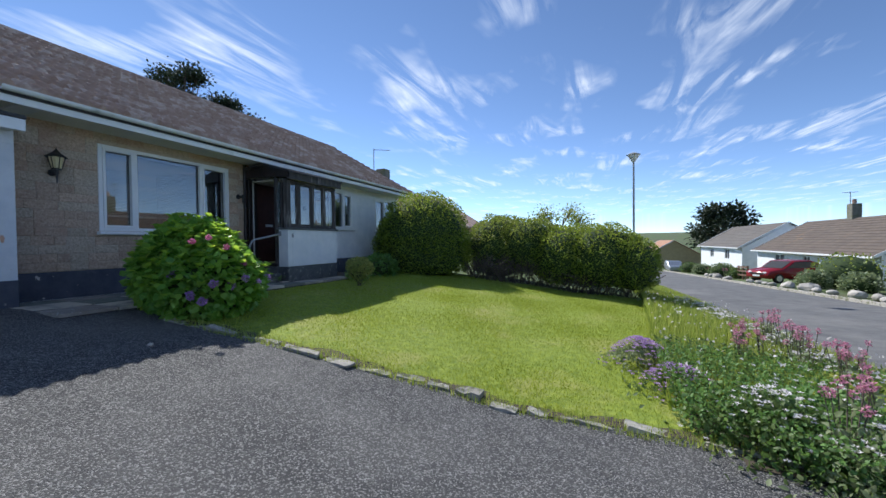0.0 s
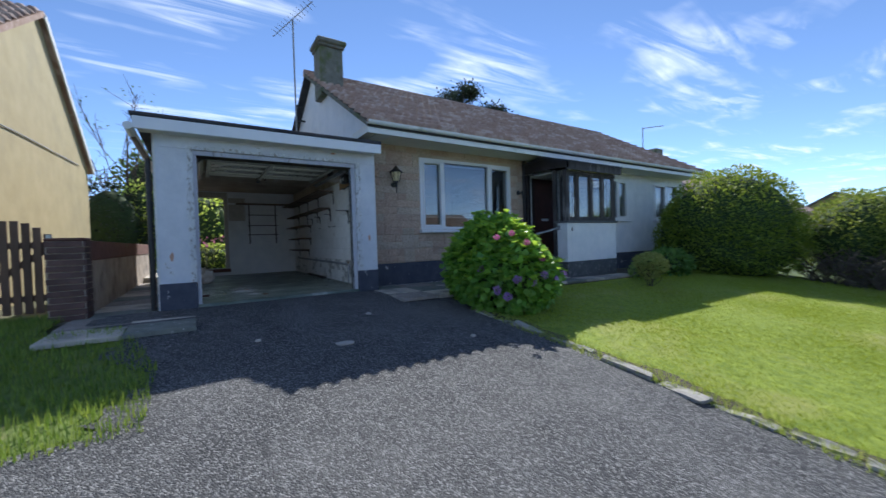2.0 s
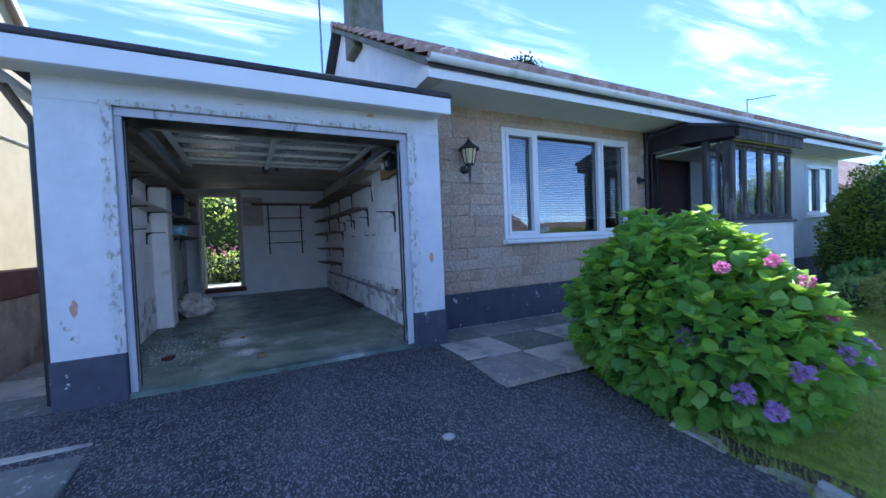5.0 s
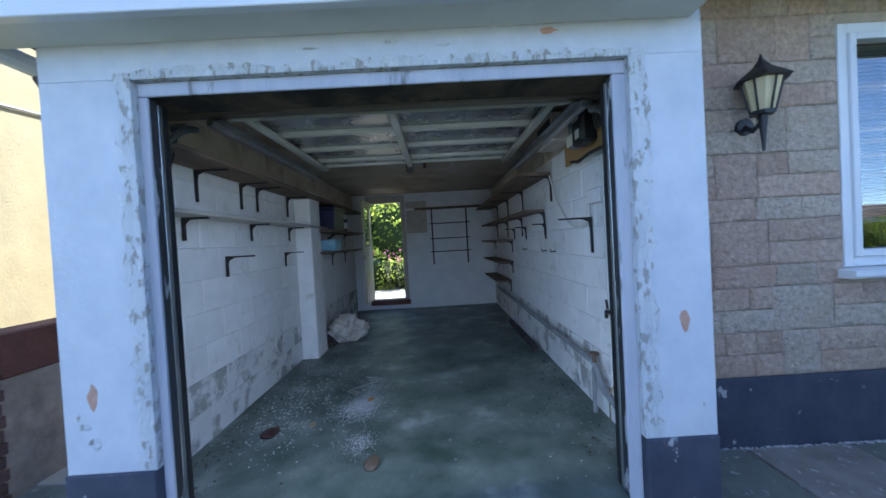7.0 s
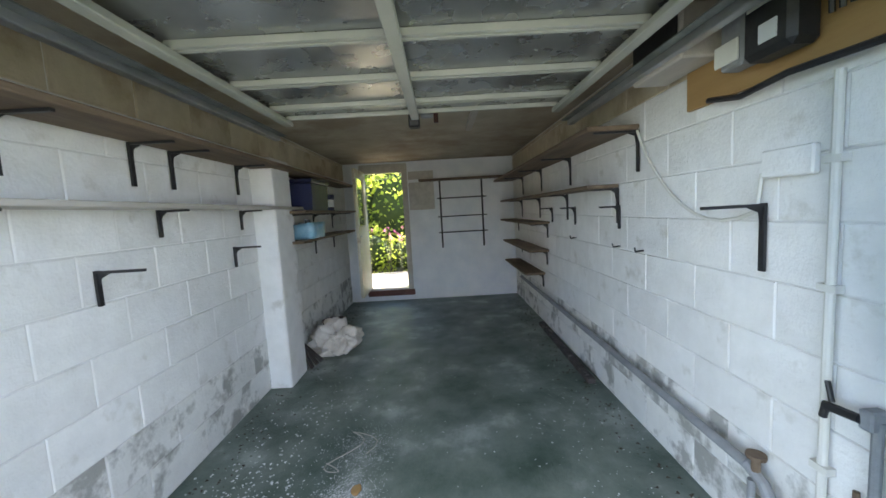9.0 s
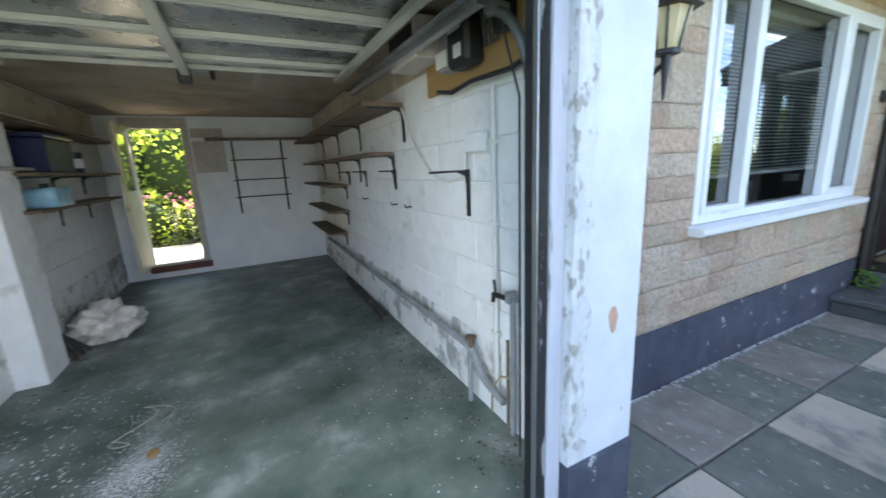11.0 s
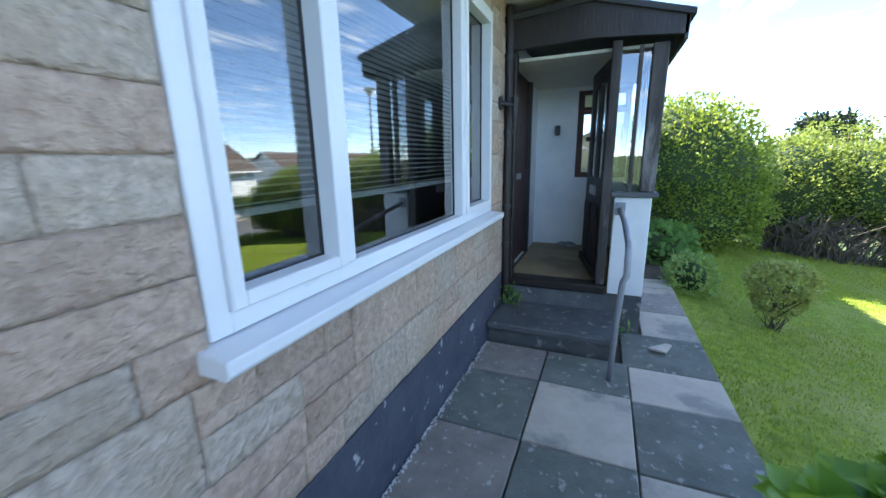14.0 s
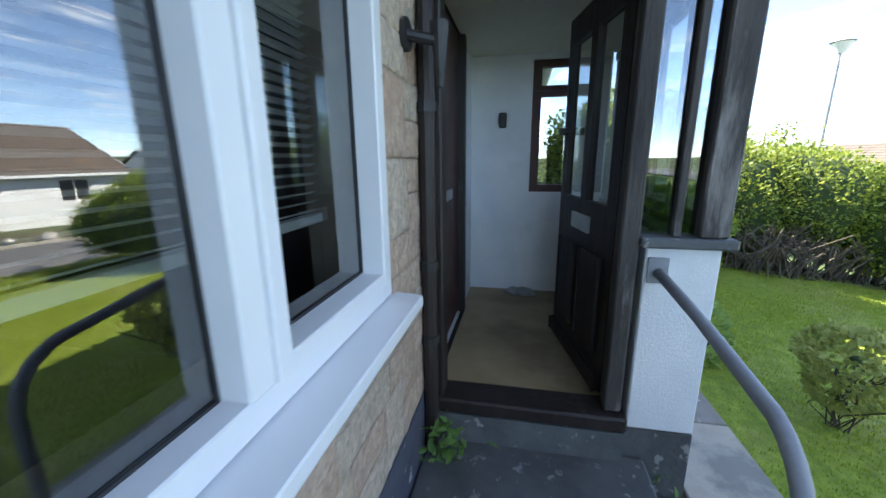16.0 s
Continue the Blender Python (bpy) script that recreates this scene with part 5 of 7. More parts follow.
for i, (x, y, z, c) in enumerate([(-4.66, 3.55, 1.60, "pink"), (-4.58, 3.75, 1.47, "pink"), (-4.52, 3.5, 1.0, "purple"), (-4.50, 3.75, 0.95, "purple"), (-4.48, 3.95, 1.03, "purple"), (-4.47, 4.15, 0.95, "purple"), (-4.50, 4.35, 1.0, "purple"),
                                  (-5.02, 3.30, 1.12, "purple"), (-4.72, 3.33, 0.86, "purple"), (-4.60, 3.40, 0.78, "purple"), (-4.9, 3.5, 1.55, "pink"), (-4.55, 4.0, 1.25, "pink")]):
    bloom((x, y, z), 0.058 if c == "purple" else 0.042, L[c], hyd, 40 + i)

hedges = [
    ("hedge", "tall clipped dark green hedge by the house", [((-5.5, 12.4, 1.72), (1.55, 1.55, 1.5)), ((-5.5, 12.4, 1.15), (1.62, 1.6, 1.1)), ((-6.3, 12.5, 1.3), (1.0, 1.4, 1.3))], 42000, 0.062, "hedge", 0.45),
    ("hedge", "rounded green hedge along the lawn end", [((-3.1, 13.9, 1.25), (1.2, 1.3, 1.2)), ((-2.0, 13.6, 1.35), (1.1, 1.2, 0.95))], 19000, 0.062, "laurel", 0.35),
    ("hedge", "low spreading hedge at the road corner", [((-0.7, 13.3, 1.0), (1.2, 1.3, 1.0)), ((0.4, 13.0, 0.95), (1.2, 1.3, 1.05)), ((1.25, 12.7, 0.75), (0.7, 1.1, 0.85))], 22000, 0.065, "hedge", 0.1),
]
for i, (nm, lab, lobes, n, s, ml, gz0) in enumerate(hedges):
    bush(nm, lab, "hedge", lobes, n, s, L[ml], gz0, 0.89, 20 + i, 0.88, 1.06)

bush("small_shrub", "small round shrub with pale new leaves on the lawn", "shrub", [((-5.15, 7.75, 0.98), (0.27, 0.27, 0.17)), ((-5.05, 7.85, 0.90), (0.22, 0.22, 0.15)), ((-5.15, 7.76, 0.80), (0.20, 0.20, 0.16))], 3000, 0.045, L["tuft"], 0.5, 0.12, 31)
bush("herb_clump", "pale green leafy clump beside the path", "plant", [((-5.72, 8.6, 0.72), (0.28, 0.35, 0.28))], 700, 0.06, L["mint"], 0.5, 0.6, 32)
bush("fern_clump", "green ferns at the foot of the hedge", "fern", [((-5.9, 10.0, 0.75), (0.5, 0.6, 0.38))], 900, 0.11, L["fern"], 0.5, 0.55, 33)

# lawn grass
def blades_on(name, label, n, x0, x1, y0, y1, tall0, tall1, material, inside=None, lift=0.0):
    x, y = rng.uniform(x0, x1, n), rng.uniform(y0, y1, n)
    if inside is not None:
        k = inside(x, y)
        x, y = x[k], y[k]
    return blades(name, np.column_stack([x, y]), gz(x, y) + lift, rng.uniform(tall0, tall1, len(x)), material, rng, 0.3 if tall1 < 0.04 else 0.14, kind="stuff", label=label, category="grass")


blades_on("lawn_grass", "short mown lawn grass", 280000, -5.9, 2.0, 3.46, 12.6, 0.012, 0.034, L["grass"], lambda x, y: y > 3.49 + 0.05 * np.sin(4.1 * x) + 0.03 * np.sin(11 * x))
blades_on("verge_grass", "rough uncut grass by the drive", 26000, -7.6, -3.85, -4.5, -0.2, 0.03, 0.10, L["verge"], lambda x, y: (y < -0.25 + np.clip(-4.9 - x, 0, 2) * -0.28) & ((x > -6.3) | (y < -1.3)))


def in_bed(x, y):
    return (x > 0.70 + np.clip(y - 4.6, 0, 8) * 0.10) & (y > 3.5 - 0.9 * np.clip(x - 0.72, 0, 0.75))


blades_on("bed_grass", "tall wild grass in the flower bed", 60000, 0.6, 3.4, 4.0, 22, 0.10, 0.32, L["meadow"], in_bed)


def bed_plants(name, label, n, x0, x1, y0, y1, z0, z1, size, material, shape=LEAF, inside=in_bed):
    x, y = rng.uniform(x0, x1, n), rng.uniform(y0, y1, n)
    k = inside(x, y)
    x, y = x[k], y[k]
    p = np.column_stack([x, y, gz(x, y) + rng.uniform(z0, z1, len(x))])
    aim = rng.normal(size=p.shape) + np.array((0, 0, 0.8))
    return scatter(name, shape, p, aim, rng.uniform(0.6, 1.3, len(p)) * size, material, rng, 1.0, kind="stuff", label=label, category="flowers")


bed_plants("bed_foliage", "pale green leaves of wild flowers", 22000, 0.6, 3.4, 2.8, 5.6, 0.02, 0.34, 0.034, L["fern"])
bed_plants("bed_leaves", "green leaves of wild flowers", 16000, 0.6, 3.4, 2.8, 6.2, 0.02, 0.28, 0.040, L["shrub"])
bed_plants("daisies", "white daisies in the flower bed", 450, 0.8, 3.5, 3.0, 12, 0.30, 0.48, 0.035, L["daisy"], PETAL)

# ---- across the road ----
def bungalow(x, y0, y1, gnd, wall, tile, windows, label, chimney_y=None):
    """A low house across the road: front wall at x, ridge along the road."""
    e = thing("bungalow", label, "house", (x + 4, (y0 + y1) / 2, gnd), group="bungalows across the road")
    ev, rd_, dx = gnd + 2.45, gnd + 5.0, 4.0
    bm = wall_with("x", x, x + 0.25, y0, y1, gnd - 1.2, ev, windows_holes(windows, gnd))
    part("wall", bm, M[wall], e)
    part("wall", prism([(x + 0.25, gnd - 1.2), (x + 0.25, ev), (x + dx, rd_ - 0.15), (x + 2 * dx, ev), (x + 2 * dx, gnd - 1.2)], "y", y0, y0 + 0.25), M[wall], e)
    part("wall", prism([(x + 0.25, gnd - 1.2), (x + 0.25, ev), (x + dx, rd_ - 0.15), (x + 2 * dx, ev), (x + 2 * dx, gnd - 1.2)], "y", y1 - 0.25, y1), M[wall], e)
    part("wall", box(x + 2 * dx - 0.25, x + 2 * dx, y0 + 0.25, y1 - 0.25, gnd - 1.2, ev), M[wall], e)
    rise = (rd_ - ev + 0.15) / (dx + 0.4)
    part("roof", prism([(x - 0.4, ev - 0.1), (x + dx, rd_), (x + 2 * dx + 0.4, ev - 0.1), (x + 2 * dx + 0.4, ev - 0.22), (x + dx, rd_ - 0.12), (x - 0.4, ev - 0.22)], "y", y0 - 0.2, y1 + 0.2), M[tile], e)
    bm = bmesh.new()
    for k in range(14):
        u = k / 14
        beam((x - 0.4 + u * (dx + 0.4), y0 - 0.2, ev - 0.085 + u * (rd_ - ev + 0.1)), (x - 0.4 + u * (dx + 0.4), y1 + 0.2, ev - 0.085 + u * (rd_ - ev + 0.1)), 0.05, 0.04, bm)
    part("tile_courses", bm, M[tile], e)
    part("gutter", box(x - 0.5, x - 0.4, y0 - 0.2, y1 + 0.2, ev - 0.22, ev - 0.10), M["upvc"], e)
    for y in (y0 - 0.21, y1 + 0.21):
        part("bargeboard", beam((x - 0.4, y, ev - 0.12), (x + dx, y, rd_ - 0.02), 0.04, 0.16), M["upvc"], e)
    for ya, yb, za, zb in windows:
        w = part("window", wall_with("x", x + 0.05, x + 0.12, ya, yb, gnd + za, gnd + zb, [(ya + 0.08, (ya + yb) / 2 - 0.04, gnd + za + 0.08, gnd + zb - 0.08), ((ya + yb) / 2 + 0.04, yb - 0.08, gnd + za + 0.08, gnd + zb - 0.08)]), M["upvc"], e)
        part("pane", box(x + 0.08, x + 0.09, ya + 0.07, yb - 0.07, gnd + za + 0.07, gnd + zb - 0.07), M["black"], w)
    if chimney_y is not None:
        c = part("chimney", box(x + dx - 0.3, x + dx + 0.3, chimney_y - 0.35, chimney_y + 0.35, rd_ - 0.4, rd_ + 1.1), M["chimney"], e, "", 0.03)
        part("pot", rod((x + dx, chimney_y, rd_ + 1.1), (x + dx, chimney_y, rd_ + 1.45), 0.13), M["tile"], c)
        part("aerial", rod((x + dx, chimney_y + 0.5, rd_), (x + dx, chimney_y + 0.5, rd_ + 2.1), 0.025), M["pipe"], c)
        part("aerial_arm", rod((x + dx - 0.5, chimney_y + 0.5, rd_ + 2.05), (x + dx + 0.5, chimney_y + 0.5, rd_ + 2.05), 0.02), M["pipe"], c)
    return e


def windows_holes(windows, gnd):
    return [(a, b, gnd + c, gnd + d) for a, b, c, d in windows]


bungalow(15.5, 29.0, 46.0, -1.95, "white", "fartile", [(32, 33.6, 0.9, 2.1), (36.5, 37.5, 0.1, 2.1), (40.5, 42.3, 0.9, 2.1)], "white bungalow with lichened brown tile roof", 39.5)
bungalow(15.5, 50.0, 66.0, -1.8, "white", "fartile2", [(54, 55.6, 0.9, 2.1), (60, 61.5, 0.9, 2.1)], "cream and white bungalow with grey tile roof")
bungalow(15.0, 6.0, 24.0, -0.75, "white", "fartile", [(8, 9.4, 0.9, 2.1), (12.0, 13.0, 0.9, 2.1), (16, 17.2, 0.9, 2.1), (20.5, 22, 0.9, 2.1)], "white bungalow with long brown tile roof", 18.0)
bungalow(15.0, -14.0, 2.5, 0.1, "white", "fartile2", [(-10, -8.5, 0.9, 2.1), (-4, -2.5, 0.9, 2.1)], "white bungalow with grey tile roof")

# next house beyond the hedge on our side
nx = thing("next_house", "white bungalow beyond the hedge with brown roof", "house", (-12, 24, 0))
part("wall", prism([(-8.5, -0.5), (-8.5, 2.7), (-12, 5.0), (-15.5, 2.7), (-15.5, -0.5)], "y", 18.5, 32), M["cream"], nx)
part("roof", prism([(-8.0, 2.62), (-12, 5.15), (-16, 2.62), (-16, 2.5), (-12, 5.03), (-8.0, 2.5)], "y", 18.2, 32.3), M["tile"], nx)
c = part("chimney", box(-12.3, -11.7, 20.6, 21.3, 4.6, 6.1), M["chimney"], nx, "", 0.03)
part("aerial", rod((-11.9, 19.7, 4.9), (-11.9, 19.7, 7.1), 0.025), M["pipe"], nx)
part("aerial_arm", rod((-11.9, 19.7, 7.05), (-11.2, 20.4, 7.1), 0.02), M["pipe"], nx)
nx2 = thing("far_house", "far bungalow with a grey gabled roof", "house", (-8, 40, -1))
part("wall", prism([(-12, -2), (-12, 1.6), (-8, 3.9), (-4, 1.6), (-4, -2)], "y", 36, 46), M["cream"], nx2)
part("roof", prism([(-12.5, 1.45), (-8, 4.05), (-3.5, 1.45), (-3.5, 1.3), (-8, 3.9), (-12.5, 1.3)], "y", 35.7, 46.3), M["fartile2"], nx2)

# street lamp
sl_ = thing("street_lamp", "grey post-top street lamp behind the hedge", "street lamp", (1.95, 19.6, -0.6))
part("pole", rod((1.95, 19.6, -1.2), (1.95, 19.6, 5.1), 0.06, r2=0.04), M["pipe"], sl_)
bm = bmesh.new()
bmesh.ops.create_cone(bm, cap_ends=True, segments=16, radius1=0.08, radius2=0.26, depth=0.3, matrix=Matrix.Translation((1.95, 19.6, 5.27)))
part("lens", bm, M["soffit"], sl_)
part("hood", rod((1.95, 19.6, 5.43), (1.95, 19.6, 5.52), 0.31, n=16, r2=0.12), M["pipe"], sl_)


# ---- flowers ----
def mound(name, label, at, r, h, n, petals, leaf, seed, petal=0.022, every=3):
    """A low cushion of leaves set with flowers."""
    q = np.random.default_rng(seed)
    e = thing(name, label, "flowers", (at[0], at[1], gh(*at[:2])))
    x, y = q.normal(at[0], r * 0.45, n), q.normal(at[1], r * 0.45, n)
    d = np.hypot(x - at[0], y - at[1]) / r
    z = gz(x, y) + h * np.clip(1.05 - d ** 2, 0.08, 1) * q.uniform(0.3, 1, n)
    scatter("leaves", LEAF, np.column_stack([x, y, z]), q.normal(size=(n, 3)) + np.array((0, 0, 1.0)), q.uniform(0.03, 0.07, n), leaf, q, 0.8, e)
    m = n // every
    x, y = q.normal(at[0], r * 0.42, m), q.normal(at[1], r * 0.42, m)
    d = np.hypot(x - at[0], y - at[1]) / r
    z = gz(x, y) + h * np.clip(1.1 - d ** 2, 0.12, 1.1) + q.uniform(0, 0.04, m)
    p = np.repeat(np.column_stack([x, y, z]), 5, 0)
    a = np.tile(np.arange(5) * 1.257, m) + np.repeat(q.uniform(0, 6, m), 5)
    aim = np.column_stack([np.cos(a), np.sin(a), np.full(len(a), 0.25)])
    scatter("flowers", PETAL, p + aim * petal * 0.6, aim, np.full(len(p), petal), petals, q, 0.8, e)
    return e


mound("daisy_mound", "cushion of mauve daisies by the lawn", (0.60, 5.35), 0.42, 0.30, 900, L["purple"], L["grey"], 60)
mound("daisy_mound", "cushion of mauve daisies by the lawn", (0.86, 4.45), 0.40, 0.26, 800, L["purple"], L["shrub"], 61)
mound("daisy_mound", "pale daisies spilling over the bed", (1.75, 3.85), 0.75, 0.40, 1800, L["daisy"], L["fern"], 62, 0.022, 34)
mound("daisy_mound", "pale daisies spilling over the bed", (2.4, 4.6), 0.8, 0.40, 1500, L["daisy"], L["meadow"], 63, 0.022, 34)
mound("daisy_mound", "grey-leaved daisies at the drive edge", (1.30, 3.55), 0.5, 0.38, 1500, L["daisy"], L["shrub"], 64, 0.022, 16)
mound("daisy_mound", "grey-leaved daisies at the drive edge", (1.75, 3.15), 0.55, 0.34, 1300, L["daisy"], L["grey"], 65, 0.022, 22)
for i in range(7):
    mound("daisy_mound", "white daisies along the road verge", (2.6 + 0.12 * (i % 3), 6.0 + 1.1 * i), 0.6, 0.3, 500, L["daisy"], L["grey"], 66 + i, 0.03, 6)


def valerian(x, y, h, seed, n=9, petals="red", category="flowers", base=None):
    """A clump of tall stems with red flower heads."""
    q = np.random.default_rng(seed)
    z0 = gh(x, y) if base is None else base
    e = thing("valerian", "tall red valerian with grey-green leaves", category, (x, y, z0), group="red valerian")
    bm = bmesh.new()
    tops = []
    for k in range(n):
        a, l = q.uniform(0, 6.28), q.uniform(0.03, 0.22)
        tip = Vector((x + l * math.cos(a), y + l * math.sin(a), z0 + h * q.uniform(0.75, 1.05)))
        rod((x + 0.3 * l * math.cos(a), y + 0.3 * l * math.sin(a), z0), tip, 0.004, bm, 4)
        tops.append(tip)
    part("stem", bm, M["twig"], e)
    p = np.array([np.array((x, y, z0)) + (np.array(t) - np.array((x, y, z0))) * q.uniform(0.15, 0.85) for t in tops for _ in range(9)])
    scatter("leaves", LEAF, p, q.normal(size=p.shape) + np.array((0, 0, 0.4)), q.uniform(0.04, 0.08, len(p)), L["grey"], q, 0.8, e)
    for k, t in enumerate(tops):
        bloom(tuple(t), 0.035, L[petals], e, seed * 31 + k, n=36)
    return e


for i, (x, y) in enumerate([(1.75, 5.6), (2.05, 5.9), (2.3, 5.5), (2.5, 6.3), (2.0, 6.6), (2.55, 5.2), (2.3, 4.7), (2.6, 7.2), (2.75, 6.7), (1.6, 3.3), (2.0, 3.6), (2.4, 3.9), (2.7, 4.4), (2.8, 8.0)]):
    valerian(x, y, 0.55 + 0.05 * (i % 4), 80 + i, 8, "red")

blades_on("bed_grass", "long green grass between the flowers", 9000, 0.7, 2.6, 4.2, 10.5, 0.10, 0.34, L["meadow"], lambda x, y: x > 1.0 + np.clip(y - 5.5, 0, 6) * 0.1)

# ---- garage contents ----
def bracket(x, y, z, d, drop, parent=None, s=1):
    """A black shelf bracket fixed to a side wall; s: 1 reaches to +y."""
    e = parent or thing("shelf_bracket", "empty black steel shelf bracket on the wall", "bracket", (x, y, z - drop))
    bm = box(x - 0.012, x + 0.012, y, y + s * 0.012, z - drop, z)
    box(x - 0.010, x + 0.010, y + s * 0.012, y + s * d, z - 0.014, z - 0.002, bm)
    prism([(y + s * 0.012, z - drop * 0.45), (y + s * 0.012, z - 0.014), (y + s * d * 0.3, z - 0.014), (y + s * 0.025, z - 0.035)], "x", x - 0.002, x + 0.002, bm)
    return part("bracket", bm, M["black"], e)


def shelf(label, x0, x1, y, z, d, s, material, brackets, drop=0.2, thick=0.025):
    e = thing("wall_shelf", label, "shelf", ((x0 + x1) / 2, y, z), group="garage shelves")
    part("board", box(x0, x1, min(y + s * 0.004, y + s * d), max(y + s * 0.004, y + s * d), z, z + thick), M[material], e, "", 0.004)
    for x in brackets:
        bracket(x, y, z - 0.001, d * 0.85, drop, e, s)
    return e


YL, YR = GL + 0.015, GR - 0.015
shelf("long pale board shelf on black brackets", -10.45, -7.50, YL, 2.30, 0.20, 1, "shelf_pale", (-7.86, -8.76, -9.62), 0.15)
shelf("deep dark board shelf high on the wall", -12.5, -7.47, YL, 2.64, 0.27, 1, "shelf", (-8.02, -8.62, -8.91, -9.62), 0.22, 0.03)
shelf("short board shelf behind the block pier", -12.3, -10.15, YL, 2.26, 0.32, 1, "shelf", (-10.5, -11.3, -12.1))
shelf("short board shelf behind the block pier", -12.3, -10.15, YL, 1.98, 0.28, 1, "shelf", (-10.5, -11.3, -12.1))
shelf("high dark board shelf on black brackets", -12.95, -8.98, YR, 2.63, 0.32, -1, "shelf", (-9.0, -10.2, -11.2, -12.2), 0.25, 0.03)
shelf("long board shelf on black brackets", -12.95, -9.25, YR, 2.30, 0.22, -1, "shelf", (-9.27, -10.3, -11.3, -12.3), 0.24)
for z, a, b in ((2.0, -12.9, -10.9), (1.68, -12.7, -10.95), (1.38, -12.6, -11.15)):
    shelf("narrow dusty board shelf", a, b, YR, z, 0.24, -1, "shelf", (b - 0.1, a + 0.3), 0.16)
for x, z, d, dr in ((-8.34, 2.03, 0.22, 0.16), (-9.48, 2.03, 0.2, 0.15)):
    bracket(x, YL, z, d, dr)
bracket(-8.09, YR, 2.17, 0.24, 0.26, None, -1)
for x in (-9.25, -10.1, -10.8):
    bracket(x, YR, 2.18, 0.14, 0.16, None, -1)
for x in (-8.95, -9.25, -10.1):
    e = thing("wall_hook", "small black hook screwed to the wall", "hook", (x, YR, 1.9))
    part("hook", tube([(x, YR, 1.9), (x, YR - 0.05, 1.895), (x, YR - 0.055, 1.92)], 0.006, n=6), M["black"], e)

rk = thing("wall_rack", "black steel slotted shelf rack on the rear wall", "rack", (GB, 1.75, 1.6))
for y in (1.33, 2.02):
    part("upright", box(GB + 0.001, GB + 0.025, y - 0.014, y + 0.014, 1.60, 2.70), M["black"], rk)
for z in (2.42, 2.12, 1.86):
    part("rail", box(GB + 0.026, GB + 0.10, 1.28, 2.08, z - 0.014, z + 0.004), M["black"], rk)
e = thing("wall_shelf", "long dark shelf across the rear wall", "shelf", (GB, 1.7, 2.68), group="garage shelves")
part("board", box(GB + 0.03, GB + 0.28, 1.0, 2.52, 2.70, 2.725), M["shelf"], e, "", 0.004)
nbd = thing("notice_board", "pale boards fixed to the rear wall", "board", (GB, 1.1, 2.2))
part("board", box(GB + 0.001, GB + 0.018, 0.82, 1.23, 2.25, 2.70), M["shelf_pale"], nbd, "", 0.003)
part("board", box(GB + 0.001, GB + 0.018, 0.82, 1.23, 2.75, 2.88), M["shelf_pale"], nbd, "", 0.003)

# electric meter board
mb = thing("meter_board", "plywood board with electric meter and fuse boxes", "meter board", (-8.06, YR, 2.55))
part("board", box(-8.52, -7.58, YR - 0.022, YR - 0.001, 2.61, 2.98), M["ply"], mb, "orange-brown plywood", 0.003)
part("switch_box", box(-8.68, -8.28, YR - 0.20, YR - 0.024, 2.78, 3.0), M["shelf_pale"], mb, "cream consumer unit", 0.008)
part("switch_box_cover", box(-8.66, -8.30, YR - 0.206, YR - 0.202, 2.80, 2.96), M["black"], mb, "", 0.002)
part("meter", box(-8.06, -7.86, YR - 0.13, YR - 0.024, 2.66, 2.92), M["black"], mb, "black electric meter", 0.02)
part("meter_label", box(-8.03, -7.91, YR - 0.134, YR - 0.131, 2.82, 2.87), M["soffit"], mb, "white label")
part("meter_label", box(-7.98, -7.91, YR - 0.134, YR - 0.131, 2.70, 2.76), M["upvc"], mb, "white label")
part("fuse_box", box(-8.20, -8.09, YR - 0.10, YR - 0.024, 2.68, 2.90), M["pipe"], mb, "grey cut-out fuse", 0.008)
part("fuse_box", box(-8.22, -8.10, YR - 0.11, YR - 0.10, 2.70, 2.78), M["soffit"], mb, "", 0.004)
part("small_box", box(-7.71, -7.62, YR - 0.09, YR - 0.024, 2.74, 2.88), M["black"], mb, "", 0.008)
part("cable", tube([(-8.36, YR - 0.03, 2.62), (-8.16, YR - 0.05, 2.58), (-7.96, YR - 0.05, 2.60), (-7.66, YR - 0.04, 2.59), (-7.54, YR - 0.03, 2.62)], 0.012, n=7), M["black"], mb)
for k in range(4):
    part("cable", tube([(-7.82 + 0.03 * k, YR - 0.05, 2.72), (-7.79 + 0.03 * k, YR - 0.09, 2.85 + 0.03 * k), (-7.74, YR - 0.05, 2.98)], 0.008, n=6), M["black"], mb)
cl = thing("hanging_cable", "thin grey cable looping down the wall", "cable", (-8.46, YR, 2.1))
part("cable", tube([(-8.98, YR - 0.02, 2.62)] + [(-8.96 + 0.85 * u, YR - 0.015, 2.62 - 0.52 * math.sin(math.pi * min(1, u * 0.62 + 0.02)) ** 0.8) for u in np.linspace(0.05, 1, 10)] + [(-8.09, YR - 0.015, 2.28)], 0.008, n=6), M["soffit"], cl)
jb = thing("socket_box", "white surface socket box", "socket", (-7.99, YR, 2.25))
part("box", box(-8.08, -7.88, YR - 0.03, YR - 0.001, 2.26, 2.36), M["block"], jb, "", 0.006)
vp = thing("conduit", "painted vertical conduit on the garage wall", "pipe", (-7.82, YR, 0.9))
part("tube", rod((-7.82, YR - 0.018, 0.95), (-7.82, YR - 0.018, 2.56), 0.014), M["soffit"], vp)
for z in (1.3, 1.9, 2.3):
    part("clip", box(-7.85, -7.79, YR - 0.034, YR - 0.003, z - 0.012, z + 0.012), M["soffit"], vp)
wp = thing("waste_pipe", "long grey pipe running low along the wall", "pipe", (-9.9, YR, 1.1))
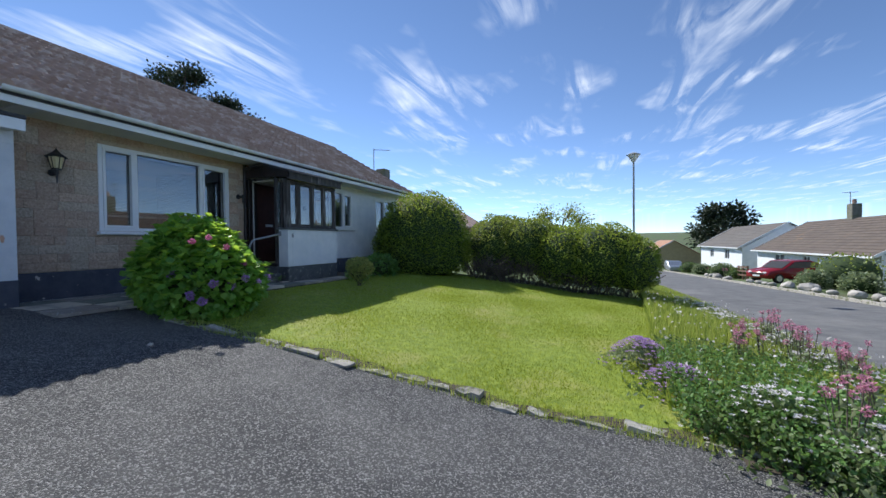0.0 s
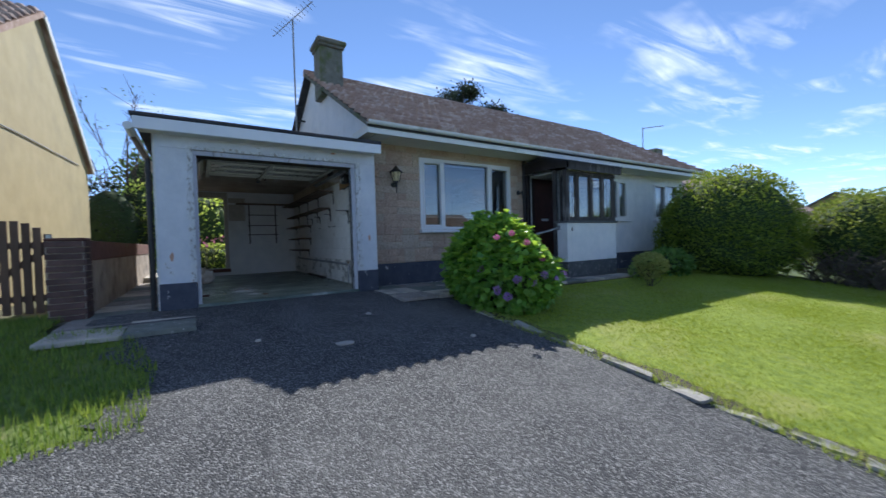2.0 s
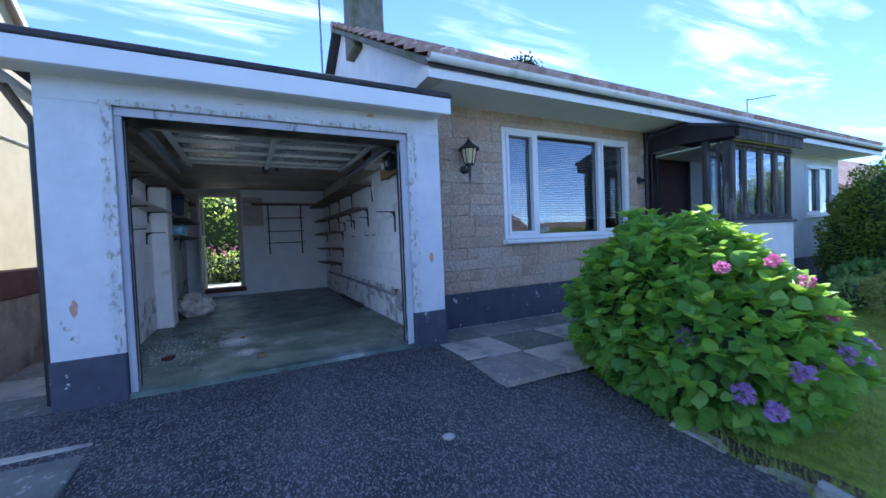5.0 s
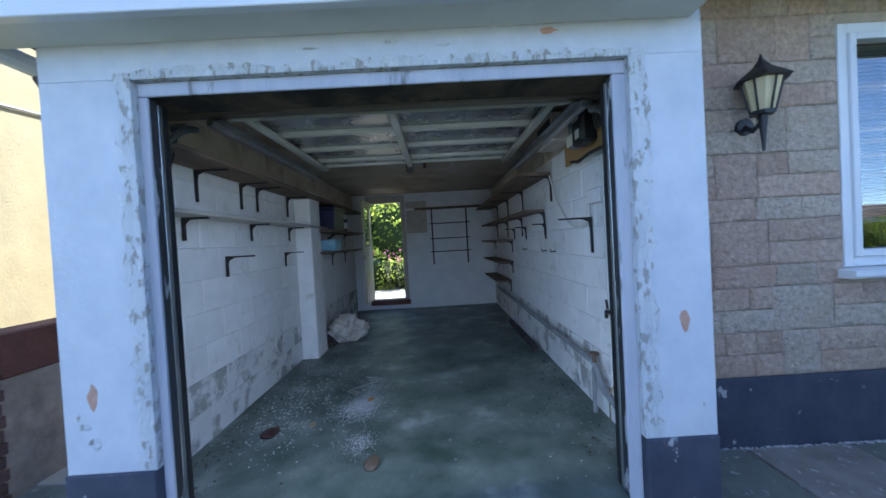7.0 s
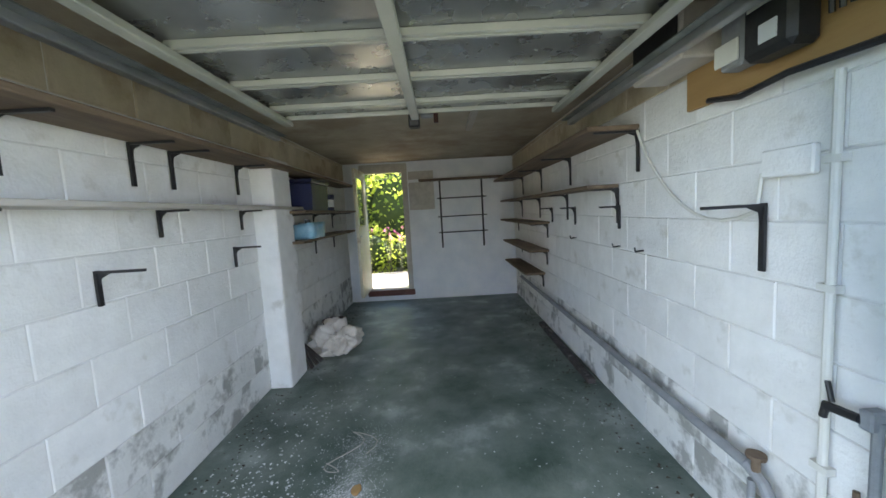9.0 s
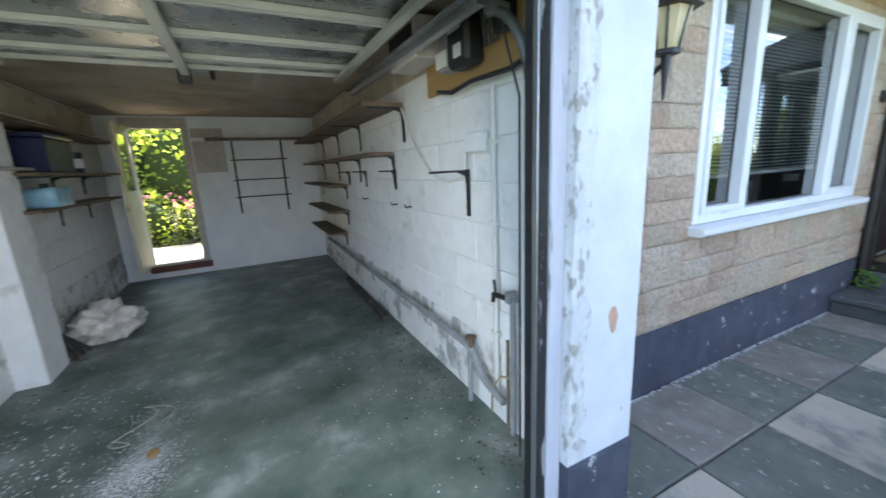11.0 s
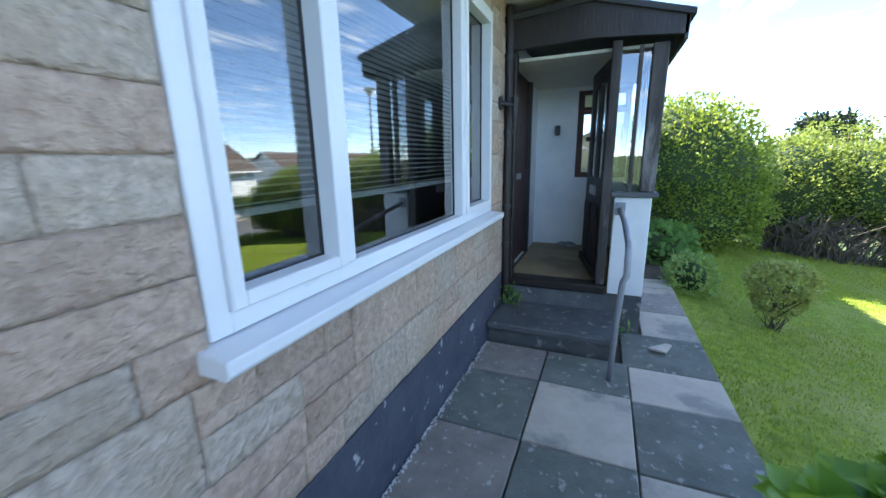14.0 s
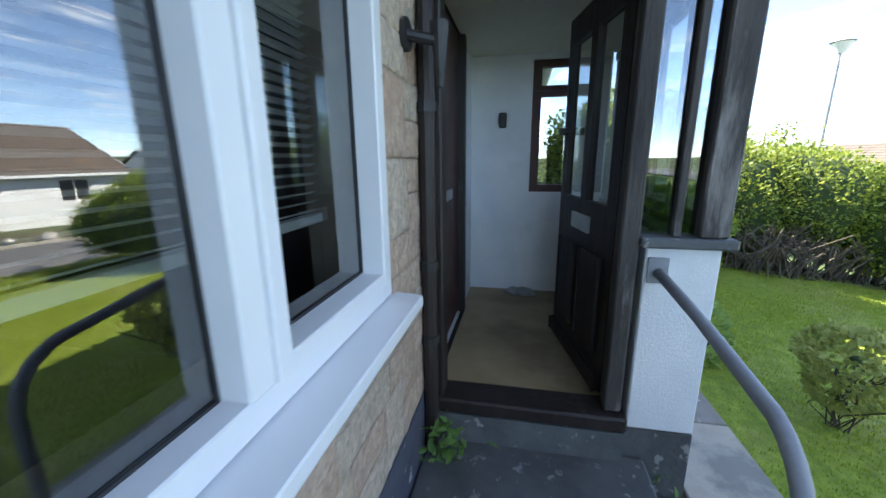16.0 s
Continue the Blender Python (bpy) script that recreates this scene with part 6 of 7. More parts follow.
part("tube", rod((-12.3, YR - 0.05, 1.16), (-8.08, YR - 0.05, 1.13), 0.022, n=12), M["pipe"], wp, smooth=False)
part("valve", rod((-8.04, YR - 0.05, 1.11), (-8.04, YR - 0.05, 1.19), 0.016), M["shelf"], wp, "rusty brass valve")
part("valve_wheel", rod((-8.04, YR - 0.05, 1.185), (-8.04, YR - 0.05, 1.20), 0.035), M["shelf"], wp)
part("elbow", tube([(-8.08, YR - 0.05, 1.13), (-8.00, YR - 0.05, 1.10), (-7.94, YR - 0.05, 1.02), (-7.88, YR - 0.05, 0.98), (-7.71, YR - 0.05, 0.95)], 0.022), M["pipe"], wp)
part("drop", rod((-8.06, YR - 0.05, 0.76), (-8.06, YR - 0.05, 1.08), 0.014), M["pipe"], wp)
tp = thing("water_tap", "black garden tap on the garage wall", "tap", (-7.72, YR, 1.55))
part("stem", rod((-7.66, YR - 0.03, 0.78), (-7.66, YR - 0.03, 1.55), 0.014), M["pipe"], tp)
part("second_pipe", rod((-7.71, YR - 0.025, 0.78), (-7.71, YR - 0.025, 1.30), 0.009), M["shelf"], tp, "thin copper pipe")
part("yellow_cable", tube([(-7.86, YR - 0.03, 0.80), (-7.82, YR - 0.05, 0.98), (-7.75, YR - 0.04, 1.08), (-7.66, YR - 0.05, 1.12)], 0.006, n=6), M["lino"], tp, "thin yellowish cable")
part("body", rod((-7.68, YR - 0.06, 1.55), (-7.78, YR - 0.06, 1.54), 0.014), M["black"], tp)
part("spout", rod((-7.775, YR - 0.06, 1.55), (-7.785, YR - 0.06, 1.50), 0.011), M["black"], tp)
part("lever", rod((-7.76, YR - 0.06, 1.56), (-7.775, YR - 0.06, 1.62), 0.008), M["black"], tp)
part("back_plate", box(-7.69, -7.65, YR - 0.06, YR - 0.001, 1.52, 1.58), M["pipe"], tp, "", 0.006)
bt = thing("fallen_batten", "dark timber batten lying along the wall", "timber", (-10.3, 2.42, 0.75))
part("batten", beam((-11.2, 2.48, 0.772), (-9.6, 2.46, 0.772), 0.06, 0.04), M["greywood"], bt)
cw = thing("hanging_wire", "curly black wire on the wall", "wire", (-7.61, YL, 1.5))
part("wire", tube([(-7.61 - 0.045 * math.sin(k * 0.8), YL + 0.02, 1.73 - 0.011 * k) for k in range(18)], 0.006, n=6), M["black"], cw)

# goods on the shelves and floor
cr = thing("storage_crate", "navy blue plastic crate on the shelf", "crate", (-10.75, -0.1, 2.285))
part("body", prism([(-0.20, 2.287), (-0.22, 2.56), (0.06, 2.56), (0.05, 2.287)], "x", -11.0, -10.45), M["bluebox"], cr, "", 0.01)
part("lid", box(-11.03, -10.42, -0.225, 0.075, 2.562, 2.60), M["bluebox"], cr, "", 0.008)
ps = thing("paint_tub", "small blue and white tub on the shelf", "tub", (-11.3, 0.0, 2.285))
part("body", rod((-11.3, -0.05, 2.287), (-11.3, -0.05, 2.48), 0.08, n=14, r2=0.09), M["bluebox"], ps)
part("label", rod((-11.3, -0.05, 2.33), (-11.3, -0.05, 2.42), 0.0915, n=14), M["upvc"], ps)
pk = thing("blue_package", "pale blue plastic wrapped package on the shelf", "package", (-10.6, -0.05, 2.005))
bm = box(-10.80, -10.42, -0.18, 0.05, 2.007, 2.16)
bmesh.ops.subdivide_edges(bm, edges=list(bm.edges), cuts=3, use_grid_fill=True)
for v in bm.verts:
    v.co += 0.018 * noise.noise_vector(v.co * 9) * (1 if v.co.z > 2.02 else 0.2)
part("wrap", bm, M["bluebag"], pk, smooth=True)
part("cap", rod((-10.6, -0.06, 2.15), (-10.6, -0.06, 2.20), 0.03), M["black"], pk)

ds = thing("dust_sheet", "crumpled beige dust sheet heaped on the floor", "cloth", (-10.75, 0.12, 0.75))
bm = bmesh.new()
bmesh.ops.create_icosphere(bm, subdivisions=5, radius=1, matrix=Matrix.Translation((-10.75, 0.10, 0.87)) @ Matrix.Diagonal((0.26, 0.21, 0.17, 1)))
for v in bm.verts:
    d = v.co - Vector((-10.75, 0.12, 0.85))
    f = abs(noise.noise(v.co * 5 + Vector((3, 1, 2)))) * 1.1 + abs(noise.noise(v.co * 11)) * 0.8 + abs(noise.noise(v.co * 24)) * 0.25
    v.co = Vector((-10.75, 0.12, 0.85)) + d * (1.5 - 0.95 * f)
    v.co.z = max(v.co.z, 0.752)
part("cloth", bm, M["bag"], ds, smooth=True)
bk = thing("black_bucket", "dark bucket behind the dust sheet", "bucket", (-11.1, 0.0, 0.75))
part("body", rod((-11.1, -0.02, 0.752), (-11.1, -0.02, 0.98), 0.11, n=16, r2=0.14), M["black"], bk)
part("rim", tube([(-11.1 + 0.14 * math.cos(a), -0.02 + 0.14 * math.sin(a), 0.985) for a in np.linspace(0, 6.28, 17)], 0.008, n=6), M["redwood"], bk)
bd = thing("leaning_boards", "dark scrap boards leaning in the corner", "timber", (-10.3, -0.15, 0.75))
for k in range(3):
    part("board", beam((-10.25 - 0.09 * k, -0.02 + 0.02 * k, 0.755), (-10.25 - 0.09 * k, YL + 0.03, 1.18 - 0.1 * k), 0.06, 0.014), M["greywood"], bd)

# scraps on the garage floor
CHIP = (np.array([(-0.6, -0.5, 0), (0.7, -0.4, 0), (0.0, 0.7, 0), (0.05, 0.0, 0.45)]), [(0, 1, 3), (1, 2, 3), (2, 0, 3)])


def crumbs(name, label, category, x, y, z, size, material, q):
    """Many small angular bits lying flat, as one mesh."""
    n = len(x)
    a, sx = q.uniform(0, 6.28, n), q.uniform(0.5, 1.7, n)
    u, v = CHIP[0][None, :, 0] * sx[:, None], CHIP[0][None, :, 1] + q.uniform(-0.25, 0.25, (n, 4))
    c, s = np.cos(a)[:, None], np.sin(a)[:, None]
    p = np.stack([u * c - v * s, u * s + v * c, np.broadcast_to(CHIP[0][None, :, 2], u.shape)], -1) * np.asarray(size)[:, None, None]
    p = p + np.column_stack([x, y, np.broadcast_to(z, n)])[:, None, :]
    return fast_mesh(name, p.reshape(-1, 3), (np.array(CHIP[1])[None] + 4 * np.arange(n)[:, None, None]).reshape(-1, 3), material, kind="stuff", label=label, category=category)


q = np.random.default_rng(5)
fx, fy, fs = [q.uniform(-12.6, -7.4, 420)], [q.uniform(GL + 0.1, GR - 0.1, 420)], [q.uniform(0.002, 0.008, 420)]
for cx0, cy0, sd, m_, hi_ in ((-8.4, 0.72, 0.09, 3800, 0.006), (-7.85, 0.82, 0.06, 1300, 0.005), (-8.9, 0.75, 0.10, 1500, 0.0045), (-8.45, 0.15, 0.22, 420, 0.015), (-9.3, 0.3, 0.3, 220, 0.013), (-8.1, 0.2, 0.2, 160, 0.012), (-9.0, 2.2, 0.3, 160, 0.010), (-8.1, 2.2, 0.25, 120, 0.009)):
    fx.append(q.normal(cx0, sd * 1.3, m_))
    fy.append(q.normal(cy0, sd, m_))
    fs.append(q.uniform(0.0015, hi_, m_))
fx, fy, fs = np.clip(np.concatenate(fx), -12.9, -7.36), np.concatenate(fy), np.concatenate(fs)
ok = (fy > GL + 0.05) & (fy < GR - 0.05)
crumbs("paint_flakes", "white paint flakes and plaster dust on the floor", "debris", fx[ok], fy[ok], GF + 0.0015, fs[ok], M["upvc"], q)
m_ = 700
fy = np.where(q.random(m_) < 0.55, GR - 0.06 - np.abs(q.normal(0, 0.14, m_)), GL + 0.07 + np.abs(q.normal(0, 0.16, m_)))
crumbs("dirt_clods", "dark crumbs of dirt along the walls", "debris", q.uniform(-12.7, -7.4, m_), fy, GF + 0.0015, q.uniform(0.004, 0.018, m_), M["soil"], q)
m_ = 900
gy = q.uniform(2.75, 6.2, m_)
crumbs("mortar_grit", "pale mortar grit along the foot of the plinth", "debris", HX + 0.02 + np.abs(q.normal(0, 0.012, m_)), gy, 0.703 - 0.012 * np.maximum(0, gy - 3.0), q.uniform(0.003, 0.012, m_), M["gutter"], q)
wc = thing("loose_wire", "thin pale wire curled on the floor", "wire", (-8.9, 0.55, GF))
part("wire", tube([(-8.9 + 0.20 * math.sin(k * 0.31 + 0.6), 0.55 + 0.07 * math.sin(k * 0.83) + 0.012 * k, GF + 0.005) for k in range(20)], 0.0028, n=5), M["shelf_pale"], wc)
for nm, lab, x, y, s, c in (("red_scrap", "crumpled dark red scrap on the floor", -8.05, 0.15, 0.07, "redwood"), ("yellow_scrap", "small yellow scrap on the floor", -8.55, 0.78, 0.035, "ply"), ("green_scrap", "flat green scrap on the floor", -8.15, 0.42, 0.03, "lino"), ("dead_leaf", "dry brown leaf on the floor", -7.6, 0.95, 0.06, "shelf")):
    bm = bmesh.new()
    bmesh.ops.create_icosphere(bm, subdivisions=2, radius=1, matrix=Matrix.Translation((x, y, GF + s * 0.2)) @ Matrix.Diagonal((s * 1.3, s * 0.8, s * 0.22, 1)))
    for v in bm.verts:
        v.co += noise.noise_vector(v.co * 40) * s * 0.25
        v.co.z = max(v.co.z, GF + 0.002)
    tagged(part(nm, bm, M[c], smooth=True), lab, "litter")

bm = bmesh.new()
bmesh.ops.create_icosphere(bm, subdivisions=3, radius=1, matrix=Matrix.Translation((-7.18, 8.40, 1.06)) @ Matrix.Diagonal((0.14, 0.07, 0.035, 1)))
for v in bm.verts:
    v.co += noise.noise_vector(v.co * 22) * 0.03
    v.co.z = max(v.co.z, 1.042)
tagged(part("crumpled_paper", bm, M["pipe"], smooth=True), "crumpled grey paper on the porch floor", "litter")

# strip light and batten below the ceiling
sl2 = thing("ceiling_batten", "grey fittings hanging below the ceiling", "light fitting", (-10.2, 1.5, 3.0))
part("batten", box(-10.6, -9.8, 1.62, 1.67, 3.0, 3.048), M["shelf_pale"], sl2)
part("holder", box(-9.75, -9.69, 1.2, 1.30, 2.94, 3.048), M["pipe"], sl2, "", 0.01)
part("conduit", rod((-9.72, 0.1, 3.03), (-9.72, 2.42, 3.03), 0.012, n=8), M["shelf_pale"], sl2, "pale conduit across the ceiling")
part("red_switch", rod((-9.72, 1.32, 2.90), (-9.72, 1.32, 3.02), 0.018, n=10), M["redwood"], sl2, "small dark red pull switch")

# ---- rear garden ----
tagged(part("rear_path", box(-15.8, GB - 0.17, -1.2, 1.05, 0.6, 0.80), M["slab_a"]), "sunlit pale concrete path behind the garage", "path", kind="structure")
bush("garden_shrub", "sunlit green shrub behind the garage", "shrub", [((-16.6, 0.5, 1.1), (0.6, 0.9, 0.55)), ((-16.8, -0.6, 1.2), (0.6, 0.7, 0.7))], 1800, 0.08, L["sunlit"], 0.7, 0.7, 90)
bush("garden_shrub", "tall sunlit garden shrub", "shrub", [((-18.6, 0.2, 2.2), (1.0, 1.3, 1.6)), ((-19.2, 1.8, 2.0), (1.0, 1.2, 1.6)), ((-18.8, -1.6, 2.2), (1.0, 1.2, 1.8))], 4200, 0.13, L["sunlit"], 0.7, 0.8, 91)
# Shrub added out of view to keep sun from entering by the rear door.
bush("evergreen_shrub", "unseen added shrub shading the garage rear door", "shrub", [((-14.7, 1.75, 1.6), (0.5, 0.55, 1.1)), ((-14.7, 1.70, 3.5), (0.72, 0.75, 1.35))], 5000, 0.10, L["shrub"], 0.62, 0.9, 94)
bush("garden_shrub", "tall dark garden tree crown", "shrub", [((-21.0, -1.0, 3.4), (1.5, 1.8, 2.6)), ((-21.4, 1.6, 3.2), (1.4, 1.6, 2.6))], 5200, 0.16, L["shrub"], 0.7, 0.8, 92)
for i, (x, y) in enumerate([(-16.05, 0.0), (-16.2, 0.5), (-16.1, -0.5), (-16.3, 0.9), (-16.0, 0.3)]):
    valerian(x, y, 1.15, 110 + i, 6, "pink", base=0.7)


# loose chippings on the drive
n = 9000
cx, cy = rng.uniform(-6.9, 2.5, n), rng.uniform(-3.0, 3.3, n)
keep = on_drive(cx, cy)
cx, cy = cx[keep], cy[keep]
ang = rng.uniform(0, 6.28, len(cx))
sz = rng.uniform(0.004, 0.011, len(cx))
base_p = np.column_stack([cx, cy, gz(cx, cy) + 0.012])
ca, sa = np.cos(ang)[:, None], np.sin(ang)[:, None]
tv0 = CHIP[0]
px_ = tv0[None, :, 0] * ca - tv0[None, :, 1] * sa
py_ = tv0[None, :, 0] * sa + tv0[None, :, 1] * ca
pv = base_p[:, None, :] + sz[:, None, None] * np.stack([px_, py_, np.broadcast_to(tv0[None, :, 2], px_.shape)], -1)
fast_mesh("chippings", pv.reshape(-1, 3), (np.array(CHIP[1])[None] + 4 * np.arange(len(cx))[:, None, None]).reshape(-1, 3), M["chips"], kind="stuff", label="loose pale stone chippings on the drive", category="gravel")

for i, (x, y, l, w) in enumerate(((-4.72, 1.29, 0.10, 0.06), (-5.2, 0.55, 0.03, 0.02), (-5.6, 1.9, 0.04, 0.03), (-4.3, 2.6, 0.03, 0.025))):
    bm = bmesh.new()
    bmesh.ops.create_icosphere(bm, subdivisions=2, radius=1, matrix=pose(x, y, gh(x, y) + 0.02, 0, 0, 70) @ Matrix.Diagonal((l, w, 0.018, 1)))
    for v in bm.verts:
        v.co += noise.noise_vector(v.co * 19) * l * 0.12
    tagged(part("pebble", bm, M["boulder"], smooth=True), "pale flat pebble lying on the tarmac", "stone", "pebbles on the drive")

# ---- trees ----
def tree(name, label, x, y, z0, h, spread, clumps, leaf, size, seed, per=130, bare=False, trunk=0.16, low=0.35):
    """A tapered trunk with limbs; each limb's end carries an uneven clump of leaves."""
    q = np.random.default_rng(seed)
    e = thing(name, label, "tree", (x, y, z0))
    part("trunk", rod((x, y, z0 - 0.2), (x + q.normal(0, 0.1), y + q.normal(0, 0.1), z0 + h * 0.8), trunk, n=9, r2=trunk * 0.25), M["bark"], e)
    limbs, ps, aims = bmesh.new(), [], []
    for k in range(clumps):
        u = q.uniform(low, 0.98)
        a, s = q.uniform(0, 6.28), spread * q.uniform(0.35, 1.0) * (1.15 - abs(u - 0.55))
        tip = np.array((x + s * math.cos(a), y + s * math.sin(a), z0 + h * min(1.0, u + 0.12)))
        root = Vector((x, y, z0 + h * u * 0.72))
        mid = (root + Vector(tip)) / 2 + Vector((0, 0, -0.08 * h * q.uniform(0, 1)))
        tube([root, mid, tip], trunk * 0.14, limbs, 5)
        if bare:
            for _ in range(9):
                b = Vector(tip) * q.uniform(0.5, 1) + mid * 0
                b = mid.lerp(Vector(tip), q.uniform(0.2, 1))
                rod(b, b + Vector(q.normal(size=3) * 0.28 + np.array((0, 0, 0.3))), 0.010, limbs, 4, 0.004)
        m = per
        d = q.normal(size=(m, 3)) * np.array((0.32, 0.32, 0.2)) * spread * 0.5
        ps.append(tip + d)
        aims.append(d + q.normal(size=(m, 3)) * 0.3)
    part("limb", limbs, M["bark"], e)
    scatter("crown", LEAF, np.concatenate(ps), np.concatenate(aims), q.uniform(0.6, 1.3, clumps * per) * size, leaf, q, 0.8, e)
    return e


for i, (y, h, sp) in enumerate(((13.0, 9.5, 1.5), (15.0, 8.7, 1.4), (17.2, 8.3, 1.3), (19.4, 7.9, 1.3))):
    tree("pine_tree", "dark wind-blown pine behind the roof", -19.0, y, 0.5, h, sp, 30, L["conifer"], 0.16, 130 + i, 160, low=0.55)
tree("bare_tree", "thin grey tree with sparse leaves", -18.6, -2.1, 0.6, 6.4, 1.6, 34, L["shrub"], 0.10, 140, 12, True, 0.09, 0.15)
bush("dark_shrub", "dark evergreen shrub behind the path", "shrub", [((-18.0, -2.4, 2.2), (0.9, 1.0, 1.7))], 1600, 0.10, L["conifer"], 0.6, 0.8, 93)
tree("dark_tree", "dark spreading tree behind the bungalows", 19.8, 72.0, -3.0, 9.0, 4.2, 46, L["conifer"], 0.55, 141, 110, low=0.3)
tree("garden_tree", "sunlit spreading tree beyond the hedge", -1.2, 16.6, 0.0, 2.75, 1.25, 26, L["laurel"], 0.10, 142, 120, low=0.4)
bungalow(9.8, 76.0, 90.0, -3.6, "cream", "farred", [(79, 81, 0.9, 2.1)], "distant bungalow with red tile roof")

# twiggy foot of the hedge
tw = bmesh.new()
q = np.random.default_rng(9)
for k in range(420):
    x = q.uniform(-4.0, 1.4)
    y = 12.35 + 0.45 * math.sin(x * 1.1) ** 2 + q.uniform(-0.1, 0.5)
    z = gh(x, y)
    a = Vector((x, y, z))
    b = a + Vector((q.normal(0, 0.22), q.normal(-0.12, 0.12), q.uniform(0.25, 0.6)))
    c = b + Vector((q.normal(0, 0.25), q.normal(-0.05, 0.12), q.uniform(0.1, 0.35)))
    tube([a, b, c], q.uniform(0.006, 0.016), tw, 4)
tagged(part("hedge_twigs", tw, M["twig"]), "bare grey twigs at the foot of the hedge", "twigs", kind="stuff")
tw = bmesh.new()
for k in range(14):
    a = Vector((-5.15 + q.normal(0, 0.03), 7.75 + q.normal(0, 0.03), 0.46))
    tube([a, a + Vector((q.normal(0, 0.07), q.normal(0, 0.07), 0.15)), a + Vector((q.normal(0, 0.14), q.normal(0, 0.14), 0.46))], 0.005, tw, 5)
tagged(part("shrub_stems", tw, M["bark"]), "bare brown stems of the small shrub", "stems", kind="stuff")

# ---- aerial on our gable ----
ae = thing("tv_aerial", "tall mast with a long television aerial on the gable", "aerial", (-11.75, 2.45, 4.6))
part("mast", rod((-11.75, 2.44, 3.3), (-11.75, 2.44, 7.62), 0.022), M["pipe"], ae)
part("boom", rod((-12.7, 2.1, 7.50), (-10.9, 2.75, 7.72), 0.012), M["pipe"], ae)
for k in range(12):
    c = Vector((-12.5, 2.17, 7.525)).lerp(Vector((-10.95, 2.73, 7.71)), k / 11)
    part("element", rod(c + Vector((0.05, -0.13, 0.05)), c + Vector((-0.05, 0.13, -0.05)), 0.006, n=5), M["pipe"], ae)
for z in (4.9, 5.3):
    part("wall_bracket", box(-11.77, -11.73, 2.44, 2.68, z - 0.02, z + 0.02), M["black"], ae)
e = thing("downpipe", "black rainwater pipe on the garage side wall", "pipe", (-7.40, -0.455, 0.7))
part("pipe", rod((-7.40, -0.455, 0.64), (-7.40, -0.455, 2.75), 0.034), M["black"], e)
part("bend", tube([(-7.40, -0.455, 2.74), (-7.40, -0.52, 2.86), (-7.38, -0.60, 3.02)], 0.032), M["shelf"], e)
e = thing("downpipe", "dark rainwater pipe beside the porch", "pipe", (-7.58, 6.72, 0.7))
part("pipe", rod((-7.585, 6.73, 0.85), (-7.585, 6.73, 3.38), 0.034), M["darkwood"], e)
for z in (1.4, 1.75, 2.4, 3.0):
    part("clip", rod((-7.585, 6.73, z - 0.02), (-7.585, 6.73, z + 0.02), 0.042), M["black"], e)

# ---- things across the road ----
def car(x, y, z, turn):
    """A red hatchback built along x, then turned and placed."""
    e = thing("parked_car", "red hatchback parked on a drive", "car", (x, y, z))
    m = pose(x, y, z, 0, 0, turn)

    def put(name, bm, material, parent=e, label="", bevel=0.0, smooth=False):
        bm.transform(m)
        return part(name, bm, material, parent, label, bevel, smooth)
    side = [(-2.0, 0.3), (-2.05, 0.62), (-1.9, 0.80), (-0.95, 0.95), (-0.25, 1.42), (0.9, 1.47), (1.75, 1.15), (2.0, 0.95), (2.02, 0.4), (1.9, 0.28)]
    put("body", prism(side, "y", -0.86, 0.86), M["carred"], e, "", 0.06, True)
    put("windscreen", prism([(-0.98, 0.965), (-0.30, 1.405), (-0.26, 1.40), (-0.93, 0.955)], "y", -0.7, 0.7), M["black"])
    for s in (-1, 1):
        put("side_window", prism([(-0.75, 0.98), (-0.2, 1.36), (0.85, 1.40), (1.45, 1.15), (1.3, 0.99)], "y", s * 0.855, s * 0.868), M["black"])
        put("headlight", box(-2.03, -1.85, s * 0.55 - 0.14, s * 0.55 + 0.14, 0.62, 0.74), M["upvc"], e, "", 0.03)
        for wx in (-1.3, 1.3):
            bm = rod((wx, s * 0.70, 0.31), (wx, s * 0.885, 0.31), 0.31, n=20)
            w = put("wheel", bm, M["tyre"])
            put("rim", rod((wx, s * 0.88, 0.31), (wx, s * 0.892, 0.31), 0.19, n=14), M["steel"], w)
    put("number_plate", box(-2.07, -2.05, -0.26, 0.26, 0.42, 0.53), M["upvc"])
    put("grille", box(-2.065, -2.04, -0.5, 0.5, 0.56, 0.66), M["black"])
    return e


car(12.3, 32.0, gh(12.3, 32.0), 25)
e = thing("silver_car", "silver car parked far down the road", "car", (9.9, 55, gh(9.9, 55)))
part("body", prism([(53, -2.3), (53, -1.8), (54, -1.65), (54.8, -1.2), (56.4, -1.2), (57, -1.7), (57, -2.3)], "x", 9.2, 10.8), M["steel"], e, "", 0.08)
q = random.Random(8)
for k in range(26):
    y = 12 + k * 1.15 + q.uniform(-0.3, 0.3)
    if 30.2 < y < 34:
        continue
    x, r = 9.75 + q.uniform(-0.2, 0.4), q.uniform(0.15, 0.38)
    bm = bmesh.new()
    bmesh.ops.create_icosphere(bm, subdivisions=2, radius=1, matrix=pose(x, y, gh(x, y) + r * 0.25, 0, 0, q.uniform(0, 90)) @ Matrix.Diagonal((r * 1.2, r, r * 0.7, 1)))
    for v in bm.verts:
        v.co += noise.noise_vector(v.co * 3) * r * 0.35
    tagged(part("boulder", bm, M["boulder"]), "pale boulder edging the roadside garden", "stone", "roadside boulders")
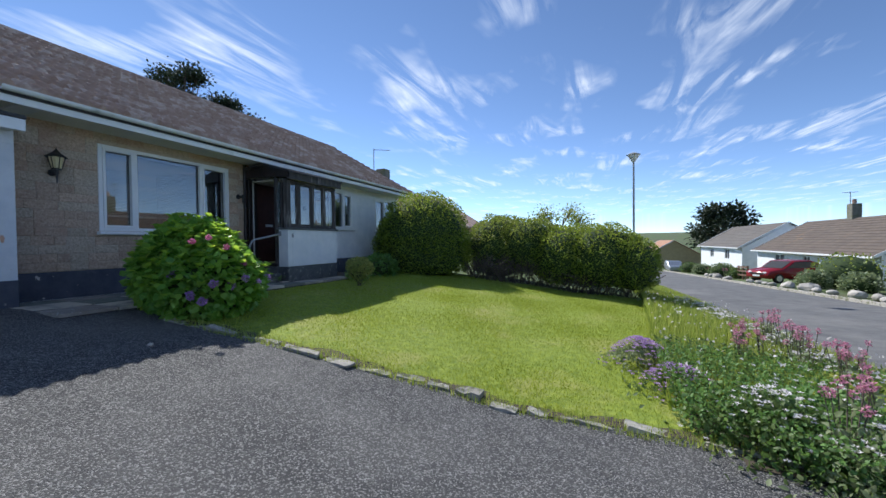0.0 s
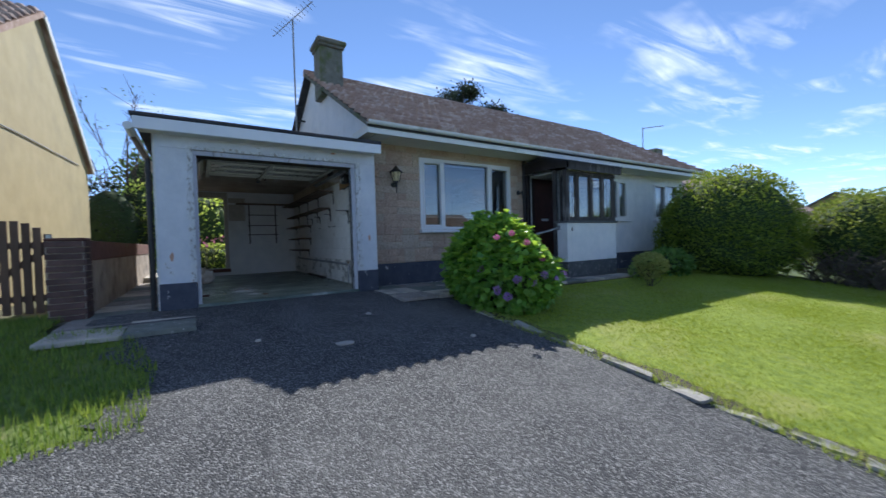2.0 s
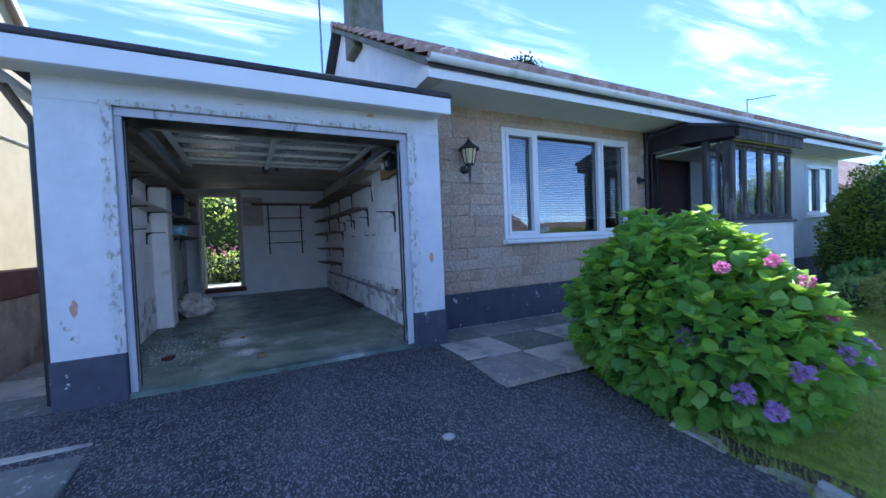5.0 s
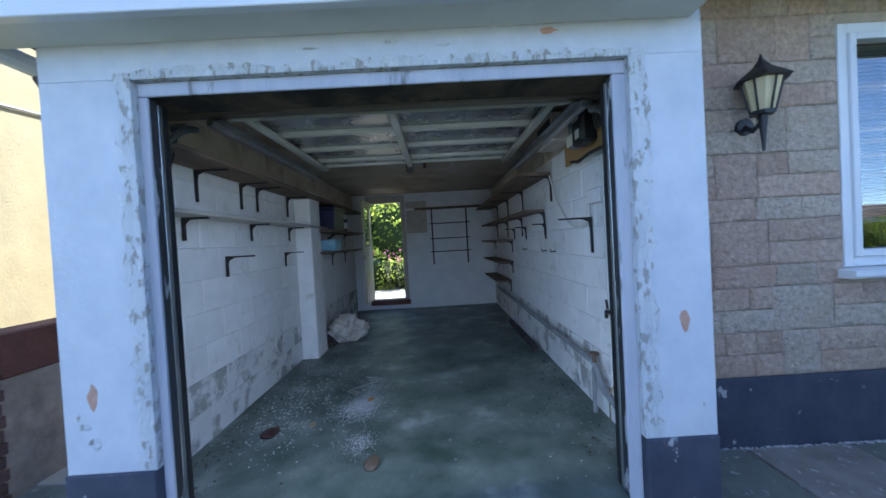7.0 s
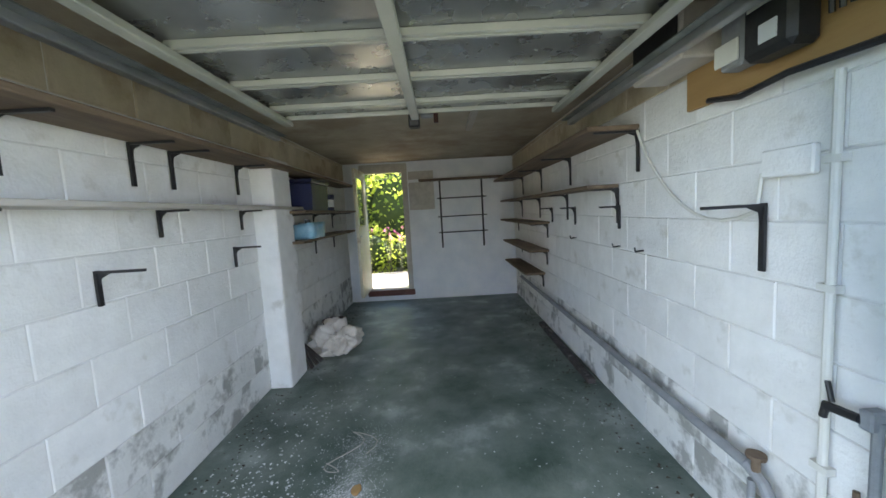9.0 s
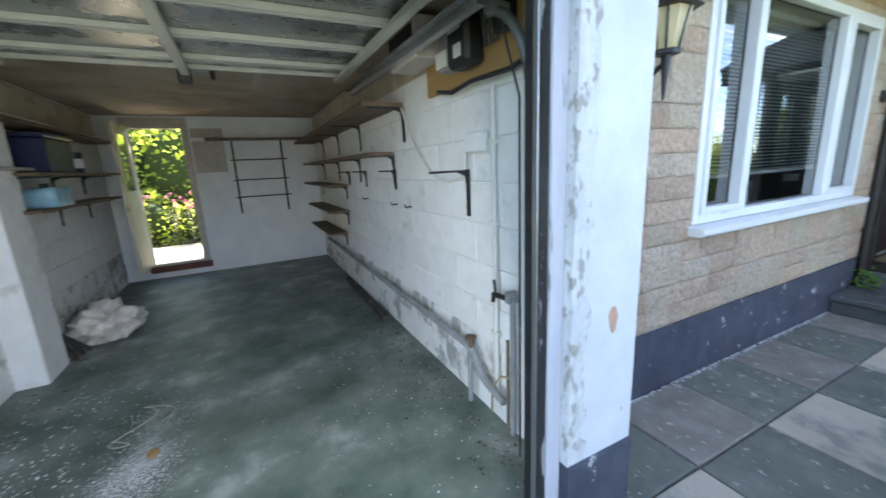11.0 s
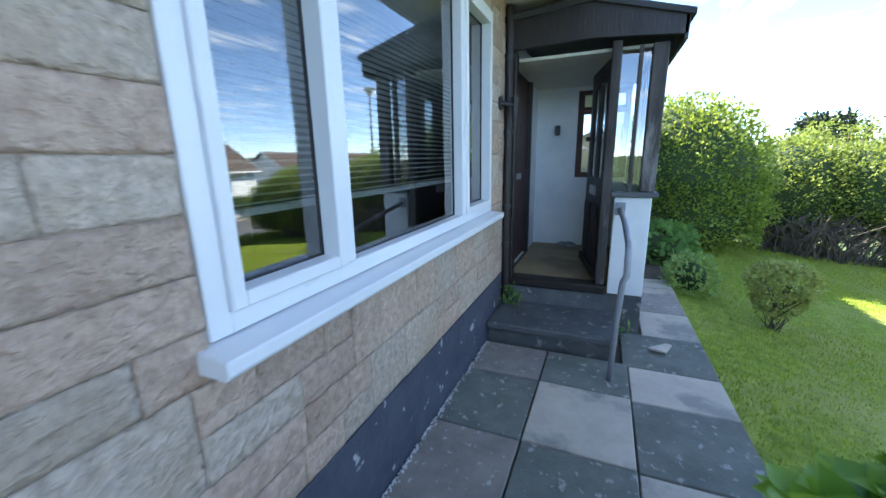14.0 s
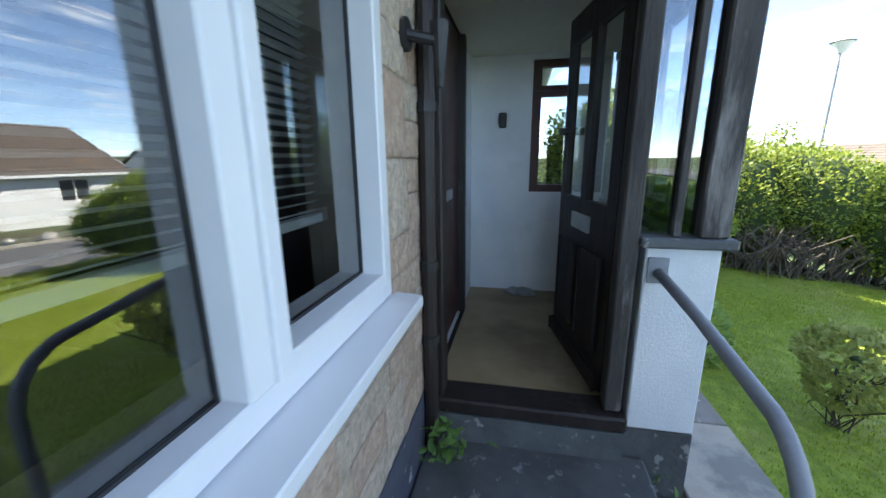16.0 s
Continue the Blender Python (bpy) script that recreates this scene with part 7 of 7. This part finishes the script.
for i, (x, y, r, l) in enumerate(((13.3, 27.5, 1.5, "laurel"), (11.2, 26.0, 0.7, "grey"), (11.0, 36.5, 0.6, "shrub"), (10.9, 40, 0.9, "shrub"), (10.6, 45, 0.8, "grey"), (10.8, 51, 0.9, "shrub"), (12.0, 20.0, 0.8, "shrub"), (11.6, 14.0, 0.8, "laurel"), (12.2, 8.0, 0.8, "shrub"), (11.8, 23.5, 0.7, "grey"))):
    z = gh(x, y)
    bush("roadside_shrub", "green garden shrub across the road", "shrub", [((x, y, z + r * 0.5), (r, r * 1.1, r * 0.75)), ((x + 0.5, y + 0.7, z + r * 0.4), (r * 0.7, r * 0.7, r * 0.6))], 900, 0.14, L[l], z, 0.85, 150 + i)
for i in range(9):
    valerian(10.4 + 0.3 * (i % 3), 37.0 + 1.5 * i, 0.7, 170 + i, 8)
fe = thing("rail_fence", "dark three-bar timber fence across the road", "fence", (10.8, 36, gh(10.8, 35)))
for k in range(3):
    y = 34.2 + k * 0.9
    part("post", box(10.9, 11.0, y - 0.05, y + 0.05, gh(11, y) - 0.1, gh(11, y) + 1.0), M["gatewood"], fe)
for z in (0.3, 0.6, 0.9):
    part("bar", beam((10.88, 34.1, gh(11, 34.2) + z), (10.88, 36.1, gh(11, 36) + z), 0.03, 0.12), M["gatewood"], fe)

# ---- pieces: kerb stones, slabs, roof tiles, wall stones ----
def rough_block(lx, ly, lz, seed, amount, cuts=1):
    bm = box(-lx / 2, lx / 2, -ly / 2, ly / 2, -lz, 0)
    bmesh.ops.subdivide_edges(bm, edges=list(bm.edges), cuts=cuts, use_grid_fill=True)
    for v in bm.verts:
        v.co += noise.noise_vector(v.co * 5 + Vector((seed * 3.7, 0, 0))) * amount
    me = bpy.data.meshes.new("stone")
    bm.to_mesh(me)
    bm.free()
    return me


edge = thing("lawn_edging", "row of flat slate stones edging the lawn", "edging", (-2, 3.38, 0.2), kind="structure")
q = random.Random(12)
stones = [rough_block(0.42, 0.2, 0.10, k, 0.045, 2) for k in range(6)]
for me in stones:
    me.materials.append(M["kerb"])
x = -5.1
while x < 1.35:
    l = q.uniform(0.35, 1.2)
    ob = new("edging_stone", stones[q.randrange(6)])
    xc = x + 0.21 * l
    y = 3.35 + 0.05 * math.sin(3 * xc) + q.uniform(-0.04, 0.04)
    z = gh(xc, y) + q.uniform(0.015, 0.055)
    ob.matrix_basis = pose(xc, y, z, q.uniform(-9, 6), 6.5 + q.uniform(-5, 5), q.uniform(-10, 10)) @ Matrix.Diagonal((l, q.uniform(0.3, 0.75), q.uniform(0.35, 0.8), 1))
    hang(ob, edge)
    x += 0.42 * l + q.uniform(0.0, 0.16)
blades_on("edge_grass", "ragged grass along the stone edging", 5200, -5.2, 1.2, 3.25, 3.52, 0.02, 0.09, L["meadow"])


def slab_field(name, label, cells, lift=0.0):
    """Square paving slabs, each a piece of its own; cells: (x0, x1, y0, y1, material)."""
    base = thing(name, label, "paving", (cells[0][0], cells[0][2], 0.6), kind="structure")
    r = random.Random(name)
    made = {}
    for x0, x1, y0, y1, c in cells:
        key = (round(x1 - x0, 2), round(y1 - y0, 2), c)
        if key not in made:
            bm = box(-key[0] / 2 + 0.005, key[0] / 2 - 0.005, -key[1] / 2 + 0.005, key[1] / 2 - 0.005, -0.05, 0)
            es = [e for e in bm.edges if all(v.co.z > -0.001 for v in e.verts)]
            bmesh.ops.bevel(bm, geom=es, offset=0.006, segments=1, affect="EDGES")
            me = bpy.data.meshes.new("slab")
            bm.to_mesh(me)
            bm.free()
            me.materials.append(M[c])
            made[key] = me
        ob = new("slab", made[key])
        xc, yc = (x0 + x1) / 2, (y0 + y1) / 2
        ob.matrix_basis = pose(xc, yc, min(0.70 - 0.012 * max(0, yc - 3.0), gh(xc, yc) + 0.04) + lift + r.uniform(-0.003, 0.004), r.uniform(-0.3, 0.3) - 0.6, r.uniform(-0.3, 0.3), r.uniform(-0.4, 0.4))
        hang(ob, base)
    return base


cells = []
ys = [2.58, 3.205, 3.84, 4.475, 5.11, 5.745, 6.20]
pick = [["slab_b", "slab_a", "slab_c"], ["slab_c", "slab_b", "slab_a"], ["slab_b", "slab_a", "slab_b"], ["slab_c", "slab_b", "slab_a"], ["slab_b", "slab_a", "slab_b"], ["slab_c", "slab_b", "slab_a"]]
for (a, b), row in zip(zip(ys, ys[1:]), pick):
    for (x0, x1), c in zip(((-7.61, -7.10), (-7.10, -6.52), (-6.52, -5.93)), row):
        cells.append((x0, x1, a, b, c))
yy = 6.20
k = 0
while yy < 9.9:
    cells.append((-6.38 if yy > 6.8 else -6.56, -5.93, yy, yy + 0.62, ("slab_b", "slab_a", "slab_c", "slab_a")[k % 4]))
    yy += 0.62
    k += 1
slab_field("paving_front", "buff and grey-green slab path below the stone wall", cells)
cells = []
for k in range(11):
    for j, (y0, y1) in enumerate(((-1.24, -0.60), (-0.60, 0.03))):
        if k < 2 or j == 0:
            cells.append((-6.45 - 0.62 * k, -5.83 - 0.62 * k, y0, y1 if k < 2 else -0.40, ("slab_a", "slab_b", "slab_c")[(k * 2 + j) % 3]))
slab_field("paving_side", "pale and grey slab path beside the garage", cells)
tagged(part("paving_bed", box(-7.6, -5.955, 2.72, 9.9, 0.4, 0.615), M["soil"]), "dark bedding under the path slabs", "path", kind="structure")
e = thing("broken_slate", "loose broken piece of slate on the path", "slate", (-6.28, 6.55, 0.67))
part("piece", prism([(-6.36, 6.50), (-6.24, 6.46), (-6.18, 6.60), (-6.22, 6.62)], "z", 0.668, 0.684), M["slab_a"], e)
e = thing("weed", "green weed in the corner by the step", "plant", (-7.5, 6.62, 0.84))
qw = np.random.default_rng(77)
pw = np.array((-7.5, 6.66, 0.86)) + qw.normal(size=(70, 3)) * np.array((0.05, 0.06, 0.05)) + np.array((0, 0, 0.05))
scatter("leaves", LEAF, pw, qw.normal(size=(70, 3)) + np.array((0, 0, 0.8)), qw.uniform(0.04, 0.08, 70), L["fern"], qw, 0.7, e)
e = thing("weed", "small weeds beside the porch wall", "plant", (-6.58, 6.75, 0.68))
pw = np.array((-6.58, 6.72, 0.72)) + qw.normal(size=(40, 3)) * np.array((0.03, 0.08, 0.03))
scatter("leaves", LEAF, pw, qw.normal(size=(40, 3)) + np.array((0, 0, 0.6)), qw.uniform(0.03, 0.06, 40), L["fern"], qw, 0.7, e)

# roof tiles
TW, TG = 0.33, 0.332
slope = (Vector((RIDGE[0], 0, RIDGE[1])) - Vector((EAVE[0], 0, EAVE[1]))).normalized()
normal = Vector((-slope.z, 0, slope.x)) * -1 if slope.x > 0 else Vector((-slope.z, 0, slope.x))
normal = normal if normal.z > 0 else -normal
prof = [(0.327 * k / 12, 0.036 * (1 - math.cos(2 * math.pi * k / 6))) for k in range(13)]
tv, tf = [], []
for end, lift in ((-0.03, 0.052), (TG, 0.002)):
    for u, h in prof:
        tv.append((u, end, h + lift))
for u, h in prof:
    tv.append((u, -0.03, 0.0))
n7 = len(prof)
for i in range(n7 - 1):
    tf += [(i, i + 1, n7 + i + 1), (i, n7 + i + 1, n7 + i), (2 * n7 + i, 2 * n7 + i + 1, i + 1), (2 * n7 + i, i + 1, i)]
tile_me = fast_mesh("tile", tv, tf, M["tile"])
frame_m = Matrix((Vector((0, 1, 0)), slope, normal)).transposed().to_4x4()
rest_v, rest_f = [], []
q = random.Random(3)
first_tile = True
for row in range(14):
    for col in range(38):
        y = 2.47 + col * TW
        if y < 2.40 or y > HY1 - 0.15:
            continue
        o = Vector((EAVE[0], y, EAVE[1] - 0.02)) + slope * (row * TG) + normal * (0.004 + q.uniform(0, 0.003))
        m = Matrix.Translation(o) @ frame_m @ pose(0, 0, 0, q.uniform(-0.2, 0.2), q.uniform(-0.2, 0.2), q.uniform(-0.2, 0.2))
        if col < 21:
            ob = tile_me if first_tile else new("tile", tile_me.data)
            first_tile = False
            ob.matrix_basis = m
            hang(ob, roof)
        else:
            base_i = len(rest_v)
            rest_v += [tuple(m @ Vector(v)) for v in tv]
            rest_f += [tuple(base_i + i for i in f) for f in tf]
fast_mesh("far_tiles", rest_v, rest_f, M["tile"], roof, "stuff", "further rows of brown roof tiles")
nv, nf = [], []
for row in range(14):
    for col in range(10):
        base_i = len(nv)
        s2 = (Vector((-12.16, 0, 6.57)) - Vector((-7.6, 0, 3.78))).normalized()
        n2 = Vector((-s2.z, 0, s2.x)) if s2.x > 0 else Vector((s2.z, 0, -s2.x))
        m = Matrix.Translation(Vector((-7.6, -2.45 - TW * (col + 1), 3.78)) + s2 * (row * 0.37) + n2 * 0.006) @ Matrix((Vector((0, 1, 0)), s2, n2)).transposed().to_4x4()
        nv += [tuple(m @ Vector(v)) for v in tv]
        nf += [tuple(base_i + i for i in f) for f in tf]
fast_mesh("roof_tiles", nv, nf, M["tile"], nb, "stuff")


# stones of the front wall
def stone_face(w, h, seed):
    """A split-faced stone: uneven front, sides running back."""
    us = [0, 0.012] + list(np.linspace(0.012, w - 0.012, max(2, round(w / 0.04)) + 1))[1:-1] + [w - 0.012, w]
    zs_ = [0, 0.012] + list(np.linspace(0.012, h - 0.012, max(1, round(h / 0.04)) + 1))[1:-1] + [h - 0.012, h]
    nx, nz = len(us) - 1, len(zs_) - 1
    vs, fs = [], []
    for i in range(nx + 1):
        for j in range(nz + 1):
            u, v = us[i], zs_[j]
            rim = i in (0, nx) or j in (0, nz)
            x = 0.0055 if rim else 0.009 + 0.009 * noise.noise(Vector((u * 8, v * 9, seed * 5.3))) + 0.006 * noise.noise(Vector((u * 22, v * 30, seed * 3.1)))
            vs.append((x, u, v))
    nn = nz + 1
    for i in range(nx):
        for j in range(nz):
            a = i * nn + j
            fs += [(a, a + nn, a + nn + 1), (a, a + nn + 1, a + 1)]
    ring = [i * nn for i in range(nx + 1)] + [nx * nn + j for j in range(1, nn)] + [i * nn + nz for i in range(nx - 1, -1, -1)] + [j for j in range(nz - 1, 0, -1)]
    k0 = len(vs)
    for r_ in ring:
        vs.append((-0.02, vs[r_][1], vs[r_][2]))
    for i in range(len(ring)):
        j = (i + 1) % len(ring)
        fs += [(ring[i], k0 + i, k0 + j), (ring[i], k0 + j, ring[j])]
    return vs, fs


q = random.Random(21)
z0, zt, ch_ = 1.122, 3.42, 0.13518
rows_n = 17
taken = {}
for r_ in range(rows_n):
    z = z0 + r_ * ch_
    spans = [(2.705, 6.88)]
    if z + ch_ > W1[2] - 0.05 and z < W1[3]:
        spans = [(2.705, W1[0] - 0.005), (W1[1] + 0.005, 6.88)]
    for a, b in taken.get(r_, []):
        spans = [s for lo_, hi_ in spans for s in ((lo_, min(hi_, a)), (max(lo_, b), hi_)) if s[1] - s[0] > 0.03]
    for a, b in spans:
        u = a
        while u < b - 0.02:
            w = q.uniform(0.17, 0.44)
            if b - (u + w) < 0.14:
                w = b - u
            tall = r_ < rows_n - 1 and q.random() < 0.36 and w < 0.40 and not (z + ch_ < W1[2] - 0.05 < z + 2 * ch_) and not (z < W1[3] < z + 2 * ch_ and False)
            h = ch_ * (2 if tall else 1)
            za = z
            if W1[0] - 0.01 < u + w / 2 < W1[1] + 0.01 and za < W1[2] and za + h > W1[2] - 0.068:
                h = W1[2] - 0.068 - za
            if W1[0] - 0.01 < u + w / 2 < W1[1] + 0.01 and za < W1[3] < za + h:
                za, h = W1[3] + 0.004, za + h - W1[3] - 0.004
            if h > 0.03:
                vs, fs = stone_face(w - 0.003, h - 0.003, q.random() * 40)
                ob = fast_mesh("stone", vs, fs, M["stone" if q.random() < 0.52 else "stone2"])
                ob.matrix_basis = Matrix.Translation((HX + q.uniform(-0.004, 0.004), u + 0.003, za + 0.003))
                hang(ob, wf)
            if tall:
                taken.setdefault(r_ + 1, []).append((u, u + w))
            u += w

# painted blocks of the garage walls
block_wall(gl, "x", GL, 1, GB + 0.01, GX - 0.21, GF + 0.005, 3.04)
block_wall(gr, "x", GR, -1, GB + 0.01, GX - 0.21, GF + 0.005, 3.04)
